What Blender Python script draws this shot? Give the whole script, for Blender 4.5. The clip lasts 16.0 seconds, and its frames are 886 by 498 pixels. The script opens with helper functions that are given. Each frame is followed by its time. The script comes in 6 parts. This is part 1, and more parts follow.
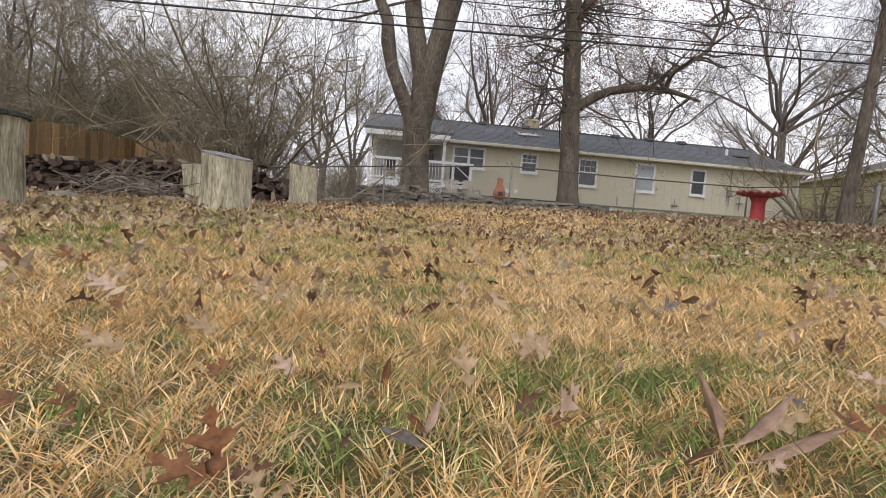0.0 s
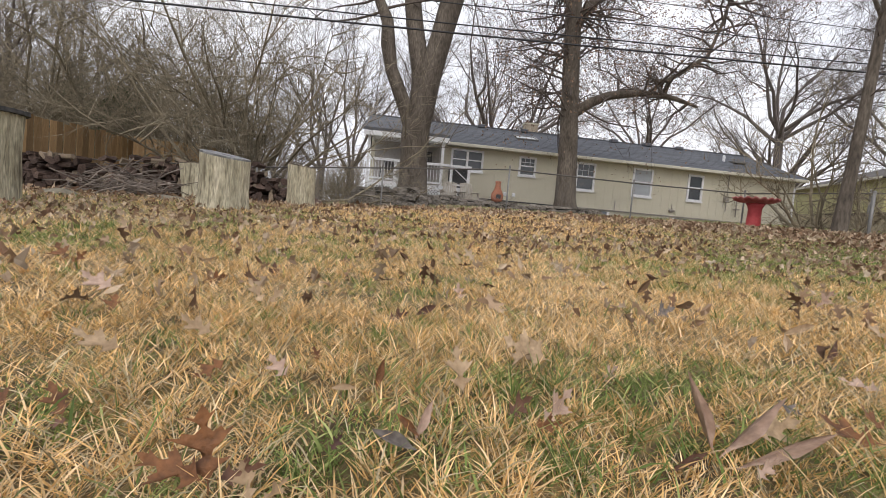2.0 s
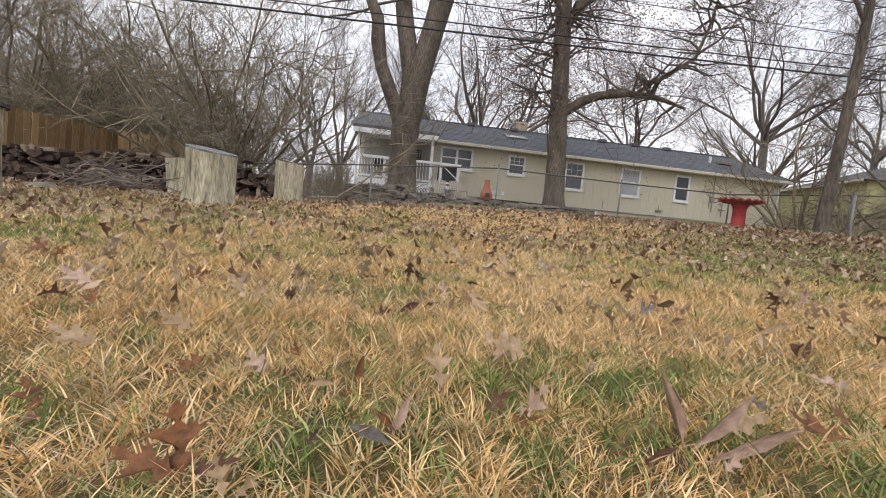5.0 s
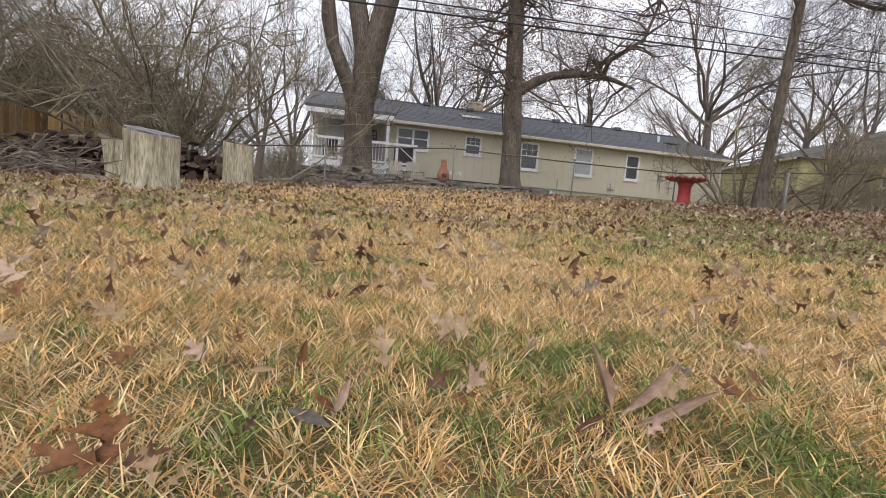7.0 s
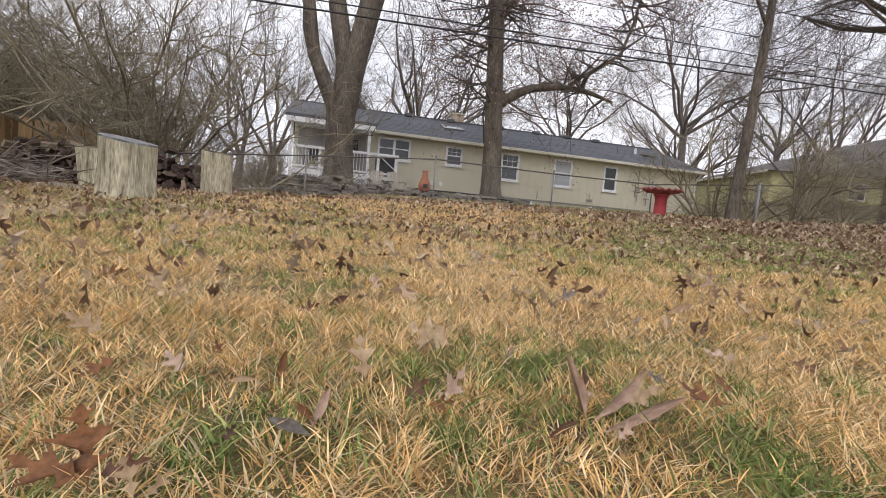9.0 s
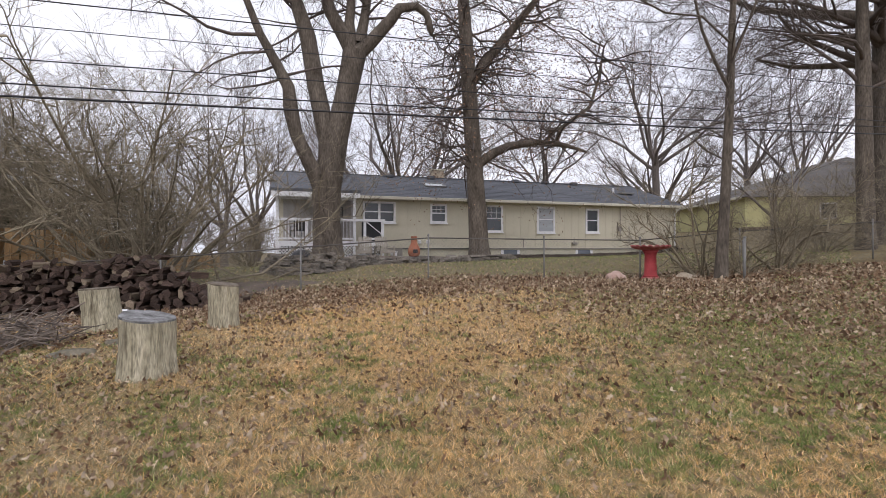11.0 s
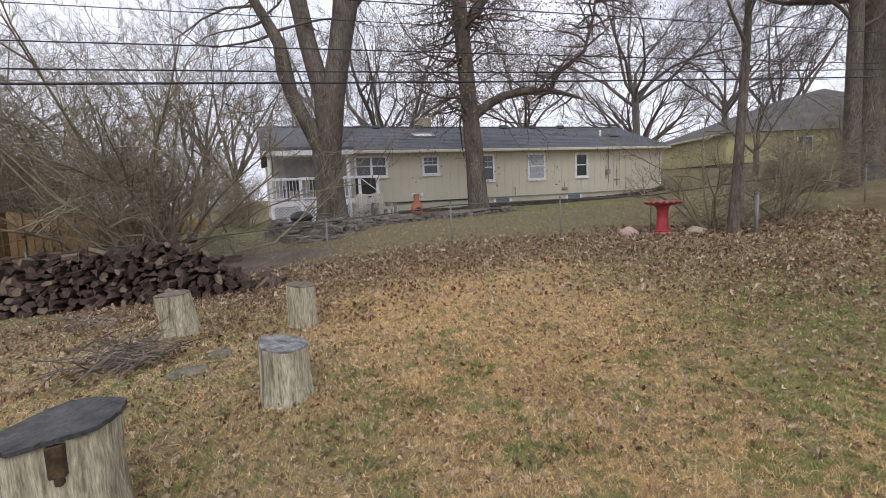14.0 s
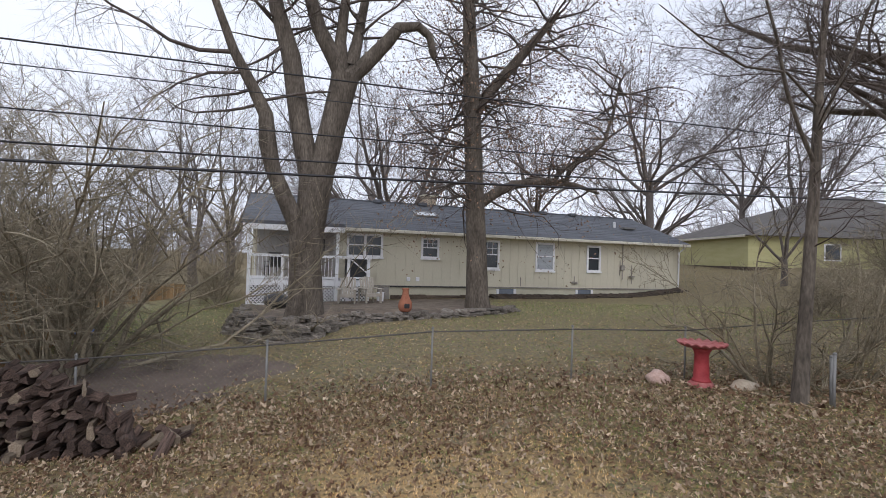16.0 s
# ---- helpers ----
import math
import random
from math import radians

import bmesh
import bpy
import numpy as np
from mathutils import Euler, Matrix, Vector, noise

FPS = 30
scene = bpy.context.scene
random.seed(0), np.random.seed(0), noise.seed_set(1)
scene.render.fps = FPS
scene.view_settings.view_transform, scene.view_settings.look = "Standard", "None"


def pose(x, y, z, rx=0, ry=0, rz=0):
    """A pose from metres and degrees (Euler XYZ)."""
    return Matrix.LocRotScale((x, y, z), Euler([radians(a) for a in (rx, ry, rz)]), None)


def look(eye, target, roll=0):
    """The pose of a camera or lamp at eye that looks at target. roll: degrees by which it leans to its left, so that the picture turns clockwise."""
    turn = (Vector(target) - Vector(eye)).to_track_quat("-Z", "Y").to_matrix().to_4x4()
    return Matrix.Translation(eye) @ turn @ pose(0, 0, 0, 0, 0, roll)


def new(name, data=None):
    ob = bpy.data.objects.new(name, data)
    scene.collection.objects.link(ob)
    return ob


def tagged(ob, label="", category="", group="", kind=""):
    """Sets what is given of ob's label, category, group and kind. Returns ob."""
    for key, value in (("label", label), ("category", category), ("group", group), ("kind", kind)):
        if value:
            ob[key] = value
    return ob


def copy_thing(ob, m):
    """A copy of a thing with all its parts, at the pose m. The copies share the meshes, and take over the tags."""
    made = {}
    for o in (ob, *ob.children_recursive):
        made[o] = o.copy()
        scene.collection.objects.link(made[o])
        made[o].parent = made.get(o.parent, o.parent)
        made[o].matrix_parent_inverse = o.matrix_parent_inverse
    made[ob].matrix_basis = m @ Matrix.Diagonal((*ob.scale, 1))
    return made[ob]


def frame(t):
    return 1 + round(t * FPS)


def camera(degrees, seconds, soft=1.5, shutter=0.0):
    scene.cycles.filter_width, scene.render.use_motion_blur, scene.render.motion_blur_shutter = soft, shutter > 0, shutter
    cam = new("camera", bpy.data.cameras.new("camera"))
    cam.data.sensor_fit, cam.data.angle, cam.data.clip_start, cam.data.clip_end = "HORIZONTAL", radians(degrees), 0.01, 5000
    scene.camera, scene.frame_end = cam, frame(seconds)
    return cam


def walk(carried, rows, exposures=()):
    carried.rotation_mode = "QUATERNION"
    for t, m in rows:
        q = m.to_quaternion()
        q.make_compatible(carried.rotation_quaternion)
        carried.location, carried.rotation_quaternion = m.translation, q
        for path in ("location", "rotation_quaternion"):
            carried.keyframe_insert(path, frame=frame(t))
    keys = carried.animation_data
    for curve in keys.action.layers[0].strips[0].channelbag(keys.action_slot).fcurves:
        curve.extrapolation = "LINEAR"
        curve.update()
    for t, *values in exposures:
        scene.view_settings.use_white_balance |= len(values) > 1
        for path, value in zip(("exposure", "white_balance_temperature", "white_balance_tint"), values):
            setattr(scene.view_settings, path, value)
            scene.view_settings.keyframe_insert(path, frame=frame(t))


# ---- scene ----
cam = camera(84.4, 16.0, 0.8)
PATH = [
    (0, (0.167, 0.244, 0.204), (0.403, 2.224, 0.05), 4.4),
    (0.5, (0.167, 0.244, 0.205), (0.408, 2.224, 0.056), 4.6),
    (1, (0.167, 0.244, 0.205), (0.41, 2.224, 0.058), 4.6),
    (1.5, (0.166, 0.244, 0.204), (0.413, 2.223, 0.057), 4.7),
    (2, (0.169, 0.242, 0.205), (0.415, 2.222, 0.061), 5.1),
    (2.5, (0.166, 0.243, 0.205), (0.427, 2.221, 0.061), 5.3),
    (3, (0.167, 0.243, 0.205), (0.444, 2.218, 0.065), 5.0),
    (3.5, (0.17, 0.241, 0.206), (0.439, 2.218, 0.069), 5.7),
    (6, (0.18, 0.236, 0.205), (0.533, 2.198, 0.035), 4.9),
    (6.5, (0.184, 0.234, 0.206), (0.615, 2.178, 0.021), 5.0),
    (7, (0.191, 0.231, 0.208), (0.653, 2.166, -0.001), 4.9),
    (7.5, (0.192, 0.226, 0.205), (0.747, 2.137, 0.007), 6.5),
    (8, (0.189, 0.227, 0.205), (0.747, 2.138, 0.023), 6.6),
    (8.2, (0.187, 0.227, 0.206), (0.717, 2.148, 0.029), 6.5),
    (10.3, (0.198, 0.207, 0.24), (0.777, 2.12, 0.165), 3.0),
    (10.5, (0.176, 0.209, 0.29), (0.776, 2.117, 0.246), 3.9),
    (10.8, (0.054, 0.178, 0.555), (0.655, 2.086, 0.532), 3.2),
    (11, (-0.046, 0.249, 0.864), (0.537, 2.162, 0.877), -0.1),
    (11.2, (-0.135, 0.288, 1.15), (0.459, 2.197, 1.188), -1.9),
    (11.5, (-0.36, 0.244, 1.444), (0.28, 2.138, 1.472), -2.7),
    (12, (-0.713, 0.17, 1.599), (-0.033, 2.05, 1.547), -3.3),
    (12.5, (-0.98, 0.054, 1.533), (-0.303, 1.929, 1.365), -4.7),
    (13, (-1.14, 0.017, 1.396), (-0.474, 1.884, 1.129), -4.8),
    (13.5, (-1.102, 0.125, 1.344), (-0.44, 1.995, 1.091), -3.2),
    (14, (-0.963, 0.431, 1.394), (-0.292, 2.301, 1.164), -2.7),
    (14.2, (-0.86, 0.54, 1.438), (-0.189, 2.413, 1.235), -3.4),
    (14.5, (-0.7, 0.859, 1.527), (-0.019, 2.731, 1.345), -3.4),
    (14.8, (-0.545, 1.14, 1.622), (0.153, 3.012, 1.541), -2.3),
    (15, (-0.387, 1.359, 1.729), (0.316, 3.231, 1.71), -1.4),
    (15.3, (-0.193, 1.628, 1.884), (0.516, 3.499, 1.883), -1.0),
    (15.5, (-0.106, 1.826, 1.971), (0.6, 3.697, 1.984), -0.1),
    (16, (0.101, 2.27, 2.263), (0.756, 4.159, 2.3), 1.9),
]
EXPOSURES = [(0, 0.40, 6500, 12), (8, 0.40, 6450, 13), (10.3, 0.40, 6400, 15), (11, 0.26, 6300, 16), (12.5, 0.20, 6350, 16), (13.5, 0.29, 6220, 15), (14.5, 0.30, 6130, 14), (15.5, 0.22, 6000, 13), (16, 0.21, 6020, 13)]
walk(cam, [(t, look(eye, target, roll)) for t, eye, target, roll in PATH], EXPOSURES)

# ---- world and light: flat overcast day ----
world = bpy.data.worlds.new("overcast")
scene.world = world
world.use_nodes = True
wn = world.node_tree
wn.nodes.clear()
sky = wn.nodes.new("ShaderNodeTexSky")
sky.sky_type, sky.sun_disc = "NISHITA", False
sky.sun_elevation, sky.sun_rotation = radians(38), radians(200)
sky.air_density, sky.dust_density, sky.ozone_density = 1.0, 6.0, 1.0
calm = wn.nodes.new("ShaderNodeHueSaturation")
calm.inputs["Saturation"].default_value = 0.22
cloud = wn.nodes.new("ShaderNodeTexNoise")
cloud.inputs["Scale"].default_value, cloud.inputs["Detail"].default_value = 2.2, 5.0
cloud_ramp = wn.nodes.new("ShaderNodeValToRGB")
cloud_ramp.color_ramp.elements[0].position, cloud_ramp.color_ramp.elements[1].position = 0.32, 0.68
cloud_ramp.color_ramp.elements[0].color = (7.4, 7.7, 8.4, 1)
cloud_ramp.color_ramp.elements[1].color = (9.6, 9.7, 10.0, 1)
coords = wn.nodes.new("ShaderNodeTexCoord")
veil = wn.nodes.new("ShaderNodeMix")
veil.data_type = "RGBA"
veil.inputs["Factor"].default_value = 0.8
back = wn.nodes.new("ShaderNodeBackground")
back.inputs["Strength"].default_value = 0.114
out = wn.nodes.new("ShaderNodeOutputWorld")
wn.links.new(coords.outputs["Generated"], cloud.inputs["Vector"])
wn.links.new(cloud.outputs["Fac"], cloud_ramp.inputs["Fac"])
wn.links.new(sky.outputs["Color"], calm.inputs["Color"])
wn.links.new(calm.outputs["Color"], veil.inputs["A"])
wn.links.new(cloud_ramp.outputs["Color"], veil.inputs["B"])
wn.links.new(veil.outputs["Result"], back.inputs["Color"])
wn.links.new(back.outputs["Background"], out.inputs["Surface"])

sun_data = bpy.data.lights.new("sun", "SUN")
sun_data.energy, sun_data.angle, sun_data.color = 0.55, radians(25), (1.0, 0.96, 0.9)
sun = new("sun", sun_data)
sun.matrix_world = look((-6, -20, 30), (4, 10, 0))


# ---- materials ----
def rgb(c):
    return (c[0], c[1], c[2], 1)


def surf(name, a, b, scale=8.0, rough=0.85, bump=0.3, fine=60.0, stretch=(1, 1, 1), rand="", spread=0.25, spec=0.3,
         metal=0.0, third=None, space="Object"):
    """Two-scale noise surface: large patches between colours a and b, fine grain, bump; rand: 'island' or 'object' varies brightness."""
    m = bpy.data.materials.new(name)
    m.use_nodes = True
    n, l = m.node_tree.nodes, m.node_tree.links
    bs = n["Principled BSDF"]
    bs.inputs["Roughness"].default_value = rough
    bs.inputs["Metallic"].default_value = metal
    bs.inputs["Specular IOR Level"].default_value = spec
    tc = n.new("ShaderNodeTexCoord")
    mp = n.new("ShaderNodeMapping")
    mp.inputs["Scale"].default_value = stretch
    if space == "World":
        geo0 = n.new("ShaderNodeNewGeometry")
        l.new(geo0.outputs["Position"], mp.inputs["Vector"])
    else:
        l.new(tc.outputs["Object"], mp.inputs["Vector"])
    big, small = n.new("ShaderNodeTexNoise"), n.new("ShaderNodeTexNoise")
    big.inputs["Scale"].default_value, big.inputs["Detail"].default_value = scale, 6.0
    small.inputs["Scale"].default_value, small.inputs["Detail"].default_value = fine, 4.0
    for t in (big, small):
        l.new(mp.outputs["Vector"], t.inputs["Vector"])
    ramp = n.new("ShaderNodeValToRGB")
    ramp.color_ramp.elements[0].position, ramp.color_ramp.elements[1].position = 0.3, 0.7
    ramp.color_ramp.elements[0].color, ramp.color_ramp.elements[1].color = rgb(a), rgb(b)
    if third:
        e = ramp.color_ramp.elements.new(0.5)
        e.color = rgb(third)
    l.new(big.outputs["Fac"], ramp.inputs["Fac"])
    grain = n.new("ShaderNodeMapRange")
    grain.inputs["From Min"].default_value, grain.inputs["From Max"].default_value = 0.25, 0.75
    grain.inputs["To Min"].default_value, grain.inputs["To Max"].default_value = 1 - spread, 1 + spread
    l.new(small.outputs["Fac"], grain.inputs["Value"])
    value = grain.outputs["Result"]
    if rand:
        r = n.new("ShaderNodeNewGeometry" if rand == "island" else "ShaderNodeObjectInfo")
        mr = n.new("ShaderNodeMapRange")
        mr.inputs["To Min"].default_value, mr.inputs["To Max"].default_value = 0.62, 1.38
        l.new(r.outputs["Random Per Island" if rand == "island" else "Random"], mr.inputs["Value"])
        mul = n.new("ShaderNodeMath")
        mul.operation = "MULTIPLY"
        l.new(value, mul.inputs[0])
        l.new(mr.outputs["Result"], mul.inputs[1])
        value = mul.outputs["Value"]
    hsv = n.new("ShaderNodeHueSaturation")
    l.new(ramp.outputs["Color"], hsv.inputs["Color"])
    l.new(value, hsv.inputs["Value"])
    l.new(hsv.outputs["Color"], bs.inputs["Base Color"])
    if bump:
        bp = n.new("ShaderNodeBump")
        bp.inputs["Strength"].default_value, bp.inputs["Distance"].default_value = bump, 0.01
        l.new(small.outputs["Fac"], bp.inputs["Height"])
        l.new(bp.outputs["Normal"], bs.inputs["Normal"])
    return m


def plain(name, c, rough=0.6, spec=0.4, metal=0.0):
    return surf(name, [v * 0.9 for v in c], [min(1, v * 1.07) for v in c], 5, rough, 0.08, 90, spread=0.06, spec=spec, metal=metal)


M_SOIL = surf("lawn_soil", (0.115, 0.082, 0.038), (0.18, 0.138, 0.068), 0.8, 0.95, 0.6, 40, third=(0.145, 0.107, 0.051), spread=0.4)


def lay_over(m, colour, centre, radii, soft=0.45):
    """Gives the ground material another colour within an ellipse on the plan, with a ragged edge."""
    n, l = m.node_tree.nodes, m.node_tree.links
    bs = n["Principled BSDF"]
    old = bs.inputs["Base Color"].links[0].from_socket
    geo, mp = n.new("ShaderNodeNewGeometry"), n.new("ShaderNodeMapping")
    mp.vector_type = "TEXTURE"
    mp.inputs["Location"].default_value = (*centre, 0)
    mp.inputs["Scale"].default_value = (*radii, 1000)
    ln, ns, ad, mr = n.new("ShaderNodeVectorMath"), n.new("ShaderNodeTexNoise"), n.new("ShaderNodeMath"), n.new("ShaderNodeMapRange")
    ln.operation = "LENGTH"
    ns.inputs["Scale"].default_value, ns.inputs["Detail"].default_value = 1.6, 6.0
    ad.operation = "MULTIPLY_ADD"
    ad.inputs[1].default_value = 0.9
    mr.inputs["From Min"].default_value, mr.inputs["From Max"].default_value = 1.45 + soft, 1.45 - soft
    mx, tint = n.new("ShaderNodeMix"), n.new("ShaderNodeMix")
    mx.data_type = tint.data_type = "RGBA"
    tint.inputs["A"].default_value, tint.inputs["B"].default_value = rgb([c * 0.7 for c in colour]), rgb([c * 1.2 for c in colour])
    l.new(geo.outputs["Position"], mp.inputs["Vector"])
    l.new(geo.outputs["Position"], ns.inputs["Vector"])
    l.new(mp.outputs["Vector"], ln.inputs[0])
    l.new(ns.outputs["Fac"], ad.inputs[0])
    l.new(ln.outputs["Value"], ad.inputs[2])
    l.new(ad.outputs["Value"], mr.inputs["Value"])
    l.new(mr.outputs["Result"], mx.inputs["Factor"])
    l.new(ns.outputs["Fac"], tint.inputs["Factor"])
    l.new(old, mx.inputs["A"])
    l.new(tint.outputs["Result"], mx.inputs["B"])
    l.new(mx.outputs["Result"], bs.inputs["Base Color"])


lay_over(M_SOIL, (0.38, 0.265, 0.135), (1.1, 5.0), (1.9, 2.5))
lay_over(M_SOIL, (0.30, 0.24, 0.135), (-2.9, 4.2), (2.2, 2.6))
# darker near soil: the shadow between blades is put into its colour
lay_over(M_SOIL, (0.13, 0.095, 0.045), (0.4, 0.7), (1.3, 1.2))
lay_over(M_SOIL, (0.25, 0.18, 0.09), (0.6, 2.7), (3.0, 1.5))
lay_over(M_SOIL, (0.20, 0.165, 0.095), (6.0, 40.0), (200.0, 30.0), 0.04)
lay_over(M_SOIL, (0.185, 0.19, 0.085), (-3.4, 20.0), (2.8, 5.5))
lay_over(M_SOIL, (0.19, 0.175, 0.085), (11.0, 17.5), (6.0, 2.6))


def mottle(m, colour, scale, share, seed):
    """Small clumps of another colour all over the ground material."""
    n, l = m.node_tree.nodes, m.node_tree.links
    bs = n["Principled BSDF"]
    old = bs.inputs["Base Color"].links[0].from_socket
    geo, mp, ns, mr, mx = n.new("ShaderNodeNewGeometry"), n.new("ShaderNodeMapping"), n.new("ShaderNodeTexNoise"), n.new("ShaderNodeMapRange"), n.new("ShaderNodeMix")
    mp.inputs["Location"].default_value = (seed, seed * 1.7, 0)
    ns.inputs["Scale"].default_value, ns.inputs["Detail"].default_value, ns.inputs["Roughness"].default_value = scale, 5.0, 0.65
    mr.inputs["From Min"].default_value, mr.inputs["From Max"].default_value = 0.62 - 0.3 * share, 0.72 - 0.3 * share
    mr.inputs["To Max"].default_value = 0.75
    mx.data_type = "RGBA"
    mx.inputs["B"].default_value = rgb(colour)
    l.new(geo.outputs["Position"], mp.inputs["Vector"])
    l.new(mp.outputs["Vector"], ns.inputs["Vector"])
    l.new(ns.outputs["Fac"], mr.inputs["Value"])
    l.new(mr.outputs["Result"], mx.inputs["Factor"])
    l.new(old, mx.inputs["A"])
    l.new(mx.outputs["Result"], bs.inputs["Base Color"])


mottle(M_SOIL, (0.33, 0.235, 0.095), 11.0, 0.35, 3.0)
mottle(M_SOIL, (0.095, 0.105, 0.035), 6.0, 0.2, 11.0)
mottle(M_SOIL, (0.055, 0.038, 0.023), 17.0, 0.38, 23.0)
M_MUD = surf("bare_mud", (0.10, 0.075, 0.06), (0.17, 0.13, 0.105), 1.5, 0.9, 0.6, 30, spread=0.3)
M_BARK = surf("grey_brown_bark", (0.07, 0.057, 0.045), (0.15, 0.125, 0.10), 4, 0.95, 1.0, 26, stretch=(1, 1, 0.28), spread=0.5)
M_BARK_DARK = surf("dark_twig_bark", (0.075, 0.06, 0.052), (0.13, 0.105, 0.09), 2, 0.95, 0.4, 24, stretch=(1, 1, 0.3), spread=0.3)
# distance haze is put into this paler, greyer bark colour
M_BARK_HAZE = surf("hazed_grey_bark", (0.115, 0.097, 0.086), (0.185, 0.16, 0.147), 2, 0.95, 0.3, 24, stretch=(1, 1, 0.3), spread=0.3)
M_BRUSH = surf("brown_shrub_bark", (0.155, 0.128, 0.085), (0.31, 0.265, 0.19), 1.2, 0.95, 0.3, 20, rand="island", spread=0.3)
M_STUMP = surf("weathered_stump_wood", (0.095, 0.078, 0.052), (0.45, 0.405, 0.30), 20, 0.9, 1.0, 120, stretch=(1, 1, 0.14), spread=0.5, third=(0.36, 0.325, 0.23))
M_STUMP_TOP = surf("grey_stump_top", (0.07, 0.067, 0.063), (0.30, 0.30, 0.30), 14, 0.85, 0.6, 60, spread=0.25)
M_STUMP_BROWN = surf("brown_stump_top", (0.07, 0.055, 0.042), (0.24, 0.20, 0.155), 16, 0.9, 0.7, 70, spread=0.35)
M_STUMP_DARK = surf("dark_stump_top", (0.03, 0.03, 0.031), (0.095, 0.093, 0.09), 8, 0.85, 0.6, 60, spread=0.3)
M_SIDING = surf("pale_yellow_siding", (0.55, 0.512, 0.395), (0.61, 0.568, 0.445), 0.6, 0.7, 0.12, 30, stretch=(1, 1, 0.25), spread=0.05)
M_FOUND = surf("cream_foundation", (0.47, 0.44, 0.33), (0.56, 0.53, 0.41), 1.5, 0.9, 0.3, 60, spread=0.1)
M_WHITE = plain("white_paint", (0.79, 0.79, 0.80), 0.5)
M_TRIM = plain("cream_trim", (0.58, 0.55, 0.45), 0.6)
M_ROOF = surf("grey_shingle", (0.085, 0.09, 0.10), (0.135, 0.14, 0.155), 1.3, 0.95, 0.6, 28, stretch=(0.5, 2.5, 2.5), spread=0.35)
M_GLASS = plain("dark_window_glass", (0.035, 0.04, 0.045), 0.08, 0.7)
M_BLIND = surf("window_blind", (0.33, 0.35, 0.37), (0.44, 0.46, 0.49), 1.2, 0.5, 0.2, 50, stretch=(0.2, 1, 3), spread=0.1)
M_RED = surf("red_paint_concrete", (0.27, 0.03, 0.035), (0.41, 0.062, 0.065), 7, 0.6, 0.3, 60, spread=0.15)
M_RED_FADED = surf("faded_red_concrete", (0.30, 0.07, 0.07), (0.46, 0.19, 0.175), 8, 0.8, 0.4, 60, spread=0.2)
M_ROCK_PINK = surf("pink_rock", (0.40, 0.26, 0.21), (0.58, 0.44, 0.38), 6, 0.9, 0.6, 40, spread=0.2)
M_ROCK_SUNK = surf("sunken_stone", (0.10, 0.09, 0.066), (0.20, 0.175, 0.13), 9, 0.95, 0.6, 40, spread=0.3)
M_ROCK_TAN = surf("tan_rock", (0.36, 0.29, 0.21), (0.50, 0.43, 0.34), 6, 0.9, 0.6, 40, spread=0.2)
M_STONE = surf("grey_flagstone", (0.085, 0.072, 0.058), (0.27, 0.24, 0.205), 3, 0.95, 0.7, 30, rand="object", spread=0.3)
M_STEEL = plain("galvanised_steel", (0.20, 0.195, 0.185), 0.6, 0.4, 0.2)
M_RAIL = plain("weathered_rail", (0.10, 0.09, 0.08), 0.7, 0.3)
M_CABLE = plain("black_cable", (0.025, 0.025, 0.028), 0.6)
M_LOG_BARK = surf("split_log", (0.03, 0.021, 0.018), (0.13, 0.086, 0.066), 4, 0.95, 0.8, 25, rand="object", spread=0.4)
M_PICKET = surf("brown_picket", (0.22, 0.135, 0.062), (0.34, 0.22, 0.11), 2, 0.9, 0.5, 30, stretch=(3, 3, 0.3), rand="object", spread=0.25)
M_CLAY = surf("terracotta", (0.27, 0.10, 0.06), (0.37, 0.16, 0.095), 5, 0.8, 0.2, 40, spread=0.12)
M_BEIGE = plain("beige_plastic", (0.40, 0.36, 0.30), 0.5)
M_BLACK = plain("black_iron_and_shade", (0.03, 0.03, 0.033), 0.5)
M_YELLOW = surf("yellow_green_siding", (0.44, 0.41, 0.20), (0.50, 0.47, 0.25), 0.8, 0.8, 0.15, 20, stretch=(1, 1, 6), spread=0.08)
M_BLUE = plain("blue_grey_vent", (0.15, 0.17, 0.20), 0.6)
M_GREYWOOD = surf("grey_wood", (0.22, 0.2, 0.18), (0.34, 0.31, 0.28), 3, 0.9, 0.4, 30, stretch=(1, 1, 0.3), spread=0.2)


# ---- mesh helpers ----
def finish(name, bm, material, parent=None, label="", smooth=False):
    me = bpy.data.meshes.new(name)
    bm.normal_update()
    bm.to_mesh(me)
    bm.free()
    if smooth:
        me.polygons.foreach_set("use_smooth", [True] * len(me.polygons))
    me.materials.append(material)
    ob = new(name, me)
    if parent:
        ob.parent = parent
    if label:
        tagged(ob, label)
    return ob


def part(name, bm, material, parent, label="", smooth=False):
    return finish(name, bm, material, parent, label, smooth)


def thing(name, label, category, at=(0, 0, 0), group="", kind="", turn=0):
    ob = new(name)
    ob.matrix_world = pose(*at, 0, 0, turn)
    return tagged(ob, label, category, group, kind)


def box(bm, x0, x1, y0, y1, z0, z1, m=None, bevel=0.0):
    c = Matrix.LocRotScale(((x0 + x1) / 2, (y0 + y1) / 2, (z0 + z1) / 2), None, (x1 - x0, y1 - y0, z1 - z0))
    r = bmesh.ops.create_cube(bm, size=1, matrix=(m or Matrix()) @ c)
    if bevel:
        es = list({e for v in r["verts"] for e in v.link_edges})
        bmesh.ops.bevel(bm, geom=es, offset=bevel, segments=1, affect="EDGES", profile=0.5)
    return bm


def boxes(*rows, m=None, bevel=0.0):
    bm = bmesh.new()
    for r in rows:
        box(bm, *r, m=m, bevel=bevel)
    return bm


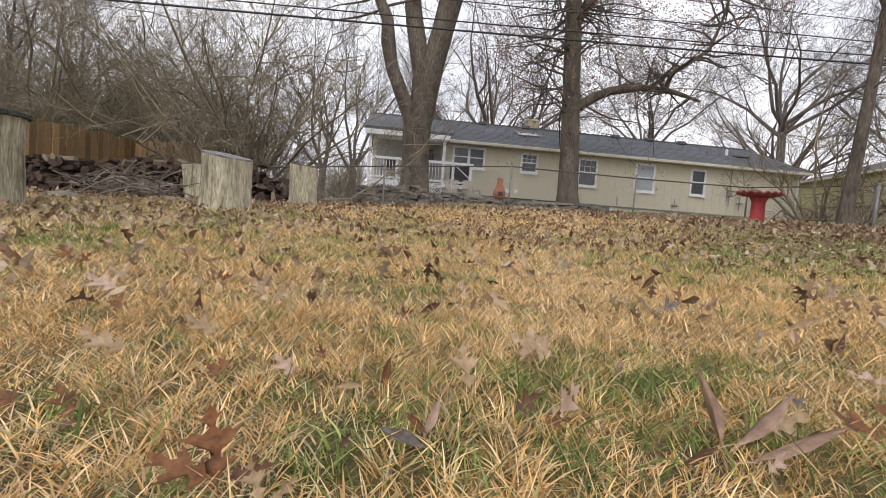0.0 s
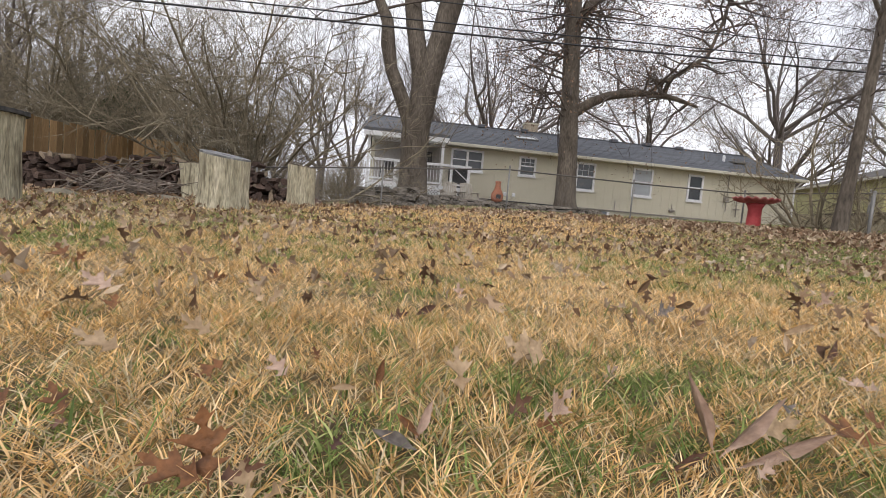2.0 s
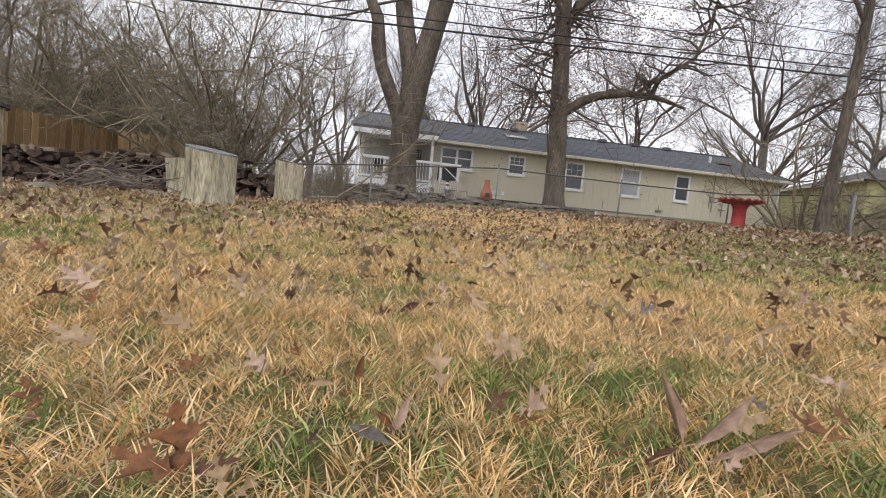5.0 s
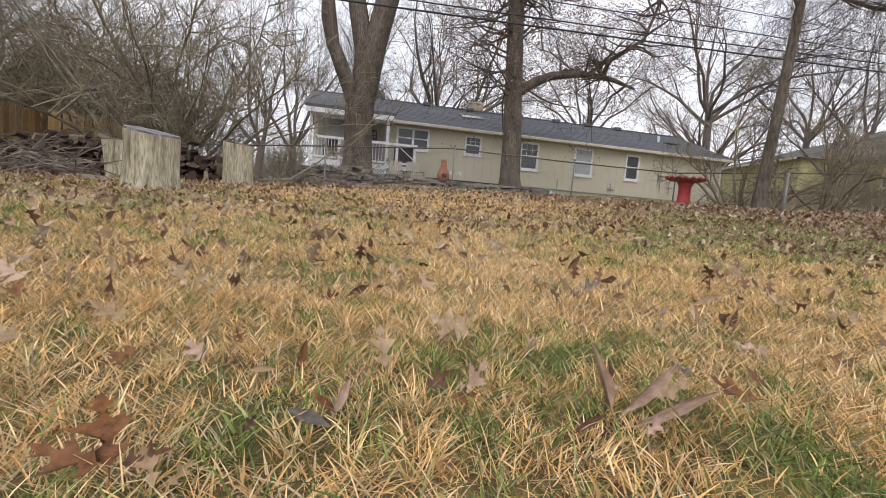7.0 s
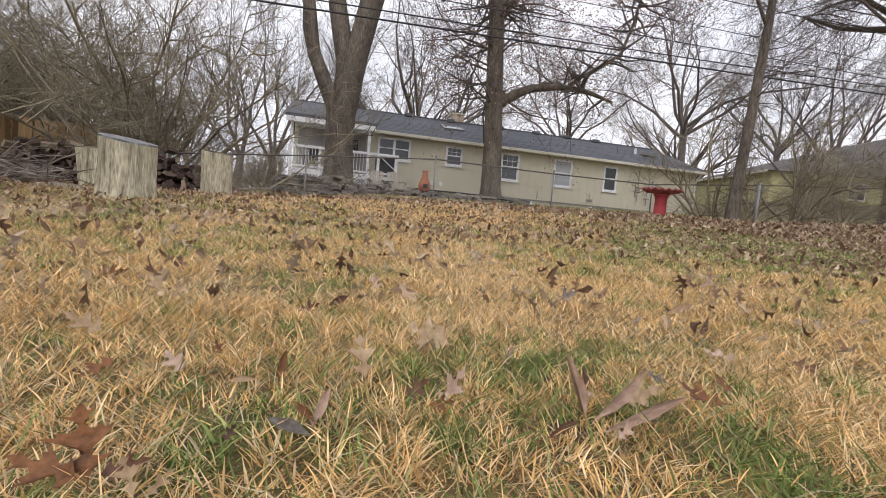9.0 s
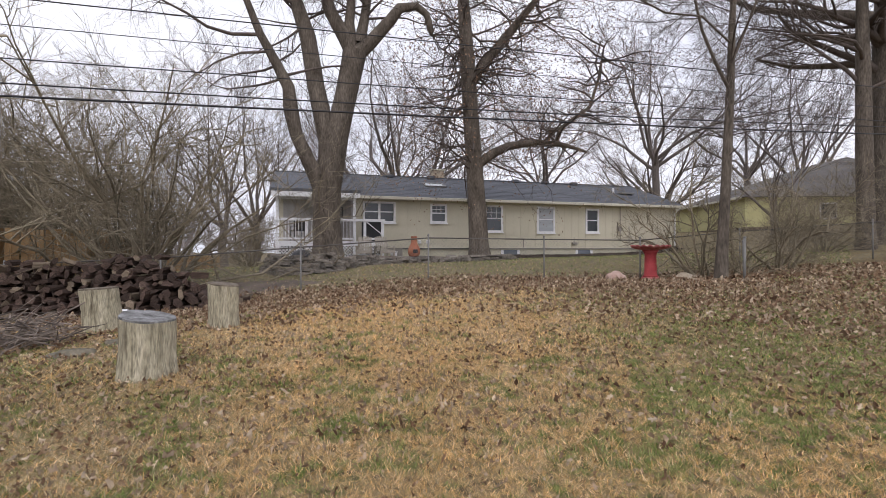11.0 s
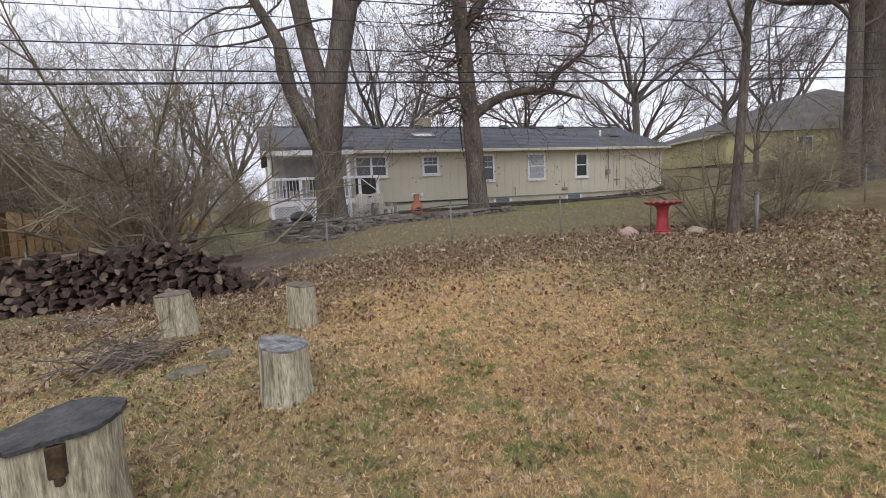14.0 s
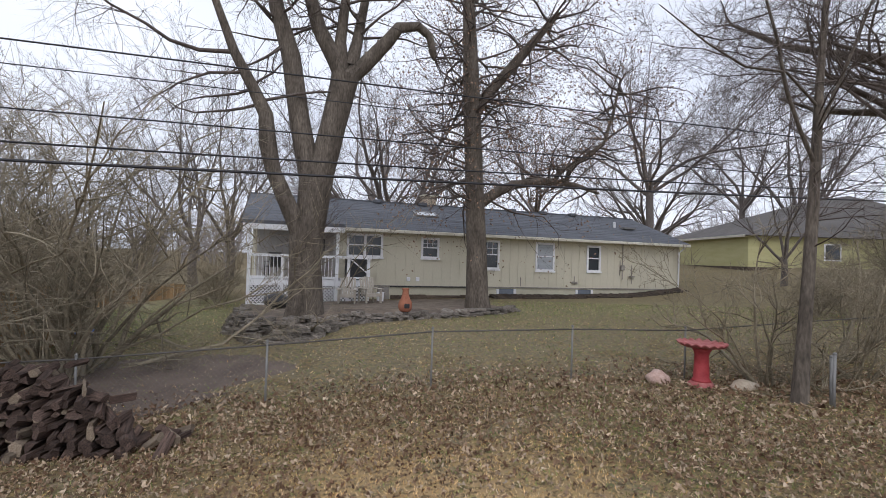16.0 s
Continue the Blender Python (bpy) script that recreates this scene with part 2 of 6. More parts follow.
def tube(bm, points, radii, sides=6, cap=True):
    """A tapered tube through points."""
    rings, prev = [], None
    n = len(points)
    for i, (p, r) in enumerate(zip(points, radii)):
        p = Vector(p)
        d = (Vector(points[min(i + 1, n - 1)]) - Vector(points[max(i - 1, 0)]))
        d = d.normalized() if d.length > 1e-9 else Vector((0, 0, 1))
        side = prev - d * prev.dot(d) if prev else d.orthogonal()
        if side.length < 1e-6:
            side = d.orthogonal()
        side.normalize()
        prev = side
        up = d.cross(side)
        rings.append([bm.verts.new(p + (side * math.cos(a) + up * math.sin(a)) * r) for a in
                      (2 * math.pi * k / sides for k in range(sides))])
    for a, b in zip(rings, rings[1:]):
        for k in range(sides):
            bm.faces.new((a[k], a[(k + 1) % sides], b[(k + 1) % sides], b[k]))
    if cap and sides > 2:
        bm.faces.new(rings[0][::-1])
        bm.faces.new(rings[-1])
    return rings


def lathe(bm, profile, sides=24, centre=(0, 0)):
    """Turns (radius, height) rows round the z axis."""
    rings = []
    for r, z in profile:
        rings.append([bm.verts.new((centre[0] + r * math.cos(2 * math.pi * k / sides), centre[1] + r * math.sin(2 * math.pi * k / sides), z))
                      for k in range(sides)])
    for a, b in zip(rings, rings[1:]):
        for k in range(sides):
            bm.faces.new((a[k], a[(k + 1) % sides], b[(k + 1) % sides], b[k]))
    bm.faces.new(rings[0][::-1])
    bm.faces.new(rings[-1])
    return rings


def smooth_step(a, b, v):
    t = min(1.0, max(0.0, (v - a) / (b - a)))
    return t * t * (3 - 2 * t)


def ground_z(x, y):
    """Height of the ground: level at the start, a swale along the wire fence, rising to the house and to the hill at its end."""
    xx = min(26.0, max(-9.0, x))
    slope = 0.04 + (0.012 - 0.04) * smooth_step(10, 20, y)
    z = smooth_step(0.3, 6.5, y) * (0.2 + slope * xx)
    z -= 0.2 * math.exp(-((x - 7.3) ** 2 + (y - 9.0) ** 2) / 9.0)
    z -= 0.17 * smooth_step(2.5, -2.5, x) * smooth_step(4, 9, y)
    z += 0.25 * smooth_step(10, 16.5, y)
    z += 0.035 * (1 - smooth_step(1.2, 3.5, y))
    z += 1.65 * smooth_step(16, 30, x) * smooth_step(2, 14, y)
    z -= 0.9 * smooth_step(-1.5, -9, x) * smooth_step(13, 34, y)
    z += 0.012 * noise.noise((x * 0.9, y * 0.9, 0.3)) + 0.03 * noise.noise((x * 0.25, y * 0.25, 5.1))
    return z


# ---- ground ----
def axis_steps(lo, hi, near_lo, near_hi, fine, growth):
    v = list(np.arange(near_lo, near_hi + 1e-6, fine))
    s, step = near_hi, fine
    while s < hi:
        step *= growth
        s = min(hi, s + step)
        v.append(s)
    s, step = near_lo, fine
    while s > lo:
        step *= growth
        s = max(lo, s - step)
        v.insert(0, s)
    return v


def make_ground():
    xs = axis_steps(-900, 900, -8, 18, 0.4, 1.35)
    ys = axis_steps(-300, 1500, -3, 24, 0.4, 1.35)
    verts = [(x, y, ground_z(x, y)) for y in ys for x in xs]
    n = len(xs)
    faces = [(j * n + i, j * n + i + 1, (j + 1) * n + i + 1, (j + 1) * n + i) for j in range(len(ys) - 1) for i in range(n - 1)]
    me = bpy.data.meshes.new("ground")
    me.from_pydata(verts, [], faces)
    me.polygons.foreach_set("use_smooth", [True] * len(me.polygons))
    me.materials.append(M_SOIL)
    return tagged(new("ground", me), "uneven back lawn soil under dry winter grass", "ground", kind="structure")


make_ground()


def bare_patch(cx, cy, rx, ry, seed):
    """A muddy bare patch that follows the ground, with a ragged edge."""
    bm = bmesh.new()
    rows = []
    for k in range(9):
        ring = []
        for i in range(48):
            a = 2 * math.pi * i / 48
            r = (k / 8) * (1 + 0.25 * noise.noise((math.cos(a) * 1.7 + seed, math.sin(a) * 1.7, 0)) + 0.1 * noise.noise((math.cos(a) * 6, math.sin(a) * 6, seed)))
            x, y = cx + rx * r * math.cos(a), cy + ry * r * math.sin(a)
            ring.append(bm.verts.new((x, y, ground_z(x, y) + (0.016 if k < 8 else -0.01))))
        rows.append(ring)
    for p, q in zip(rows, rows[1:]):
        for i in range(48):
            bm.faces.new((p[i], p[(i + 1) % 48], q[(i + 1) % 48], q[i]))
    tagged(finish("bare_soil", bm, M_MUD, None, "", True), "bare muddy patch of soil in the lawn", "soil", kind="structure")


bare_patch(-1.9, 11.9, 2.3, 1.5, 2.0)
bare_patch(-3.2, 10.3, 2.6, 0.7, 5.0)


# ---- neighbour house ----
WALL_Y, EAVE_Z, SILL_Z = 22.13, 3.27, 1.06
X0, X1, XP = -0.75, 19.85, 2.5


def window(parent, x0, x1, z0, z1, sashes=1, blind=False, bars=0):
    """A white double-hung window set into the wall, as a part with pieces."""
    y = WALL_Y
    w = 0.09
    fr = boxes((x0, x1, y - 0.045, y + 0.06, z1 - w, z1), (x0, x1, y - 0.045, y + 0.06, z0, z0 + w),
               (x0, x0 + w, y - 0.045, y + 0.06, z0 + w, z1 - w), (x1 - w, x1, y - 0.045, y + 0.06, z0 + w, z1 - w))
    for k in range(1, sashes):
        xm = x0 + (x1 - x0) * k / sashes
        box(fr, xm - 0.05, xm + 0.05, y - 0.045, y + 0.06, z0 + w, z1 - w)
    win = part("window", fr, M_WHITE, parent, "white double-hung window")
    part("window_sill", boxes((x0 - 0.03, x1 + 0.03, y - 0.09, y - 0.046, z0 - 0.05, z0 + 0.02)), M_WHITE, win)
    for k in range(sashes):
        a, b = x0 + (x1 - x0) * k / sashes + w * 0.6, x0 + (x1 - x0) * (k + 1) / sashes - w * 0.6
        zm = (z0 + z1) / 2 + 0.02
        part("meeting_rail", boxes((a, b, y - 0.02, y + 0.03, zm - 0.025, zm + 0.025)), M_WHITE, win)
        part("pane", boxes((a, b, y + 0.012, y + 0.02, z0 + w * 0.5, zm)), M_GLASS, win)
        part("pane", boxes((a, b, y + 0.002, y + 0.01, zm, z1 - w * 0.5)), M_BLIND if blind else M_GLASS, win)
        if blind:
            part("blind", boxes((a + 0.01, b - 0.01, y + 0.004, y + 0.0115, z0 + w * 0.6, zm - 0.03)), M_BLIND, win)
        for j in range(bars):
            xb = a + (b - a) * (j + 1) / (bars + 1)
            part("glazing_bar", boxes((xb - 0.008, xb + 0.008, y - 0.008, y + 0.001, zm + 0.03, z1 - w)), M_WHITE, win)
        if bars:
            zb = (zm + z1 - w) / 2
            part("glazing_bar", boxes((a, b, y - 0.008, y + 0.001, zb - 0.008, zb + 0.008)), M_WHITE, win)
    return win


# dim light under the porch roof is put into this grey
M_PORCH_WALL = surf("porch_wall_shade", (0.36, 0.34, 0.32), (0.44, 0.42, 0.40), 1.2, 0.8, 0.1, 40, stretch=(6, 1, 0.3), spread=0.08)
M_FOOTING = surf("dark_footing", (0.06, 0.045, 0.035), (0.14, 0.105, 0.08), 3, 0.95, 0.7, 25, stretch=(0.6, 1, 2), spread=0.4)


def make_house():
    house = thing("house", "pale yellow single-storey ranch house with grey shingle roof", "house", (0, 0, 0))
    y = WALL_Y
    openings = [(2.88, 4.36, 2.19, 3.15, 2, False, 0), (6.0, 6.81, 2.22, 3.11, 1, False, 2), (8.72, 9.66, 1.83, 3.12, 1, False, 2),
                (11.5, 12.5, 1.81, 3.13, 1, True, 0), (14.28, 15.07, 1.84, 3.09, 1, False, 0)]
    xs = sorted({XP, X1} | {v for o in openings for v in o[:2]})
    for a, b in zip(xs, xs[1:]):
        o = next((o for o in openings if o[0] <= a + 1e-6 and b <= o[1] + 1e-6), None)
        if o:
            part("wall_panel", boxes((a, b, y + 0.012, y + 0.15, SILL_Z, o[2])), M_SIDING, house)
            part("wall_panel", boxes((a, b, y + 0.012, y + 0.15, o[3], EAVE_Z)), M_SIDING, house)
        else:
            part("wall_panel", boxes((a, b, y + 0.012, y + 0.15, SILL_Z, EAVE_Z)), M_SIDING, house)
    x = XP
    while x < X1 - 0.1:
        xb = min(x + 0.406, X1) - 0.02
        spans = [(x, xb, SILL_Z, EAVE_Z)]
        for o in openings:
            cut = []
            for a, b, c, d in spans:
                if a < o[1] and b > o[0] and d - c > 2:
                    cut += [q for q in ((a, min(b, o[0]), c, d), (max(a, o[1]), b, c, d)) if q[1] - q[0] > 0.01]
                    lo, hi = max(a, o[0]), min(b, o[1])
                    cut += [(lo, hi, c, o[2]), (lo, hi, o[3], d)]
                else:
                    cut.append((a, b, c, d))
            spans = cut
        for a, b, c, d in spans:
            part("siding_board", boxes((a, b, y, y + 0.029, c, d)), M_SIDING, house)
        x += 0.406
    part("wall", boxes((X1 - 0.15, X1, y + 0.151, 30.1, 0.3, EAVE_Z)), M_SIDING, house)
    part("wall", boxes((X0, X1, 30.1, 30.25, 0.3, EAVE_Z)), M_SIDING, house)
    part("wall", boxes((X0 + 0.1, X0 + 0.25, y, 30.1, 0.3, EAVE_Z)), M_SIDING, house)
    part("wall", boxes((X0 + 0.26, XP - 0.001, y + 0.02, y + 0.15, 0.3, EAVE_Z)), M_PORCH_WALL, house, "grey porch back wall with the porch shade in its colour")
    part("foundation", boxes((XP, X1 - 0.03, y + 0.03, y + 0.149, 0.2, SILL_Z - 0.04)), M_FOUND, house, "cream painted foundation")
    part("skirt_board", boxes((XP, X1, y - 0.03, y + 0.029, SILL_Z - 0.05, SILL_Z - 0.001)), M_GREYWOOD, house, "dark board along the foot of the siding")
    for o in openings:
        window(house, *o)
    for k, a in enumerate(np.arange(4.75, 9.4, 0.775)):
        part("footing", boxes((a, a + 0.765, y - 0.06 - 0.02 * (k % 2), y + 0.028, 0.2, 0.66 + 0.03 * (k % 3 == 1)), bevel=0.015), M_FOOTING, house, "dark footing below the painted foundation")
    part("crawl_door", boxes((4.2, 4.68, y - 0.05, y + 0.028, 0.4, 1.0), bevel=0.01), M_GREYWOOD, house, "grey crawl-space hatch")
    # roof: two slopes, the front one reaching out over the porch
    ridge_y, ridge_z, t = 26.1, 4.93, 0.12
    def slab(x0, x1, y0, z0, y1, z1):
        bm = bmesh.new()
        v = [bm.verts.new(p) for p in ((x0, y0, z0), (x1, y0, z0), (x1, y1, z1), (x0, y1, z1), (x0, y0, z0 - t), (x1, y0, z0 - t), (x1, y1, z1 - t), (x0, y1, z1 - t))]
        for f in ((0, 1, 2, 3), (7, 6, 5, 4), (4, 5, 1, 0), (5, 6, 2, 1), (6, 7, 3, 2), (7, 4, 0, 3)):
            bm.faces.new([v[i] for i in f])
        return bm
    roof = part("roof", slab(XP + 0.02, X1 + 0.35, y - 0.42, EAVE_Z + 0.1, ridge_y, ridge_z), M_ROOF, house, "grey asphalt shingle roof")
    part("roof_slope", slab(X0 - 0.2, X1 + 0.35, 30.6, EAVE_Z + 0.1, ridge_y, ridge_z), M_ROOF, roof)
    part("porch_roof", slab(X0 - 0.2, XP + 0.018, 20.05, EAVE_Z + 0.09, ridge_y, ridge_z), M_ROOF, roof)
    n_course = 15
    for k in range(1, n_course):
        f = k / n_course
        yy, zz = y - 0.42 + (ridge_y - y + 0.42) * f, EAVE_Z + 0.1 + (ridge_z - EAVE_Z - 0.1) * f
        part("shingle_course", boxes((XP + 0.05, X1 + 0.33, yy, yy + 0.05, zz + 0.003, zz + 0.009)), M_ROOF, roof)
    part("ridge_cap", boxes((X0 - 0.2, X1 + 0.35, ridge_y - 0.12, ridge_y + 0.12, ridge_z - 0.02, ridge_z + 0.03)), M_ROOF, roof)
    part("gutter", boxes((XP + 0.1, X1 + 0.3, y - 0.53, y - 0.421, EAVE_Z - 0.06, EAVE_Z + 0.075), bevel=0.02), M_TRIM, house, "cream gutter along the eave")
    part("soffit", boxes((XP + 0.03, X1 + 0.3, y - 0.42, y - 0.002, EAVE_Z - 0.045, EAVE_Z - 0.02)), M_TRIM, house)
    part("fascia", boxes((X0 - 0.15, XP, 20.02, 20.12, EAVE_Z - 0.22, EAVE_Z - 0.035)), M_WHITE, house, "white porch fascia")
    for k, xx in enumerate((4.8, 7.1, 9.9, 12.1, 14.0, 15.9)):
        part("roof_vent", boxes((xx - 0.2, xx + 0.2, ridge_y - 0.42, ridge_y - 0.1, ridge_z - 0.1, ridge_z + 0.08), bevel=0.03), M_ROOF, roof, "low grey roof vent")
    part("plumbing_stack", boxes((17.3, 17.42, 24.0, 24.12, 4.0, 4.5), bevel=0.03), M_WHITE, roof, "white vent pipe")
    part("roof_patch", boxes((17.6, 18.4, 23.6, 24.2, 4.13, 4.22)), M_STEEL, roof)
    sky_m = Matrix.Translation((6.78, 24.2, 4.26)) @ Matrix.Rotation(math.atan(0.345), 4, "X")
    sk = part("skylight", boxes((-0.55, 0.55, -0.42, -0.34, -0.05, 0.07), (-0.55, 0.55, 0.34, 0.42, -0.05, 0.07), (-0.55, -0.47, -0.34, 0.34, -0.05, 0.07),
                                (0.47, 0.55, -0.34, 0.34, -0.05, 0.07), m=sky_m), M_STEEL, house, "flat skylight with metal frame")
    part("pane", boxes((-0.47, 0.47, -0.34, 0.34, 0.0, 0.04), m=sky_m), plain("skylight_glass", (0.62, 0.66, 0.68), 0.1, 0.6), sk)
    ch = part("chimney", boxes((7.35, 8.05, 26.5, 27.1, 4.4, 5.45), bevel=0.02), surf("tan_brick", (0.33, 0.27, 0.2), (0.45, 0.38, 0.29), 6, 0.9, 0.5, 30), house, "tan brick chimney")
    part("chimney_cap", boxes((7.3, 8.1, 26.45, 27.15, 5.451, 5.52)), M_FOUND, ch)
    # downspout, vents, pipes
    ds = bmesh.new()
    tube(ds, [(19.82, y - 0.47, EAVE_Z - 0.05), (19.82, y - 0.3, EAVE_Z - 0.2), (19.82, y - 0.08, EAVE_Z - 0.35), (19.82, y - 0.08, 0.95), (19.9, y - 0.2, 0.8), (20.25, y - 0.45, 0.74)], [0.045] * 6, 6)
    part("downspout", ds, M_WHITE, house, "white downspout at the corner")
    part("corner_board", boxes((X1 - 0.05, X1 + 0.02, y - 0.035, y - 0.016, SILL_Z, EAVE_Z)), M_TRIM, house)
    for a in (9.72, 13.85):
        v = part("foundation_vent", boxes((a, a + 0.7, y - 0.01, y + 0.028, 0.68, 0.97)), M_BLUE, house, "blue-grey foundation vent")
        for s in (a - 0.14, a + 0.72):
            part("vent_edge", boxes((s, s + 0.12, y - 0.012, y + 0.028, 0.68, 0.97)), M_WHITE, v)
    for a, z0, z1 in ((16.35, 1.5, EAVE_Z), (16.9, 1.3, 2.2), (16.2, 1.7, 2.4), (10.75, 1.1, 1.5), (13.6, 1.2, 1.6)):
        p = bmesh.new()
        tube(p, [(a, y - 0.04, z0), (a, y - 0.04, z1)], [0.022, 0.022], 6)
        part("conduit", p, M_GREYWOOD, house)
    part("meter_box", boxes((16.2, 16.42, y - 0.14, y - 0.015, 1.95, 2.2), bevel=0.02), M_GREYWOOD, house, "grey electric meter box")
    part("outlet_box", boxes((16.75, 17.05, y - 0.1, y - 0.015, 1.62, 1.68)), M_GREYWOOD, house)
    part("tap_box", boxes((13.45, 13.75, y - 0.12, y - 0.015, 1.25, 1.36), bevel=0.02), M_GREYWOOD, house)
    for a in (5.4, 5.8):
        part("outlet_box", boxes((a, a + 0.16, y - 0.08, y - 0.015, 1.25, 1.42), bevel=0.02), M_WHITE, house)
    part("hatch_line", boxes((4.7, 9.0, y - 0.055, y - 0.031, 1.0, 1.04)), M_CABLE, house, "black hose along the wall")
    return house


make_house()


def make_porch():
    porch = thing("porch", "white painted wooden porch with railing and lattice skirt", "porch")
    y0, y1, deck = 20.3, WALL_Y - 0.01, 1.32
    part("deck", boxes((-0.72, 3.52, y0, y1, deck - 0.14, deck)), M_WHITE, porch)
    for x in (-0.68, 0.42, 2.3, 2.72, 3.45):
        top = EAVE_Z - 0.225 if x in (-0.68, 2.3) else deck + 0.8
        part("post", boxes((x - 0.055, x + 0.055, y0 - 0.056, y0 + 0.055, 0.3, top), bevel=0.008), M_WHITE, porch)
    for a, b in ((-0.74, 0.7), (0.7, 2.62), (2.62, 3.55)):
        part("handrail", boxes((a, b - 0.004, y0 - 0.09, y0 + 0.06, deck + 0.801, deck + 0.9)), M_WHITE, porch)
    for a, b in ((-0.62, 0.36), (0.48, 2.24), (2.78, 3.39)):
        part("bottom_rail", boxes((a, b, y0 - 0.03, y0 + 0.03, deck + 0.06, deck + 0.13)), M_WHITE, porch)
    x = -0.5
    while x < 2.2:
        if abs(x - 0.42) > 0.09:
            part("baluster", boxes((x - 0.011, x + 0.011, y0 - 0.011, y0 + 0.011, deck + 0.131, deck + 0.8)), M_WHITE, porch)
        x += 0.125
    br = bmesh.new()
    tube(br, [(2.8, y0 - 0.02, deck + 0.78), (3.4, y0 - 0.02, deck + 0.3)], [0.03, 0.03], 4)
    part("brace", br, M_WHITE, porch, "diagonal brace of the gate")
    # lattice skirt: crossed laths
    for a, b in ((-0.62, 0.36), (0.48, 2.24), (2.36, 3.39)):
        lat = bmesh.new()
        z0, z1, d = 0.5, deck - 0.16, 0.125
        for s in (1, -1):
            k = a - (z1 - z0)
            while k < b:
                p, q = (k, z0), (k + (z1 - z0), z1)
                lo, hi = max(a, p[0]), min(b, q[0])
                if hi - lo > 0.02:
                    za, zb = z0 + (lo - p[0]), z0 + (hi - p[0])
                    xa, xb = (lo, hi) if s == 1 else (a + b - lo, a + b - hi)
                    w = 0.022
                    yy = y0 + 0.004 * s
                    v = [lat.verts.new(c) for c in ((xa, yy, za - w), (xb, yy, zb - w), (xb, yy, zb + w), (xa, yy, za + w))]
                    f = lat.faces.new(v)
                    e = bmesh.ops.extrude_face_region(lat, geom=[f])
                    bmesh.ops.translate(lat, vec=(0, 0.006, 0), verts=[g for g in e["geom"] if isinstance(g, bmesh.types.BMVert)])
                k += d
        part("lattice", lat, M_WHITE, porch, "white diagonal lattice")
        part("skirt_rail", boxes((a, b, y0 - 0.02, y0 + 0.02, 0.42, 0.5)), M_WHITE, porch)
        part("skirt_rail", boxes((a, b, y0 - 0.02, y0 + 0.02, deck - 0.2, deck - 0.142)), M_WHITE, porch)
    # black sheet stands in for the shade under the deck
    part("shade_backing", boxes((-0.6, 3.4, y0 + 0.3, y0 + 0.34, 0.3, deck - 0.15)), M_BLACK, porch)
    part("beam", boxes((-0.75, 2.4, y0 - 0.05, y0 + 0.05, EAVE_Z - 0.224, EAVE_Z - 0.1)), M_WHITE, porch)
    part("porch_ceiling", boxes((-0.6, 2.4, y0 + 0.06, y1, EAVE_Z - 0.12, EAVE_Z - 0.1)), M_WHITE, porch)
    part("door", boxes((1.55, 2.35, y1 - 0.05, y1 - 0.001, deck + 0.002, deck + 1.85)), M_GREYWOOD, porch, "dark storm door")
    return porch


make_porch()
for nm, lab, x0, x1, z0, z1, mt in (("wall_plaque", "dark square iron plaque with lattice pattern on porch wall", 1.62, 2.02, 2.4, 2.85, M_BLACK),):
    pl = thing(nm, lab, "plaque")
    rows = [(x0, x1, WALL_Y - 0.09, WALL_Y - 0.062, z0, z0 + 0.05), (x0, x1, WALL_Y - 0.09, WALL_Y - 0.062, z1 - 0.05, z1), (x0, x0 + 0.05, WALL_Y - 0.09, WALL_Y - 0.062, z0 + 0.05, z1 - 0.05),
            (x1 - 0.05, x1, WALL_Y - 0.09, WALL_Y - 0.062, z0 + 0.05, z1 - 0.05)]
    part("frame", boxes(*rows), mt, pl)
    part("bars", boxes(*[(x0 + 0.05 + k * 0.1, x0 + 0.08 + k * 0.1, WALL_Y - 0.085, WALL_Y - 0.065, z0 + 0.05, z1 - 0.05) for k in range(3)],
                       *[(x0 + 0.05, x1 - 0.05, WALL_Y - 0.08, WALL_Y - 0.07, z0 + 0.1 + k * 0.11, z0 + 0.13 + k * 0.11) for k in range(3)]), mt, pl)


# ---- trees ----
class Wood:
    """Gathers tapered tubes as plain arrays."""

    def __init__(self):
        self.v, self.f, self.tips, self.n = [], [], [], 0

    def tube(self, pts, radii, sides):
        p = np.array(pts)
        n = len(p)
        d = np.empty_like(p)
        d[1:-1], d[0], d[-1] = p[2:] - p[:-2], p[1] - p[0], p[-1] - p[-2]
        d /= np.sqrt((d * d).sum(1))[:, None] + 1e-9
        ref = REFS[int(np.argmin(np.abs(d.sum(0))))]
        side = np.stack((d[:, 1] * ref[2] - d[:, 2] * ref[1], d[:, 2] * ref[0] - d[:, 0] * ref[2], d[:, 0] * ref[1] - d[:, 1] * ref[0]), 1)
        side /= np.sqrt((side * side).sum(1))[:, None] + 1e-9
        up = np.stack((d[:, 1] * side[:, 2] - d[:, 2] * side[:, 1], d[:, 2] * side[:, 0] - d[:, 0] * side[:, 2], d[:, 0] * side[:, 1] - d[:, 1] * side[:, 0]), 1)
        c, s = CIRCLE[sides]
        r = np.array(radii)[:, None, None]
        self.v.append((p[:, None] + (side[:, None] * c[:, None] + up[:, None] * s[:, None]) * r).reshape(-1, 3))
        key = (n, sides)
        if key not in FACES:
            FACES[key] = np.array([(i * sides + k, i * sides + (k + 1) % sides, (i + 1) * sides + (k + 1) % sides, (i + 1) * sides + k) for i in range(n - 1) for k in range(sides)])
        self.f.append(FACES[key] + self.n)
        self.n += n * sides

    def mesh(self, name, material):
        return quad_mesh(name, np.concatenate(self.v), np.concatenate(self.f), material, True)


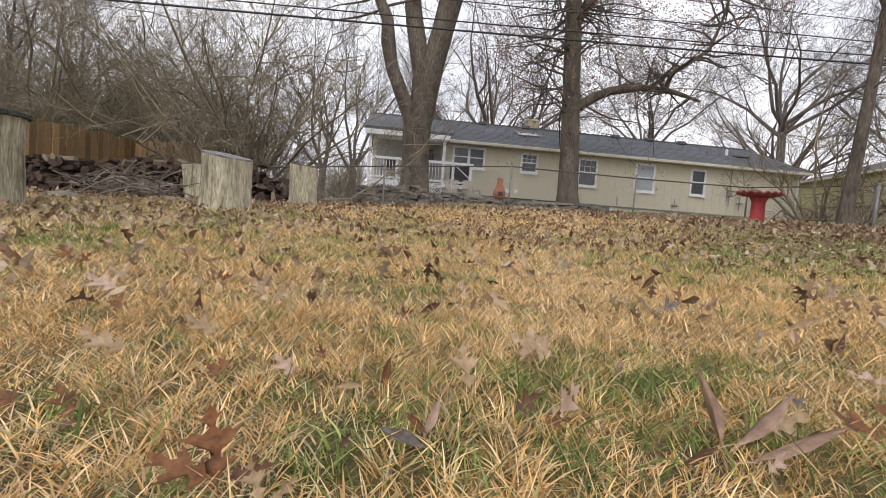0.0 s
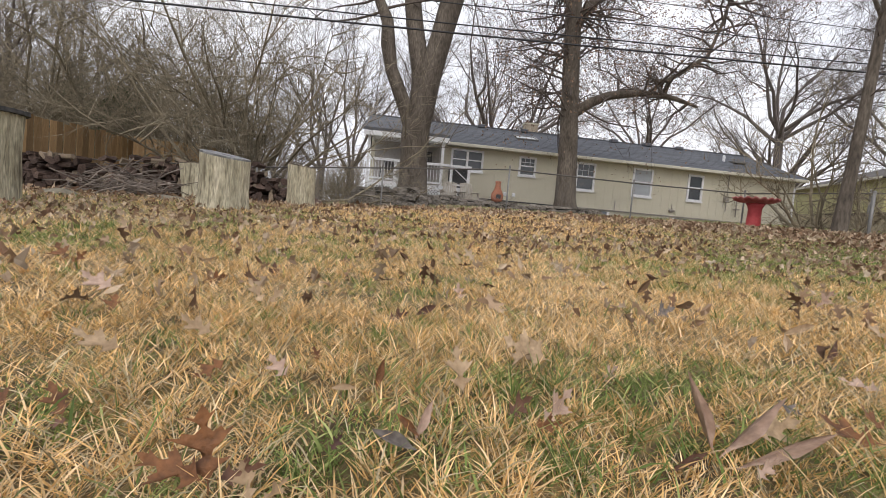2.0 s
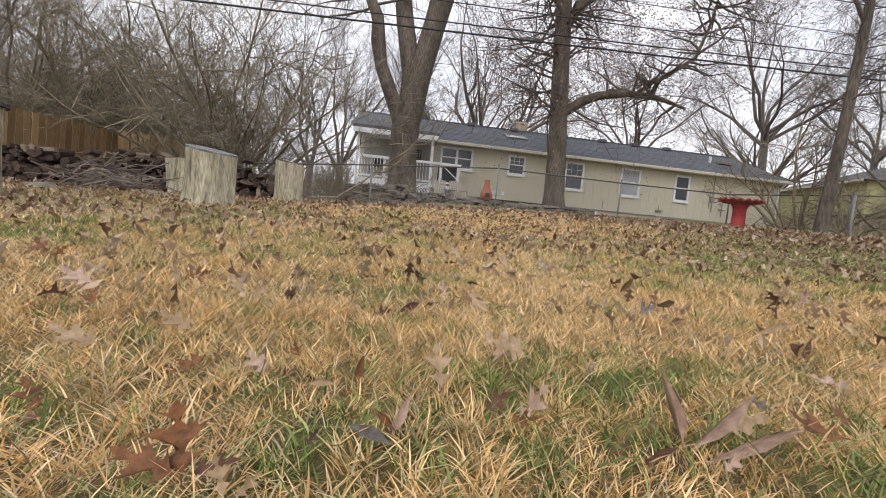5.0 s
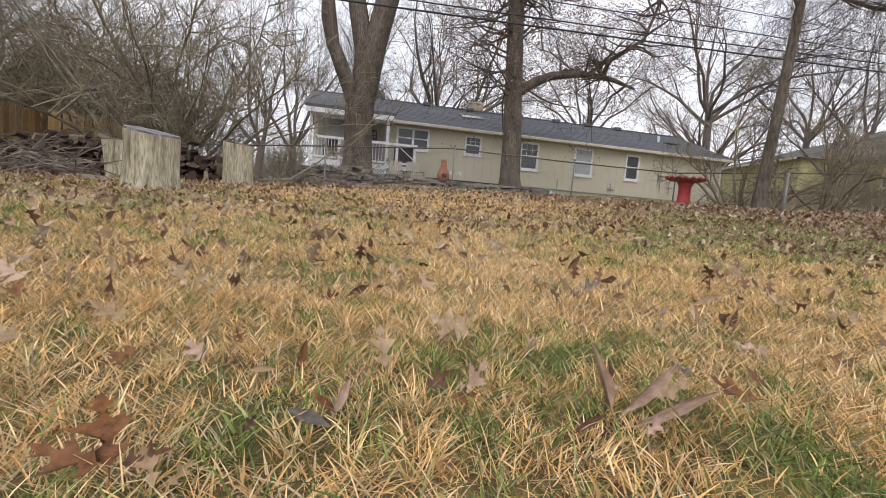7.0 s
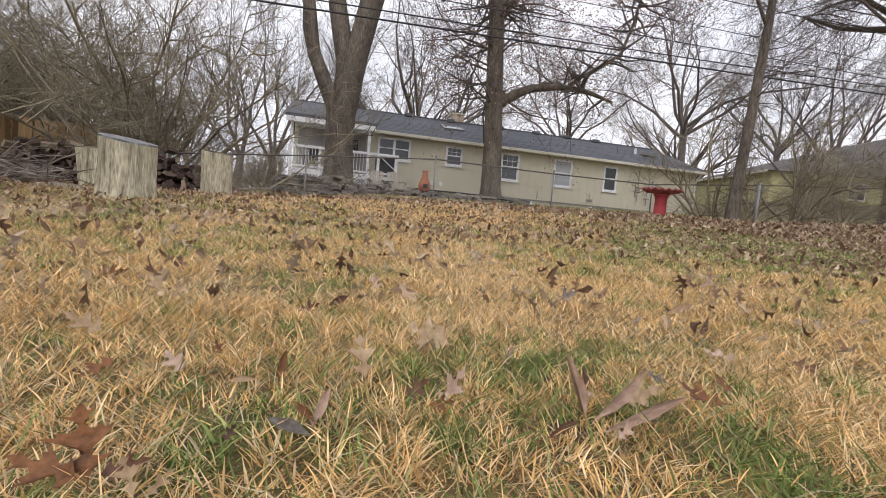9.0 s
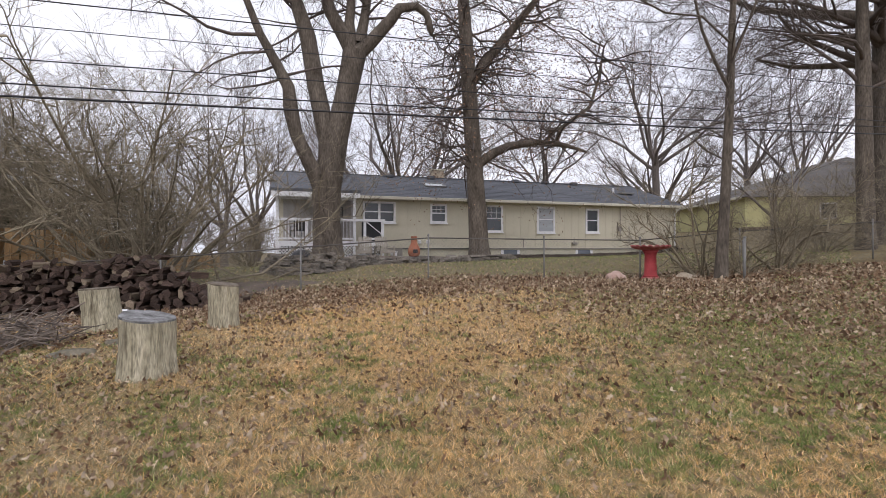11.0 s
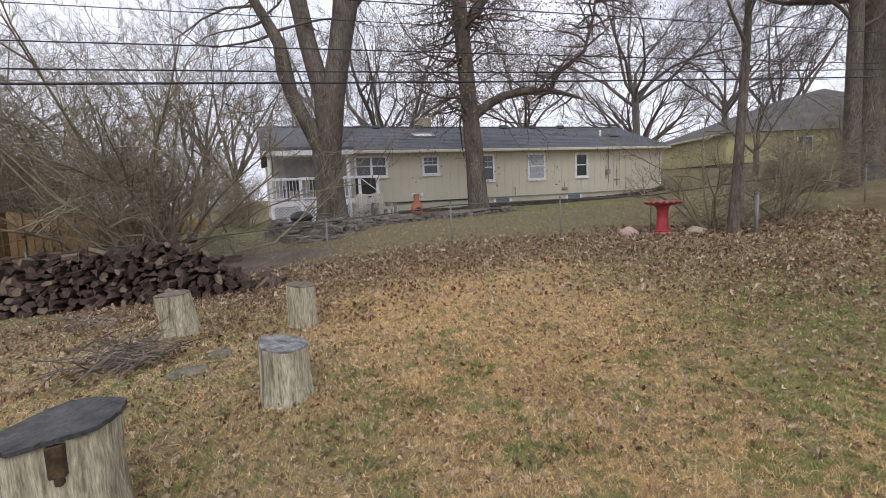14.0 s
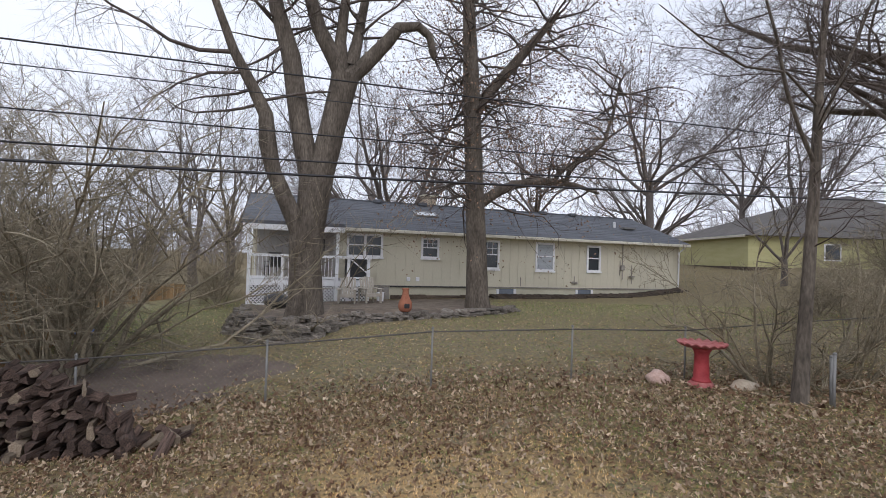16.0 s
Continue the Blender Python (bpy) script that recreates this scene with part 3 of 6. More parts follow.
REFS = np.eye(3)
CIRCLE = {k: (np.cos(2 * np.pi * np.arange(k) / k), np.sin(2 * np.pi * np.arange(k) / k)) for k in range(3, 40)}
FACES = {}


def quad_mesh(name, verts, faces, material, smooth=False):
    """A mesh straight from arrays of places and equal-sided faces."""
    me = bpy.data.meshes.new(name)
    k = faces.shape[1]
    me.vertices.add(len(verts))
    me.vertices.foreach_set("co", np.asarray(verts, np.float32).ravel())
    me.loops.add(faces.size)
    me.loops.foreach_set("vertex_index", faces.astype(np.int32).ravel())
    me.polygons.add(len(faces))
    me.polygons.foreach_set("loop_start", np.arange(0, faces.size, k, dtype=np.int32))
    me.polygons.foreach_set("use_smooth", np.full(len(faces), smooth))
    me.update(calc_edges=True)
    me.materials.append(material)
    return me


def grow(wood, rng, p, d, length, radius, level, up=0.15, wander=0.2, split=(3, 5), thin=0.012, end=0.3, spread=(0.5, 1.0), ratio=(0.5, 0.75), start=0.25):
    """One branch from p along d, and its branches, as a bare winter tree has them."""
    steps = 1 if level <= 0 else max(3, min(6, int(length / 0.4)))
    pts, radii = [p], [radius]
    d = d / np.linalg.norm(d)
    for i in range(steps):
        d = d + rng.normal(0, wander, 3) * 0.5 + np.array((0, 0, up * 0.25))
        d = d / np.linalg.norm(d)
        pts.append(pts[-1] + d * length / steps)
        radii.append(radius * (1 - (1 - end) * (i + 1) / steps))
    sides = 10 if radius > 0.2 else 7 if radius > 0.08 else 5 if radius > 0.03 else 3
    wood.tube(pts, radii, sides)
    if level <= 0:
        wood.tips.append((pts[-1], d))
        return pts
    for k in range(rng.integers(split[0], split[1] + 1)):
        f = start + (1 - start) * (k + rng.random()) / split[1]
        f = min(f, 0.99)
        i = min(int(f * steps), steps - 1)
        w = f * steps - i
        q = pts[i] * (1 - w) + pts[i + 1] * w
        axis = pts[i + 1] - pts[i]
        axis = axis / np.linalg.norm(axis)
        out_dir = np.cross(axis, rng.normal(0, 1, 3))
        out_dir = out_dir / (np.linalg.norm(out_dir) + 1e-9)
        s = rng.uniform(*spread)
        nd = axis * math.cos(s) + out_dir * math.sin(s)
        r = max(thin * 0.35, radii[i] * rng.uniform(0.4, 0.62))
        grow(wood, rng, q, nd, length * rng.uniform(*ratio), r, level - 1, up, wander * 1.15, split, thin, 0.2, spread, ratio, 0.2)
    # the branch runs on past its last fork
    grow(wood, rng, pts[-1], d, length * 0.5, radii[-1], level - 1, up, wander, split, thin, 0.2, spread, ratio, 0.2)
    return pts


def V(*a):
    return np.array(a, float)


def add_tree(name, label, at, trunk_mesh, crown_mesh, leaves=None, group="", turn=0, scale=1):
    t = thing(name, label, "tree", at, group, turn=turn)
    tr = new("trunk", trunk_mesh)
    cr = new("crown", crown_mesh)
    for o in (tr, cr):
        o.parent = t
    if leaves:
        lf = new("clinging_leaves", leaves)
        lf.parent = t
    t.scale = (scale, scale, scale)
    return t


def unit(a):
    return a / (np.linalg.norm(a, axis=1, keepdims=True) + 1e-9)


def leaf_quads(name, places, material, size, rng):
    """Small folded leaves hanging at places."""
    p = np.array(places)
    n = len(p)
    a = unit(rng.normal(0, 1, (n, 3))) * size * rng.uniform(0.6, 1.3, (n, 1))
    b = unit(np.cross(a, rng.normal(0, 1, (n, 3)))) * size * 0.32
    c = unit(np.cross(a, b)) * size * 0.15
    v = np.stack((p, p + a * 0.5 + b + c, p + a, p + a * 0.5 - b + c), 1).reshape(-1, 3)
    k = np.arange(n)[:, None] * 4
    f = np.concatenate((k + (0, 1, 2), k + (0, 2, 3)))
    return quad_mesh(name, v, f, material)


M_DEADLEAF = surf("clinging_dead_leaf", (0.17, 0.10, 0.065), (0.28, 0.19, 0.13), 3, 0.8, 0, 30, rand="island", spread=0.2)


def tree_a():
    """Big tree in the stone bed: short bole, long arm to one side, two great forks."""
    rng = np.random.default_rng(11)
    tr, cr = Wood(), Wood()
    bole = [V(0, 0, -0.3), V(0, 0, 0.15), V(0.02, 0, 0.7), V(-0.02, 0, 1.6), V(-0.02, 0, 2.3), V(0.0, 0, 2.9)]
    tr.tube(bole, [0.74, 0.56, 0.46, 0.42, 0.45, 0.4], 14)
    # arm that bends out and up
    arm = [V(-0.05, -0.05, 2.18), V(-0.32, -0.1, 2.78), V(-0.93, -0.15, 4.09), V(-1.09, -0.15, 4.83), V(-1.16, -0.15, 5.53), V(-1.50, -0.2, 6.18), V(-1.97, -0.3, 7.00), V(-2.48, -0.3, 8.30)]
    tr.tube(arm, [0.30, 0.24, 0.2, 0.23, 0.19, 0.15, 0.12, 0.09], 9)
    left = [V(0.02, 0, 2.58), V(0.03, 0.05, 3.98), V(-0.33, 0.1, 5.66), V(-0.59, 0.15, 7.29), V(-1.01, 0.2, 8.58), V(-1.40, 0.3, 10.88)]
    tr.tube(left, [0.34, 0.30, 0.27, 0.25, 0.2, 0.14], 10)
    right = [V(0.05, 0, 2.48), V(0.30, -0.05, 4.20), V(0.57, -0.05, 5.46), V(0.78, -0.05, 6.48), V(0.85, -0.05, 6.88)]
    tr.tube(right, [0.38, 0.36, 0.34, 0.36, 0.38], 10)
    f1 = [V(0.83, 0, 6.78), V(0.59, 0.1, 7.33), V(0.12, 0.2, 8.18), V(-0.25, 0.2, 9.38), V(-0.50, 0.2, 11.08)]
    f2 = [V(0.80, 0, 6.98), V(0.70, 0.1, 7.88), V(0.80, 0.2, 8.98), V(0.90, 0.2, 10.78)]
    f3 = [V(0.90, 0, 6.83), V(1.37, 0, 7.29), V(1.99, -0.1, 8.03), V(2.30, -0.1, 8.48), V(2.88, -0.1, 8.63), V(3.23, -0.1, 8.40), V(3.35, -0.1, 7.93), V(3.40, -0.1, 7.73)]
    f4 = [V(1.00, 0, 7.18), V(1.15, 0.1, 7.88), V(1.30, 0.3, 8.78), V(1.60, 0.3, 10.58)]
    tr.tube(f1, [0.26, 0.24, 0.21, 0.17, 0.1], 8)
    tr.tube(f2, [0.2, 0.16, 0.13, 0.08], 8)
    tr.tube(f3, [0.27, 0.22, 0.19, 0.17, 0.14, 0.12, 0.12, 0.05], 8)
    tr.tube(f4, [0.2, 0.16, 0.13, 0.09], 8)
    for src, n, ln in ((arm[4:], 5, 2.6), (left[3:], 12, 2.2), (f1[1:], 7, 2.2), (f2[1:], 7, 2.2), (f4[1:], 7, 2.2)):
        for k in range(n):
            i = rng.integers(0, len(src) - 1)
            w = rng.random()
            q = src[i] * (1 - w) + src[i + 1] * w
            d = rng.normal(0, 1, 3) * (1, 0.7, 0.6) + (0, 0, 0.35)
            grow(cr, rng, q, d, ln * rng.uniform(0.6, 1.2), 0.045, 2, 0.0, 0.35, (3, 5), 0.012)
    # the long drooping branch from the arm
    droop = [V(-2.02, -0.3, 6.98), V(-2.76, -0.35, 6.88), V(-3.40, -0.4, 6.99), V(-3.90, -0.5, 7.26), V(-4.62, -0.6, 7.54), V(-5.50, -0.7, 8.08)]
    cr.tube(droop, [0.06, 0.052, 0.044, 0.036, 0.026, 0.012], 6)
    for k in range(16):
        i = rng.integers(2, len(droop) - 1)
        w = rng.random()
        q = droop[i] * (1 - w) + droop[i + 1] * w
        grow(cr, rng, q, V(rng.normal(-0.4, 0.5), rng.normal(0, 0.5), rng.normal(-0.2, 0.7)), rng.uniform(0.9, 1.7), 0.011, 2, -0.12, 0.55, (3, 4), 0.008)
    for q, d, ln in ((arm[-1], V(-0.4, 0, 1), 3), (left[-1], V(-0.2, 0, 1), 3), (f1[-1], V(-0.2, 0, 1), 3), (f2[-1], V(0.1, 0, 1), 3), (f4[-1], V(0.2, 0, 1), 3)):
        grow(cr, rng, q, d, ln, 0.08, 3, 0.1, 0.3, (4, 5), 0.012)
    for q, d in ((f3[7], V(0.6, 0, 0.4)), (f3[6], V(0.3, 0, -0.4))):
        for k in range(4):
            grow(cr, rng, q, d + rng.normal(0, 0.4, 3), 1.1, 0.025, 1, 0.1, 0.4, (3, 5), 0.01)
    # epicormic twigs round the bole
    for k in range(90):
        a = rng.uniform(0, 6.3)
        z = rng.uniform(2.0, 4.6)
        q = V(0.1 + 0.4 * math.cos(a), 0.4 * math.sin(a), z)
        grow(cr, rng, q, V(math.cos(a), math.sin(a), 0.5), rng.uniform(0.5, 1.1), 0.007, 1, 0.2, 0.3, (3, 4), 0.008)
    add_tree("tree", "large bare tree with forked grey-brown trunk in stone bed", (0.91, 15.32, 0.4), tr.mesh("trunk", M_BARK), cr.mesh("crown", M_BARK_DARK), scale=0.955)


def tree_b():
    """Tall oak with straight bole, low limb and clinging dead leaves."""
    rng = np.random.default_rng(5)
    tr, cr = Wood(), Wood()
    bole = [V(0.14, 0, -0.3), V(0.12, 0, 0.1), V(0.08, 0, 0.6), V(0.02, 0, 2), V(-0.08, 0, 3.4), V(-0.22, 0, 5.4), V(-0.36, 0, 7.5), V(-0.55, 0, 10.3), V(-0.7, 0, 14)]
    tr.tube(bole, [0.58, 0.46, 0.38, 0.34, 0.32, 0.30, 0.28, 0.2, 0.09], 12)
    limb = [V(0.00, 0, 3.60), V(0.70, -0.1, 4.10), V(1.22, -0.2, 4.35), V(2.30, -0.3, 4.55), V(3.20, -0.3, 4.55), V(3.70, -0.3, 4.50), V(4.60, -0.3, 4.30)]
    tr.tube(limb, [0.2, 0.17, 0.155, 0.13, 0.11, 0.09, 0.05], 8)
    rise = [V(3.20, -0.3, 4.55), V(3.40, -0.3, 5.15), V(3.80, -0.4, 5.45), V(4.60, -0.5, 6.05), V(5.00, -0.5, 7.20), V(5.20, -0.6, 8.50)]
    tr.tube(rise, [0.1, 0.09, 0.085, 0.07, 0.055, 0.03], 7)
    fork = [V(-0.20, 0, 6.70), V(0.10, 0, 7.20), V(1.53, -0.2, 9.00), V(2.71, -0.3, 10.50)]
    tr.tube(fork, [0.22, 0.19, 0.16, 0.1], 8)
    for src, n, ln in ((rise, 22, 1.6), (limb[2:], 14, 1.6), (fork, 26, 2.1), (bole[4:8], 52, 2.3), (bole[6:], 34, 2.1), (fork[-2:], 10, 2.4), (rise[-2:], 8, 1.6)):
        for k in range(n):
            i = rng.integers(0, len(src) - 1)
            w = rng.random()
            q = src[i] * (1 - w) + src[i + 1] * w
            d = rng.normal(0, 1, 3) * (1, 0.8, 0.45) + (0, 0, 0.1)
            grow(cr, rng, q, d, ln * rng.uniform(0.7, 1.4), 0.045, 2, 0.0, 0.45, (3, 5), 0.011)
    places = [p + rng.normal(0, 0.14, 3) for p, d in cr.tips for k in range(3) if rng.random() < 0.8]
    lv = leaf_quads("clinging_leaves", places, M_DEADLEAF, 0.088, rng)
    add_tree("tree", "tall oak with straight trunk and clinging brown leaves", (6.28, 16.82, 0.56), tr.mesh("trunk", M_BARK), cr.mesh("crown", M_BARK_DARK), lv, scale=0.96)


def spreading_tree(seed, height, radius, levels=4, leader=6, label="", wander=0.22, up=0.25, fork=0.25, leaf=0.0, spread=(0.35, 0.75)):
    """A bare vase-shaped tree; returns its meshes."""
    rng = np.random.default_rng(seed)
    tr, cr = Wood(), Wood()
    h = height * fork
    bole = [V(0, 0, -0.4), V(0, 0, 0), V(0.02 * height * rng.normal(), 0, h * 0.5), V(0.03 * height * rng.normal(), 0, h)]
    tr.tube(bole, [radius * 1.5, radius * 1.15, radius, radius * 0.9], 9)
    for k in range(leader):
        a = 6.28 * (k + rng.random() * 0.6) / leader
        s = rng.uniform(0.35, 1.05) if k else 0.1
        d = V(math.cos(a) * math.sin(s), math.sin(a) * math.sin(s), math.cos(s))
        grow(cr, rng, bole[3] + V(0, 0, -h * 0.25 * rng.random()), d, height * rng.uniform(0.5, 0.68), radius * 0.5, levels - 1, up, wander, (4, 5), 0.028, 0.22, spread, (0.36, 0.58))
    return tr.mesh("trunk", M_BARK_HAZE), cr.mesh("crown", M_BARK_HAZE)


tree_a()
tree_b()


# ---- stumps ----
M_ROT = surf("rotten_wood", (0.03, 0.02, 0.012), (0.10, 0.065, 0.035), 20, 0.95, 0.8, 60, spread=0.4)


def stump(at, dia, height, label, top, tilt=(0.0, 0.0), seed=1, lid=False, turn=0.0, flare=1.12, lean=0.0):
    rng = np.random.default_rng(seed)
    st = thing("tree_stump", label, "stump", at, "stumps on the lawn", turn=turn)
    sides, bm = 84, bmesh.new()
    wob = [1 + 0.05 * math.sin(3 * a + seed) + 0.03 * math.sin(5 * a + 2 * seed) for a in np.linspace(0, 2 * math.pi, sides, endpoint=False)]

    def side(i, z):
        a = 2 * math.pi * i / sides
        k = flare if z <= 0 else 1 + (flare - 1) * math.exp(-z * 6)
        grain = 0.05 * noise.noise((math.cos(a) * 5 + seed, math.sin(a) * 5, z * 1.3)) + 0.04 * noise.noise((math.cos(a) * 12, math.sin(a) * 12 + seed, z * 2.5)) - 0.07 * max(0.0, noise.noise((math.cos(a) * 21 + seed, math.sin(a) * 21, z * 1.6)) - 0.15)
        r = dia / 2 * wob[i] * k * (1 + grain)
        x, y = r * math.cos(a), r * math.sin(a)
        return x + lean * z * height, y, z * height + (tilt[0] * x + tilt[1] * y) * max(0, z)

    rings = [[bm.verts.new(side(i, z)) for i in range(sides)] for z in (-0.12, 0.0, 0.05, 0.12, 0.2, 0.3, 0.4, 0.5, 0.6, 0.7, 0.8, 0.9, 0.97, 1.0)]
    for a, b in zip(rings, rings[1:]):
        for i in range(sides):
            bm.faces.new((a[i], a[(i + 1) % sides], b[(i + 1) % sides], b[i]))
    part("side", bm, M_STUMP, st, "weathered barkless wood", True)
    cap = bmesh.new()
    grown, thick = (0.985, 0.012) if not lid else (1.09, 0.022)
    lo, hi = [], []
    for i in range(sides):
        x, y, z = side(i, 1.0)
        x, y = lean * height + (x - lean * height) * grown, y * grown
        lo.append(cap.verts.new((x, y, z - (0.006 if not lid else -0.002))))
        hi.append(cap.verts.new((x, y, z + thick + 0.0015 * rng.normal() * lid)))
    c = cap.verts.new((lean * height, 0, height + thick * 0.7))
    for i in range(sides):
        j = (i + 1) % sides
        cap.faces.new((lo[i], lo[j], hi[j], hi[i]))
        cap.faces.new((hi[i], hi[j], c))
    cap.faces.new(lo[::-1])
    part("top", cap, top, st, "grey weathered cut face" if not lid else "dark thin slab lid")
    if lid:
        part("rot_hole", boxes((0.012, 0.072, -dia / 2 - 0.004, -dia / 2 + 0.05, height * 0.68, height - 0.002), (0.03, 0.06, -dia / 2 - 0.003, -dia / 2 + 0.04, height * 0.6, height * 0.69), bevel=0.004), M_ROT, st, "dark brown rotten notch under the slab")
    return st


stump((-0.70, 5.40, ground_z(-0.7, 5.4)), 0.27, 0.415, "tall pale weathered stump with slanted grey top", M_STUMP_BROWN, (-0.12, 0.05), 2)
stump((-1.85, 5.93, ground_z(-1.85, 5.93)), 0.33, 0.42, "leaning pale stump beside the brush pile", M_STUMP_BROWN, (0.05, 0.0), 4, lean=-0.14)
stump((-0.93, 3.72, ground_z(-0.93, 3.72)), 0.31, 0.36, "pale weathered stump with wet grey top", M_STUMP_TOP, (-0.14, 0.1), 7)
stump((-1.86, 2.88, ground_z(-1.86, 2.88)), 0.43, 0.42, "broad pale stump under a dark slab", M_STUMP_DARK, (0.1, 0.0), 9, lid=True, flare=1.05)


# ---- bird bath ----
def bird_bath(at):
    b = thing("bird_bath", "red concrete bird bath with scalloped faded bowl", "bird bath", at)
    base = bmesh.new()
    lathe(base, [(0.17, -0.05), (0.18, 0.0), (0.18, 0.035), (0.15, 0.06), (0.145, 0.075)], 28)
    part("foot", base, M_RED_FADED, b, "worn pinkish foot", True)
    col = bmesh.new()
    lathe(col, [(0.135, 0.076), (0.12, 0.1), (0.105, 0.13), (0.1, 0.3), (0.095, 0.45), (0.11, 0.5), (0.14, 0.545)], 28)
    part("pedestal", col, M_RED, b, "deep red pedestal", True)
    bowl, sides, rings = bmesh.new(), 96, []
    for r, z, w in ((0.11, 0.546, 0), (0.17, 0.56, 0.2), (0.25, 0.585, 0.7), (0.305, 0.615, 1.0), (0.32, 0.632, 1.0), (0.305, 0.64, 1.0), (0.25, 0.62, 0.6), (0.17, 0.6, 0.2), (0.05, 0.592, 0)):
        rings.append([bowl.verts.new(((r + 0.016 * w * abs(math.sin(a * 9))) * math.cos(a), (r + 0.016 * w * abs(math.sin(a * 9))) * math.sin(a), z - 0.035 * w * (1 - abs(math.sin(a * 9)))))
                      for a in (2 * math.pi * k / sides for k in range(sides))])
    for p, q in zip(rings, rings[1:]):
        for k in range(sides):
            bowl.faces.new((p[k], p[(k + 1) % sides], q[(k + 1) % sides], q[k]))
    bowl.faces.new(rings[0][::-1])
    bowl.faces.new(rings[-1])
    part("bowl", bowl, M_RED_FADED, b, "scalloped faded red bowl", True)
    b.scale = (1.17, 1.17, 1.17)


bird_bath((6.95, 8.6, ground_z(6.95, 8.6) - 0.01))


def rock(name, label, at, size, material, seed, turn=0, sub=3):
    bm = bmesh.new()
    bmesh.ops.create_icosphere(bm, subdivisions=sub, radius=1)
    for v in bm.verts:
        c = v.co.copy()
        k = 1 + 0.32 * noise.noise(c * 1.1 + Vector((seed, 0, 0))) + 0.1 * noise.noise(c * 3.2 + Vector((0, seed, 0)))
        c *= k
        c.z = max(c.z, -0.55)
        v.co = Vector((c.x * size[0], c.y * size[1], c.z * size[2]))
    ob = finish(name, bm, material, None, "", True)
    ob.matrix_world = pose(*at, 0, 0, turn)
    return tagged(ob, label, "rock")


rock("boulder", "pinkish rounded rock beside the bird bath", (6.42, 9.0, ground_z(6.42, 9.0) + 0.06), (0.22, 0.17, 0.15), M_ROCK_PINK, 3.1, 20)
rock("boulder", "tan flattish rock beside the bird bath", (7.42, 8.2, ground_z(7.42, 8.2) + 0.04), (0.22, 0.15, 0.10), M_ROCK_TAN, 8.7, -10)


# ---- chain-link fence ----
def chain_fence(posts, top=0.73):
    fence = thing("chain_link_fence", "low galvanised chain-link fence with thin posts", "fence")
    for i, (x, y) in enumerate(posts):
        z = ground_z(x, y)
        p = bmesh.new()
        tube(p, [(x, y, z - 0.2), (x, y, z + top + 0.04)], [0.016, 0.016], 8)
        po = part("post", p, M_STEEL, fence, smooth=True)
        c = bmesh.new()
        lathe(c, [(0.02, z + top + 0.041), (0.022, z + top + 0.055), (0.014, z + top + 0.07), (0.005, z + top + 0.08)], 8, (x, y))
        part("post_cap", c, M_STEEL, po)
    for (xa, ya), (xb, yb) in zip(posts, posts[1:]):
        za, zb = ground_z(xa, ya), ground_z(xb, yb)
        r = bmesh.new()
        tube(r, [(xa, ya, za + top), (xb, yb, zb + top)], [0.013, 0.013], 6)
        part("top_rail", r, M_RAIL, fence, smooth=True)
        L = math.hypot(xb - xa, yb - ya)
        h, d = top - 0.05, 0.075
        w = Wood()
        for s in (1, -1):
            k = -h
            while k < L:
                lo, hi = max(0.0, k), min(L, k + h)
                if hi - lo > 0.03:
                    pts = []
                    for u in (lo, hi):
                        hz = 0.03 + (u - k) if s == 1 else 0.03 + h - (u - k)
                        f = u / L
                        pts.append(V(xa + (xb - xa) * f, ya + (yb - ya) * f, za + (zb - za) * f + hz))
                    w.tube(pts, [0.0011, 0.0011], 3)
                k += d
        me = w.mesh("wire_mesh", M_STEEL)
        o = new("wire_mesh", me)
        o.parent = fence
    return fence


chain_fence([(-6.2, 10.6), (-4.7, 10.25), (-2.3, 9.95), (0.07, 9.57), (2.43, 9.34), (4.95, 9.4), (7.1, 9.1), (9.3, 8.6), (12.5, 8.0), (15.0, 7.4), (18.0, 6.7)], 0.84)


def old_post(at, height, lean):
    p = thing("fence_post", "old grey steel post standing beside the slim tree", "post", at, "old posts")
    bm = bmesh.new()
    tube(bm, [(0, 0, -0.2), (lean, 0, height)], [0.024, 0.022], 8)
    part("shaft", bm, M_STEEL, p, "", True)
    c = bmesh.new()
    lathe(c, [(0.027, height + 0.001), (0.028, height + 0.02), (0.014, height + 0.035)], 8, (lean, 0))
    part("cap", c, M_STEEL, p)


old_post((7.5, 6.9, ground_z(7.5, 6.9)), 0.72, 0.01)
old_post((7.62, 7.0, ground_z(7.62, 7.0)), 0.66, -0.02)


# ---- overhead cables ----
def cable(name, label, ya, za, yb, zb, r, dip):
    bm = bmesh.new()
    pts = []
    for k in range(33):
        f = k / 32
        pts.append((-40 + 90 * f, ya + (yb - ya) * f, za + (zb - za) * f - dip * 4 * f * (1 - f)))
    tube(bm, pts, [r] * len(pts), 5)
    return tagged(finish(name, bm, M_CABLE), label, "cable", "overhead cables")


for ya, yb, za, zb, r, dip in ((8.5, 9.2, 2.47, 6.13, 0.017, 0.85), (9.08, 8.86, 3.44, 6.85, 0.012, 1.5), (9.4, 8.6, 3.09, 5.23, 0.010, 0.19), (9.0, 9.37, 3.58, 5.41, 0.007, 0.02), (7.75, 7.6, 3.38, 5.56, 0.009, 0.2)):
    cable("power_cable", "black overhead utility cable", ya, za, yb, zb, r, dip)


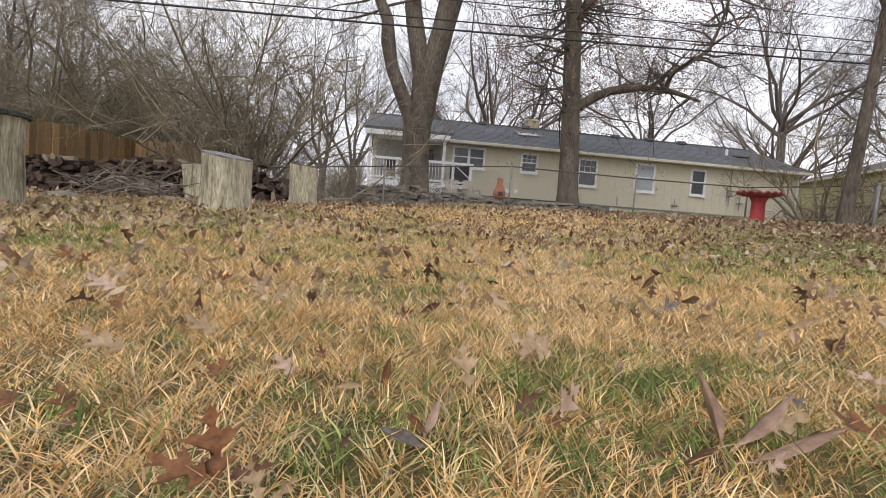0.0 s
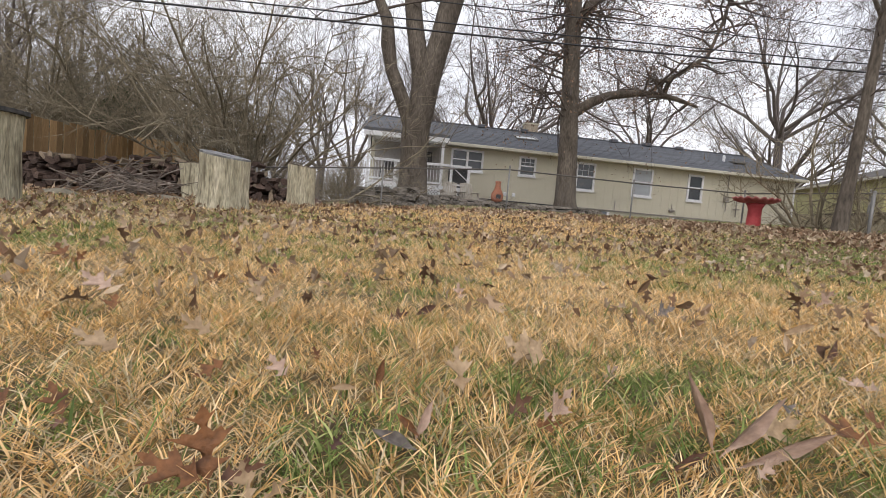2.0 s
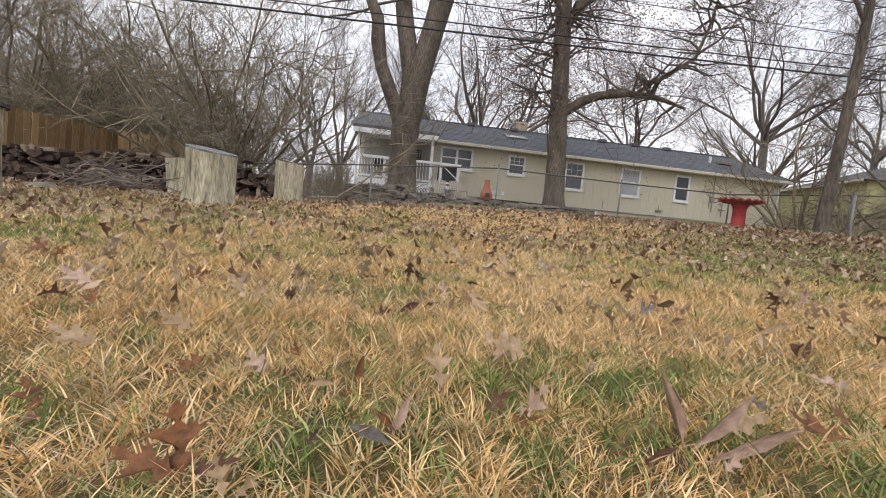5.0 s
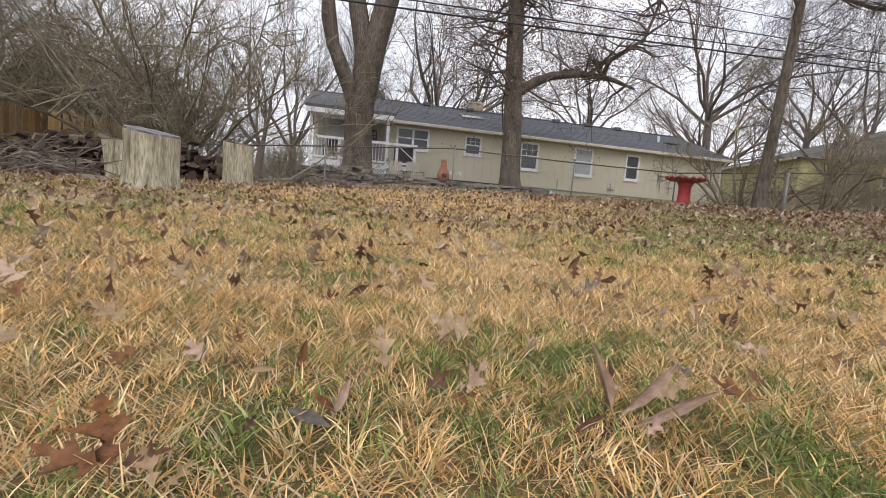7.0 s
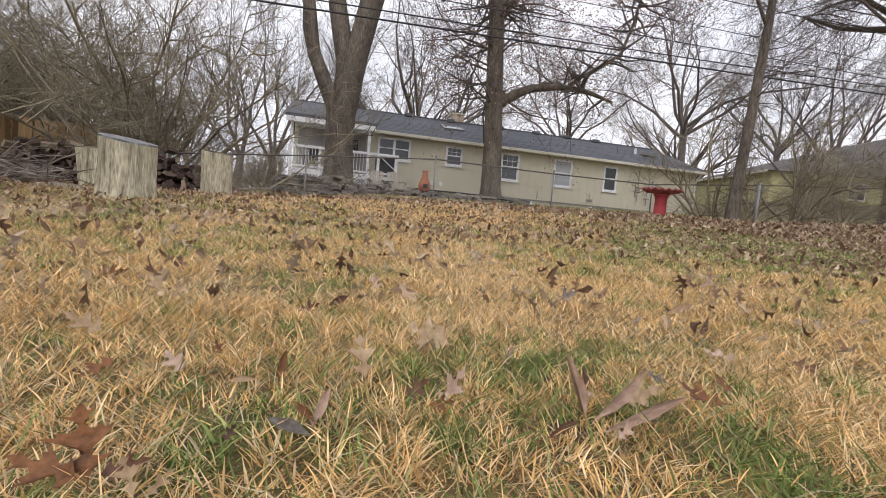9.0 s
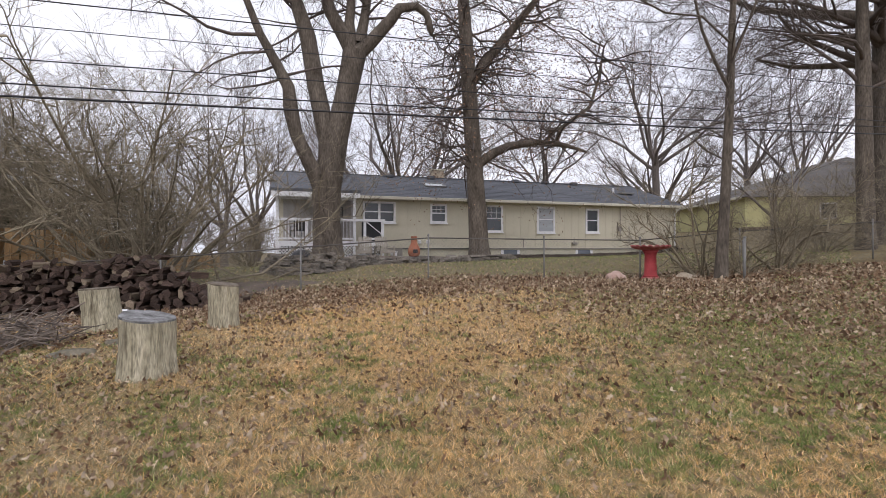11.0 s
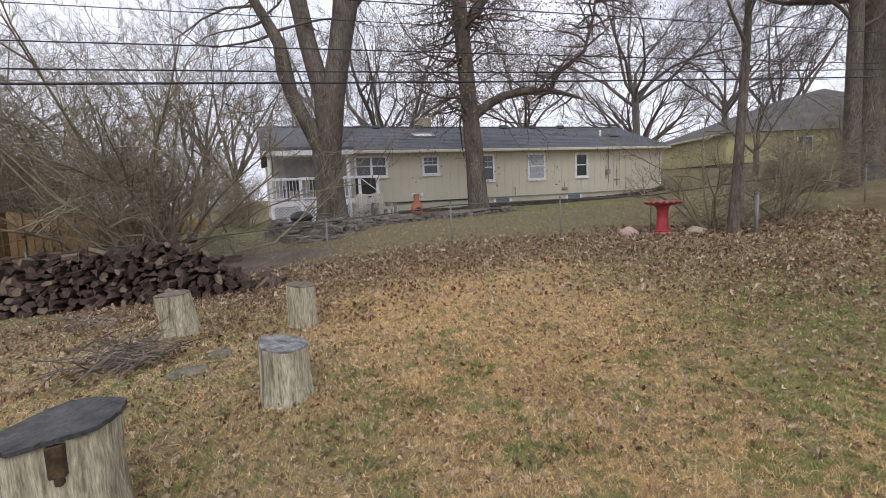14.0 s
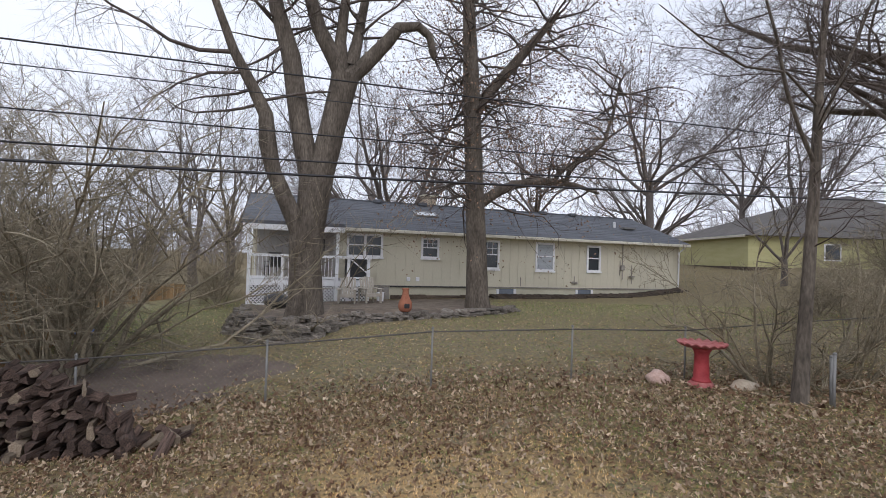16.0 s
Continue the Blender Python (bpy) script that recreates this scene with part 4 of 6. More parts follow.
# ---- football ----
def football(at, r=0.08):
    b = thing("football", "white football with black patches lying in the grass", "ball", at)
    bm = bmesh.new()
    bmesh.ops.create_icosphere(bm, subdivisions=4, radius=r)
    part("cover", bm, M_WHITE, b, "scuffed white leather", True)
    ico = bmesh.new()
    bmesh.ops.create_icosphere(ico, subdivisions=1, radius=1)
    ways = [v.co.normalized() for v in ico.verts]
    ico.free()
    for w in ways:
        p = bmesh.new()
        u = w.orthogonal().normalized()
        k = w.cross(u)
        ring = [p.verts.new((w + (u * math.cos(a) + k * math.sin(a)) * 0.36).normalized() * (r + 0.0015)) for a in (2 * math.pi * i / 5 for i in range(5))]
        mids = [p.verts.new(((ring[i].co + ring[(i + 1) % 5].co) / 2).normalized() * (r + 0.0015)) for i in range(5)]
        c = p.verts.new(w * (r + 0.002))
        for i in range(5):
            p.faces.new((ring[i], mids[i], c))
            p.faces.new((mids[i], ring[(i + 1) % 5], c))
        part("patch", p, M_BLACK, b, smooth=True)


football((-2.12, 7.40, ground_z(-2.12, 7.40) + 0.075))


def plastic_sheet(at):
    bm = bmesh.new()
    bmesh.ops.create_icosphere(bm, subdivisions=3, radius=1)
    for v in bm.verts:
        c = v.co * (1 + 0.45 * noise.noise(v.co * 2.3 + Vector((4, 1, 7))))
        v.co = Vector((c.x * 0.24, c.y * 0.13, max(c.z, -0.4) * 0.1))
    ob = finish("plastic_sheet", bm, plain("blue_plastic", (0.03, 0.12, 0.42), 0.4, 0.5), None, "", True)
    ob.matrix_world = pose(*at, 0, 0, 25)
    tagged(ob, "crumpled bright blue plastic sheet lying under the shrub", "plastic sheet")


plastic_sheet((-3.9, 15.6, ground_z(-3.9, 15.6) + 0.07))


# ---- firewood, brush, pickets ----
def log_pile():
    pile = thing("wood_pile", "long low stack of dark split firewood", "wood pile")
    rng = np.random.default_rng(21)
    shapes = []
    for k in range(7):
        bm = bmesh.new()
        n = (5, 6, 4, 7, 3, 5, 6)[k]
        L = 0.42
        ring = [(math.cos(2 * math.pi * i / n + rng.normal(0, 0.2)) * rng.uniform(0.75, 1.1), math.sin(2 * math.pi * i / n + rng.normal(0, 0.2)) * rng.uniform(0.75, 1.1)) for i in range(n)]
        a = [bm.verts.new((x, -L / 2 + rng.normal(0, 0.01), z)) for x, z in ring]
        b = [bm.verts.new((x * 0.93, L / 2, z * 0.93)) for x, z in ring]
        for i in range(n):
            bm.faces.new((a[i], b[i], b[(i + 1) % n], a[(i + 1) % n]))
        bm.faces.new(a)
        bm.faces.new(b[::-1])
        bmesh.ops.recalc_face_normals(bm, faces=bm.faces)
        me = bpy.data.meshes.new("log")
        bm.to_mesh(me)
        bm.free()
        me.materials.append(M_LOG_BARK if k < 5 else M_LOG_PALE)
        shapes.append(me)
    count = 0
    for row in range(10):
        x = -1.3 - 0.06 * row - (0.3 if row > 5 else 0) * rng.random()
        while x > -8.2 and count < 640:
            f = (-1.5 - x) / 3.2
            y = 8.62 + 0.9 * min(1.0, f) + 0.055 * row + rng.normal(0, 0.035)
            top = 0.78 - 0.1 * math.exp(-f * 6) + 0.07 * math.sin(x * 1.7) + 0.05 * math.sin(x * 4.1)
            if x > -2.0:
                top -= 0.4 * (x + 2.0) / 0.7
            z = 0.05 + row * 0.098 + rng.normal(0, 0.012)
            r = rng.uniform(0.045, 0.082)
            if z < top:
                o = new("log", shapes[rng.integers(0, 5) if rng.random() < 0.84 else rng.integers(5, 7)])
                o.matrix_world = pose(x, y, ground_z(x, y) + z, rng.normal(0, 9), rng.uniform(0, 360), rng.normal(0, 14)) @ Matrix.Diagonal((r * 1.1, rng.uniform(0.75, 1.25), r * rng.uniform(0.5, 1.1), 1))
                o.parent = pile
                count += 1
            x -= r * rng.uniform(1.55, 1.95)
    # loose split pieces along the top and at the open end
    for k in range(30):
        x = rng.uniform(-7.5, -1.5)
        f = (-1.5 - x) / 3.2
        y = 8.97 + 0.9 * min(1.0, f) + rng.normal(0, 0.16)
        o = new("log", shapes[rng.integers(0, 7)])
        z = ground_z(x, y) + (0.82 if x < -2 else 0.52) + rng.normal(0, 0.03)
        o.matrix_world = pose(x, y, z, rng.normal(0, 14), rng.uniform(0, 360), rng.normal(0, 45)) @ Matrix.Diagonal((0.06, 0.7, 0.045, 1))
        o.parent = pile
    for k in range(12):
        x, y = rng.uniform(-1.5, -0.85), rng.uniform(8.2, 8.9)
        o = new("log", shapes[rng.integers(0, 7)])
        o.matrix_world = pose(x, y, ground_z(x, y) + 0.07, rng.uniform(-60, 20), rng.uniform(0, 360), rng.uniform(0, 360)) @ Matrix.Diagonal((0.07, 0.8, 0.05, 1))
        o.parent = pile
    # dark filler blocks added inside, so that no light shows through the stack
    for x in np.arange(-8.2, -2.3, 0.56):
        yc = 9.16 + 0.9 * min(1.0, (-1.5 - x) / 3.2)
        part("inner_log", boxes((x, x + 0.55, yc, yc + 0.3, -0.25, 0.45), bevel=0.04), M_LOG_BARK, pile, "dark filler block added inside the stack")


M_LOG_PALE = surf("fresh_split_wood", (0.13, 0.096, 0.068), (0.27, 0.215, 0.155), 5, 0.9, 0.5, 30, rand="object", spread=0.3)
log_pile()


def brush_pile(cx, cy, n, seed):
    b = thing("brush_pile", "heap of cut bare twigs on the grass", "brush pile")
    rng = np.random.default_rng(seed)
    for k in range(n):
        a = rng.uniform(0, 6.283) if rng.random() < 0.55 else rng.normal(0.35, 0.3)
        L = rng.uniform(0.14, 0.46) * (1.7 if rng.random() < 0.18 else 1)
        x, y = cx + rng.normal(0, 0.19), cy + rng.normal(0, 0.13)
        z = ground_z(x, y) + abs(rng.normal(0, 0.095)) + 0.015
        t = rng.normal(0, 0.45)
        pts = [Vector((x + math.cos(a) * L * (s - 0.5) + rng.normal(0, 0.015), y + math.sin(a) * L * (s - 0.5) + rng.normal(0, 0.015), z + t * L * (s - 0.5) + 0.03 * math.sin(3 * s))) for s in (0, 0.33, 0.66, 1)]
        for p in pts:
            p.z = max(p.z, ground_z(p.x, p.y) + 0.006)
        bm = bmesh.new()
        r = rng.uniform(0.003, 0.0072)
        tube(bm, pts, [r, r * 0.9, r * 0.7, r * 0.3], 5)
        part("twig", bm, M_TWIG, b)


M_TWIG = surf("dry_twig", (0.07, 0.055, 0.046), (0.27, 0.225, 0.19), 6, 0.9, 0.3, 50, rand="object", spread=0.2)
brush_pile(-2.12, 4.95, 140, 3)
brush_pile(-3.0, 7.1, 30, 5)


for sx, sy, sa, sb, k, tn in ((-1.62, 4.5, 0.15, 0.09, 1.3, 15), (-1.42, 4.85, 0.11, 0.09, 2.3, 60), (-2.15, 4.05, 0.15, 0.1, 5.3, -25), (-2.7, 3.8, 0.16, 0.09, 6.1, 5)):
    rock("stepping_stone", "flat grey-brown stone half sunk in the grass", (sx, sy, ground_z(sx, sy) + 0.008), (sa, sb, 0.045), M_ROCK_SUNK, k, tn)


def picket_fence(line, top, label):
    """Pointed pickets on two rails along a line of corners."""
    f = thing("picket_fence", label, "fence")
    rng = random.Random(5)
    meshes = []
    for k in range(4):
        bm = boxes((-0.067, 0.067, -0.01, 0.01, 0, 1.45))
        h = 0.03 + 0.01 * k
        for v in bm.verts:
            if v.co.z > 1 and abs(v.co.x) > 0.05:
                v.co.z -= h
        me = bpy.data.meshes.new("picket")
        bm.to_mesh(me)
        bm.free()
        me.materials.append(M_PICKET)
        meshes.append(me)
    for (xa, ya), (xb, yb) in zip(line, line[1:]):
        length, turn = math.hypot(xb - xa, yb - ya), math.atan2(yb - ya, xb - xa)
        m = Matrix.Translation((xa, ya, 0)) @ Matrix.Rotation(turn, 4, "Z")
        n = int(length / 0.148)
        for k in range(n):
            o = new("picket", rng.choice(meshes))
            o.matrix_world = m @ pose((k + 0.5) * length / n, rng.uniform(-0.006, 0.006), top - 1.45 + rng.uniform(-0.02, 0.02), 0, rng.uniform(-0.8, 0.8), 0)
            o.parent = f
        for z in (top - 0.3, top - 1.15):
            part("rail", boxes((0.02, length - 0.02, 0.018, 0.06, z, z + 0.09), m=m), M_PICKET, f)


picket_fence([(-6.75, 10.4), (-6.05, 13.1), (-4.45, 12.9), (-4.1, 15.5)], 1.42, "weathered brown wooden picket fence behind the wood pile")
picket_fence([(-12.0, 27.0), (-3.6, 27.0)], 0.75, "distant brown wooden fence past the shrubs")


# ---- stone bed round the big tree ----
def bed_line(s):
    pts = [(-0.8, 17.2), (-0.9, 15.4), (-0.4, 13.95), (0.4, 13.5), (1.15, 13.75), (1.75, 14.7), (2.6, 15.25), (4.2, 15.45), (5.6, 15.75), (6.8, 16.1), (7.7, 16.7)]
    s = s * (len(pts) - 1)
    i = min(int(s), len(pts) - 2)
    f = s - i
    return pts[i][0] * (1 - f) + pts[i + 1][0] * f, pts[i][1] * (1 - f) + pts[i + 1][1] * f, math.atan2(pts[i + 1][1] - pts[i][1], pts[i + 1][0] - pts[i][0])


def stone_bed():
    bed = thing("stone_border", "dry-stacked grey flagstone border round a planting bed", "stone border")
    rng = np.random.default_rng(8)
    shapes = []
    for k in range(6):
        bm = bmesh.new()
        n = rng.integers(6, 9)
        ring = [(math.cos(2 * math.pi * i / n) * rng.uniform(0.7, 1.1), math.sin(2 * math.pi * i / n) * rng.uniform(0.7, 1.1)) for i in range(n)]
        lo = [bm.verts.new((x, y, -0.5)) for x, y in ring]
        hi = [bm.verts.new((x * rng.uniform(0.86, 1.0), y * 0.95, 0.5 + rng.normal(0, 0.1))) for x, y in ring]
        for i in range(n):
            bm.faces.new((lo[i], lo[(i + 1) % n], hi[(i + 1) % n], hi[i]))
        bm.faces.new(hi)
        bm.faces.new(lo[::-1])
        me = bpy.data.meshes.new("flagstone")
        bm.to_mesh(me)
        bm.free()
        me.materials.append(M_STONE)
        shapes.append(me)
    # courses of flat stones, each laid a little further in than the one below
    total = 14.2
    for c in range(7):
        run = rng.uniform(0, 0.2)
        while run < total:
            size = rng.uniform(0.2, 0.46)
            s = min(0.999, (run + size / 2) / total)
            tall = 7 if s < 0.42 else 4 if s < 0.6 else 3
            if c < tall and rng.random() > 0.06 * c:
                x, y, a = bed_line(s)
                inward = 0.045 * c + rng.normal(0, 0.035)
                x, y = x - math.sin(a) * inward, y + math.cos(a) * inward
                o = new("flagstone", shapes[rng.integers(0, 6)])
                o.matrix_world = pose(x, y, ground_z(x, y) + 0.03 + c * 0.07, rng.normal(0, 6), rng.normal(0, 5), math.degrees(a) + rng.normal(0, 16)) @ Matrix.Diagonal((size * 0.56, rng.uniform(0.11, 0.24), rng.uniform(0.04, 0.09), 1))
                o.parent = bed
            run += size * 0.97
    soil = bmesh.new()
    rows = []
    for i in range(41):
        x, y, a = bed_line(i / 40)
        h = 0.3 if i < 20 else 0.3 - 0.2 * (i - 20) / 20
        yb = 21.9
        cols = []
        for j in range(9):
            f = j / 8
            yy = y + (yb - y) * f
            g = ground_z(x, yy)
            cols.append(soil.verts.new((x, yy, g + (h if 0 < j < 8 else -0.05) * (1 - f * 0.85) + 0.02 * noise.noise((x * 3, yy * 3, 0)))))
        rows.append(cols)
    for p, q in zip(rows, rows[1:]):
        for j in range(8):
            soil.faces.new((p[j], q[j], q[j + 1], p[j + 1]))
    part("bed_soil", soil, M_MULCH, bed, "dark bare soil", True)


M_STRIP = surf("dark_strip_soil", (0.03, 0.022, 0.016), (0.08, 0.06, 0.045), 4, 0.95, 0.8, 30, spread=0.4)


def soil_strip(x0, x1, y0, y1):
    """A low heap of dark soil along the foot of the house."""
    rng = np.random.default_rng(8)
    xs, bm = np.arange(x0, x1, 0.12), bmesh.new()
    rows = []
    for x in xs:
        bulge = 0.10 * rng.normal()
        rows.append([bm.verts.new((x, y, ground_z(x, y) + z + 0.015 * rng.normal() * (z > 0))) for y, z in
                     ((y0 - 0.1 + bulge, -0.05), (y0 + bulge, 0.03), (y0 + 0.2, 0.09), (y1 - 0.12, 0.15), (y1, 0.16), (y1, -0.1))])
    for a, b in zip(rows, rows[1:]):
        for i in range(5):
            bm.faces.new((a[i], b[i], b[i + 1], a[i + 1]))
    me = bpy.data.meshes.new("soil_strip")
    bm.to_mesh(me)
    bm.free()
    me.materials.append(M_STRIP)
    tagged(new("soil_strip", me), "dark soil heaped along the foot of the house", "soil", kind="structure")


soil_strip(9.2, X1, WALL_Y - 0.62, WALL_Y - 0.075)
M_MULCH = surf("dark_mulch", (0.09, 0.07, 0.055), (0.2, 0.16, 0.12), 3, 0.95, 0.8, 30, spread=0.4)
stone_bed()


# ---- yard furniture ----
def adirondack(at, turn):
    c = thing("garden_chair", "beige slatted garden chair beside the porch", "chair", at, "garden chairs", turn=turn)
    for x in (-0.27, 0.27):
        part("leg", boxes((x - 0.025, x + 0.025, -0.4, -0.31, 0, 0.52)), M_BEIGE, c)
        part("leg", boxes((x - 0.02, x + 0.02, 0.22, 0.3, 0, 0.5)), M_BEIGE, c)
        part("arm", boxes((x - 0.065, x + 0.065, -0.45, 0.35, 0.521, 0.55), bevel=0.008), M_BEIGE, c)
    tilt = Matrix.Translation((0, 0.1, 0.3)) @ Matrix.Rotation(radians(-20), 4, "X")
    for k in range(6):
        x = -0.225 + k * 0.09
        h = 0.62 + 0.06 * math.sin(math.pi * (k + 0.5) / 6)
        part("back_slat", boxes((x - 0.038, x + 0.038, 0, 0.02, -0.05, h), m=tilt, bevel=0.006), M_BEIGE, c)
    for k in range(5):
        y = -0.38 + k * 0.1
        part("seat_slat", boxes((-0.245, 0.245, y, y + 0.085, 0.36 - k * 0.018, 0.38 - k * 0.018)), M_BEIGE, c)
    part("apron", boxes((-0.245, 0.245, -0.41, -0.385, 0.27, 0.36)), M_BEIGE, c)
    part("back_rail", boxes((-0.26, 0.26, 0.24, 0.27, 0.45, 0.51)), M_BEIGE, c)
    return c


def bed_z(x, y):
    return ground_z(x, y) + 0.08


CH = adirondack((2.55, 19.2, bed_z(2.55, 19.2)), -12)
copy_thing(CH, pose(3.35, 19.4, bed_z(3.35, 19.4), 0, 0, 14))


def chiminea(at):
    c = thing("chiminea", "orange terracotta chiminea on a low iron stand", "chiminea", at)
    bm = bmesh.new()
    lathe(bm, [(0.10, 0.12), (0.17, 0.17), (0.2, 0.28), (0.185, 0.4), (0.13, 0.5), (0.095, 0.6), (0.085, 0.72), (0.1, 0.76), (0.1, 0.79), (0.07, 0.79)], 24)
    part("body", bm, M_CLAY, c, "", True)
    # solid black block stands in for the shade inside the opening
    part("mouth", boxes((-0.075, 0.075, -0.2, -0.172, 0.24, 0.37), bevel=0.02), M_BLACK, c, "black block for the dark open mouth")
    ring = bmesh.new()
    tube(ring, [(0.14 * math.cos(a), 0.14 * math.sin(a), 0.13) for a in np.linspace(0, 2 * math.pi, 17)], [0.008] * 17, 5)
    part("stand_ring", ring, M_BLACK, c)
    for k in range(3):
        a = 2.1 * k + 0.4
        lg = bmesh.new()
        tube(lg, [(0.14 * math.cos(a), 0.14 * math.sin(a), 0.13), (0.18 * math.cos(a), 0.18 * math.sin(a), -0.02)], [0.008, 0.008], 5)
        part("stand_leg", lg, M_BLACK, c)


chiminea((3.66, 15.62, bed_z(3.66, 15.62) - 0.02))


def fire_pit(at):
    c = thing("fire_pit", "round black covered fire pit beside the porch", "fire pit", at)
    bm = bmesh.new()
    lathe(bm, [(0.2, 0.1), (0.34, 0.16), (0.40, 0.27), (0.4, 0.29)], 28)
    part("bowl", bm, M_BLACK, c, "", True)
    lid = bmesh.new()
    lathe(lid, [(0.41, 0.291), (0.4, 0.31), (0.34, 0.42), (0.2, 0.5), (0.03, 0.53)], 28)
    part("cover", lid, M_BLACK, c, "dark domed cover", True)
    for k in range(3):
        a = 2.1 * k
        part("leg", boxes((0.25, 0.29, -0.02, 0.02, -0.03, 0.17), m=Matrix.Rotation(a, 4, "Z")), M_BLACK, c)


fire_pit((0.25, 18.7, bed_z(0.25, 18.7)))


def bucket(at):
    c = thing("bucket", "pale plastic bucket beside the steps", "bucket", at)
    bm = bmesh.new()
    lathe(bm, [(0.12, 0), (0.125, 0.02), (0.15, 0.33), (0.158, 0.35), (0.145, 0.35), (0.12, 0.05)], 20)
    part("body", bm, M_WHITE, c, "", True)
    hd = bmesh.new()
    tube(hd, [(0.155 * math.cos(a), 0.05, 0.33 + 0.1 * math.sin(a)) for a in np.linspace(0, math.pi, 9)], [0.004] * 9, 4)
    part("handle", hd, M_STEEL, c)


bucket((3.95, 20.4, bed_z(3.95, 20.4) - 0.02))


def grill(at):
    c = thing("covered_grill", "black covered barbecue grill behind the porch gate", "grill", at)
    part("cover", boxes((-0.38, 0.38, -0.28, 0.28, 0.02, 0.86), bevel=0.06), M_BLACK, c, "dark fabric cover")
    for x in (-0.3, 0.3):
        part("wheel", boxes((x - 0.04, x + 0.04, -0.05, 0.05, 0.0, 0.1), bevel=0.02), M_BLACK, c)


grill((3.08, 20.9, 1.32))
tagged(finish("planter", boxes((2.95, 3.35, 21.7, 22.0, 1.321, 1.55), bevel=0.02), M_GREYWOOD), "grey wooden planter box on the porch", "planter")


def patio_chair(at, turn):
    c = thing("patio_chair", "dark metal patio chair on the porch", "chair", at, "porch chairs", turn=turn)
    for x in (-0.22, 0.22):
        for y in (-0.2, 0.2):
            part("leg", boxes((x - 0.015, x + 0.015, y - 0.015, y + 0.015, 0.0, 0.42)), M_BLACK, c)
        part("arm", boxes((x - 0.025, x + 0.025, -0.22, 0.22, 0.6, 0.625)), M_BLACK, c)
        part("arm_post", boxes((x - 0.012, x + 0.012, -0.2, -0.176, 0.46, 0.599)), M_BLACK, c)
    part("seat", boxes((-0.24, 0.24, -0.23, 0.23, 0.421, 0.459), bevel=0.01), M_BLACK, c)
    part("backrest", boxes((-0.23, 0.23, 0.19, 0.22, 0.46, 0.95), bevel=0.012), M_BLACK, c)
    return c


PC = patio_chair((0.1, 21.1, 1.32), 200)
copy_thing(PC, pose(1.1, 21.0, 1.32, 0, 0, 150))


# ---- shrubs and more trees ----
def shrub_meshes(seed, stems, height, lean=0.9, levels=2, up=0.12, r0=0.03, split=(4, 6), base=0.35):
    rng = np.random.default_rng(seed)
    w, t = Wood(), Wood()
    for k in range(stems):
        a = rng.uniform(0, 6.283)
        s = abs(rng.normal(0, 0.45)) * lean
        d = V(math.cos(a) * math.sin(s), math.sin(a) * math.sin(s), math.cos(s))
        q = V(math.cos(a) * base * rng.random(), math.sin(a) * base * rng.random(), -0.15)
        r = r0 * rng.uniform(0.6, 1.5)
        pts = [q]
        n = 6
        L = height * rng.uniform(0.6, 1.1)
        for i in range(n):
            d = d + rng.normal(0, 0.2, 3) + V(math.cos(a), math.sin(a), 0) * 0.05
            d = d / np.linalg.norm(d)
            pts.append(pts[-1] + d * L / n)
        t.tube(pts, [r * (1 - 0.8 * i / n) for i in range(n + 1)], 5)
        for j in range(rng.integers(5, 9)):
            i = rng.integers(1, n)
            f = rng.random()
            p = pts[i] * (1 - f) + pts[min(i + 1, n)] * f
            ax = pts[i] - pts[i - 1]
            grow(w, rng, p, ax / np.linalg.norm(ax) + rng.normal(0, 0.65, 3), L * rng.uniform(0.18, 0.4), r * 0.4, levels, up, 0.55, split, 0.012, 0.35, (0.4, 1.0), (0.45, 0.7))
    return t.mesh("trunk", M_BRUSH), w.mesh("crown", M_BRUSH)


def add_shrub(meshes, at, label, turn=0, scale=1.0):
    t = thing("shrub", label, "shrub", at, turn=turn)
    for nm, me in zip(("trunk", "crown"), meshes):
        o = tagged(new(nm, me), kind="stuff")
        o.parent = t
    t.scale = (scale,) * 3
    return t


BIG = shrub_meshes(31, 40, 4.8, 1.5, 2, 0.1, 0.035)
MID = shrub_meshes(37, 24, 3.4, 1.45, 2, 0.1, 0.028)
STOUT = shrub_meshes(53, 7, 4.9, 1.2, 2, 0.05, 0.055, (3, 5), 0.45)
SMALL = shrub_meshes(41, 13, 2.1, 1.0, 1, 0.12, 0.02, (3, 5), 0.3)
SAPLING = shrub_meshes(59, 7, 2.7, 0.95, 2, 0.12, 0.03, (3, 5), 0.18)
def shrubs(rows):
    for m, x, y, turn, sc, lab in rows:
        add_shrub(m, (x, y, ground_z(x, y) - 0.03), lab, turn, sc)


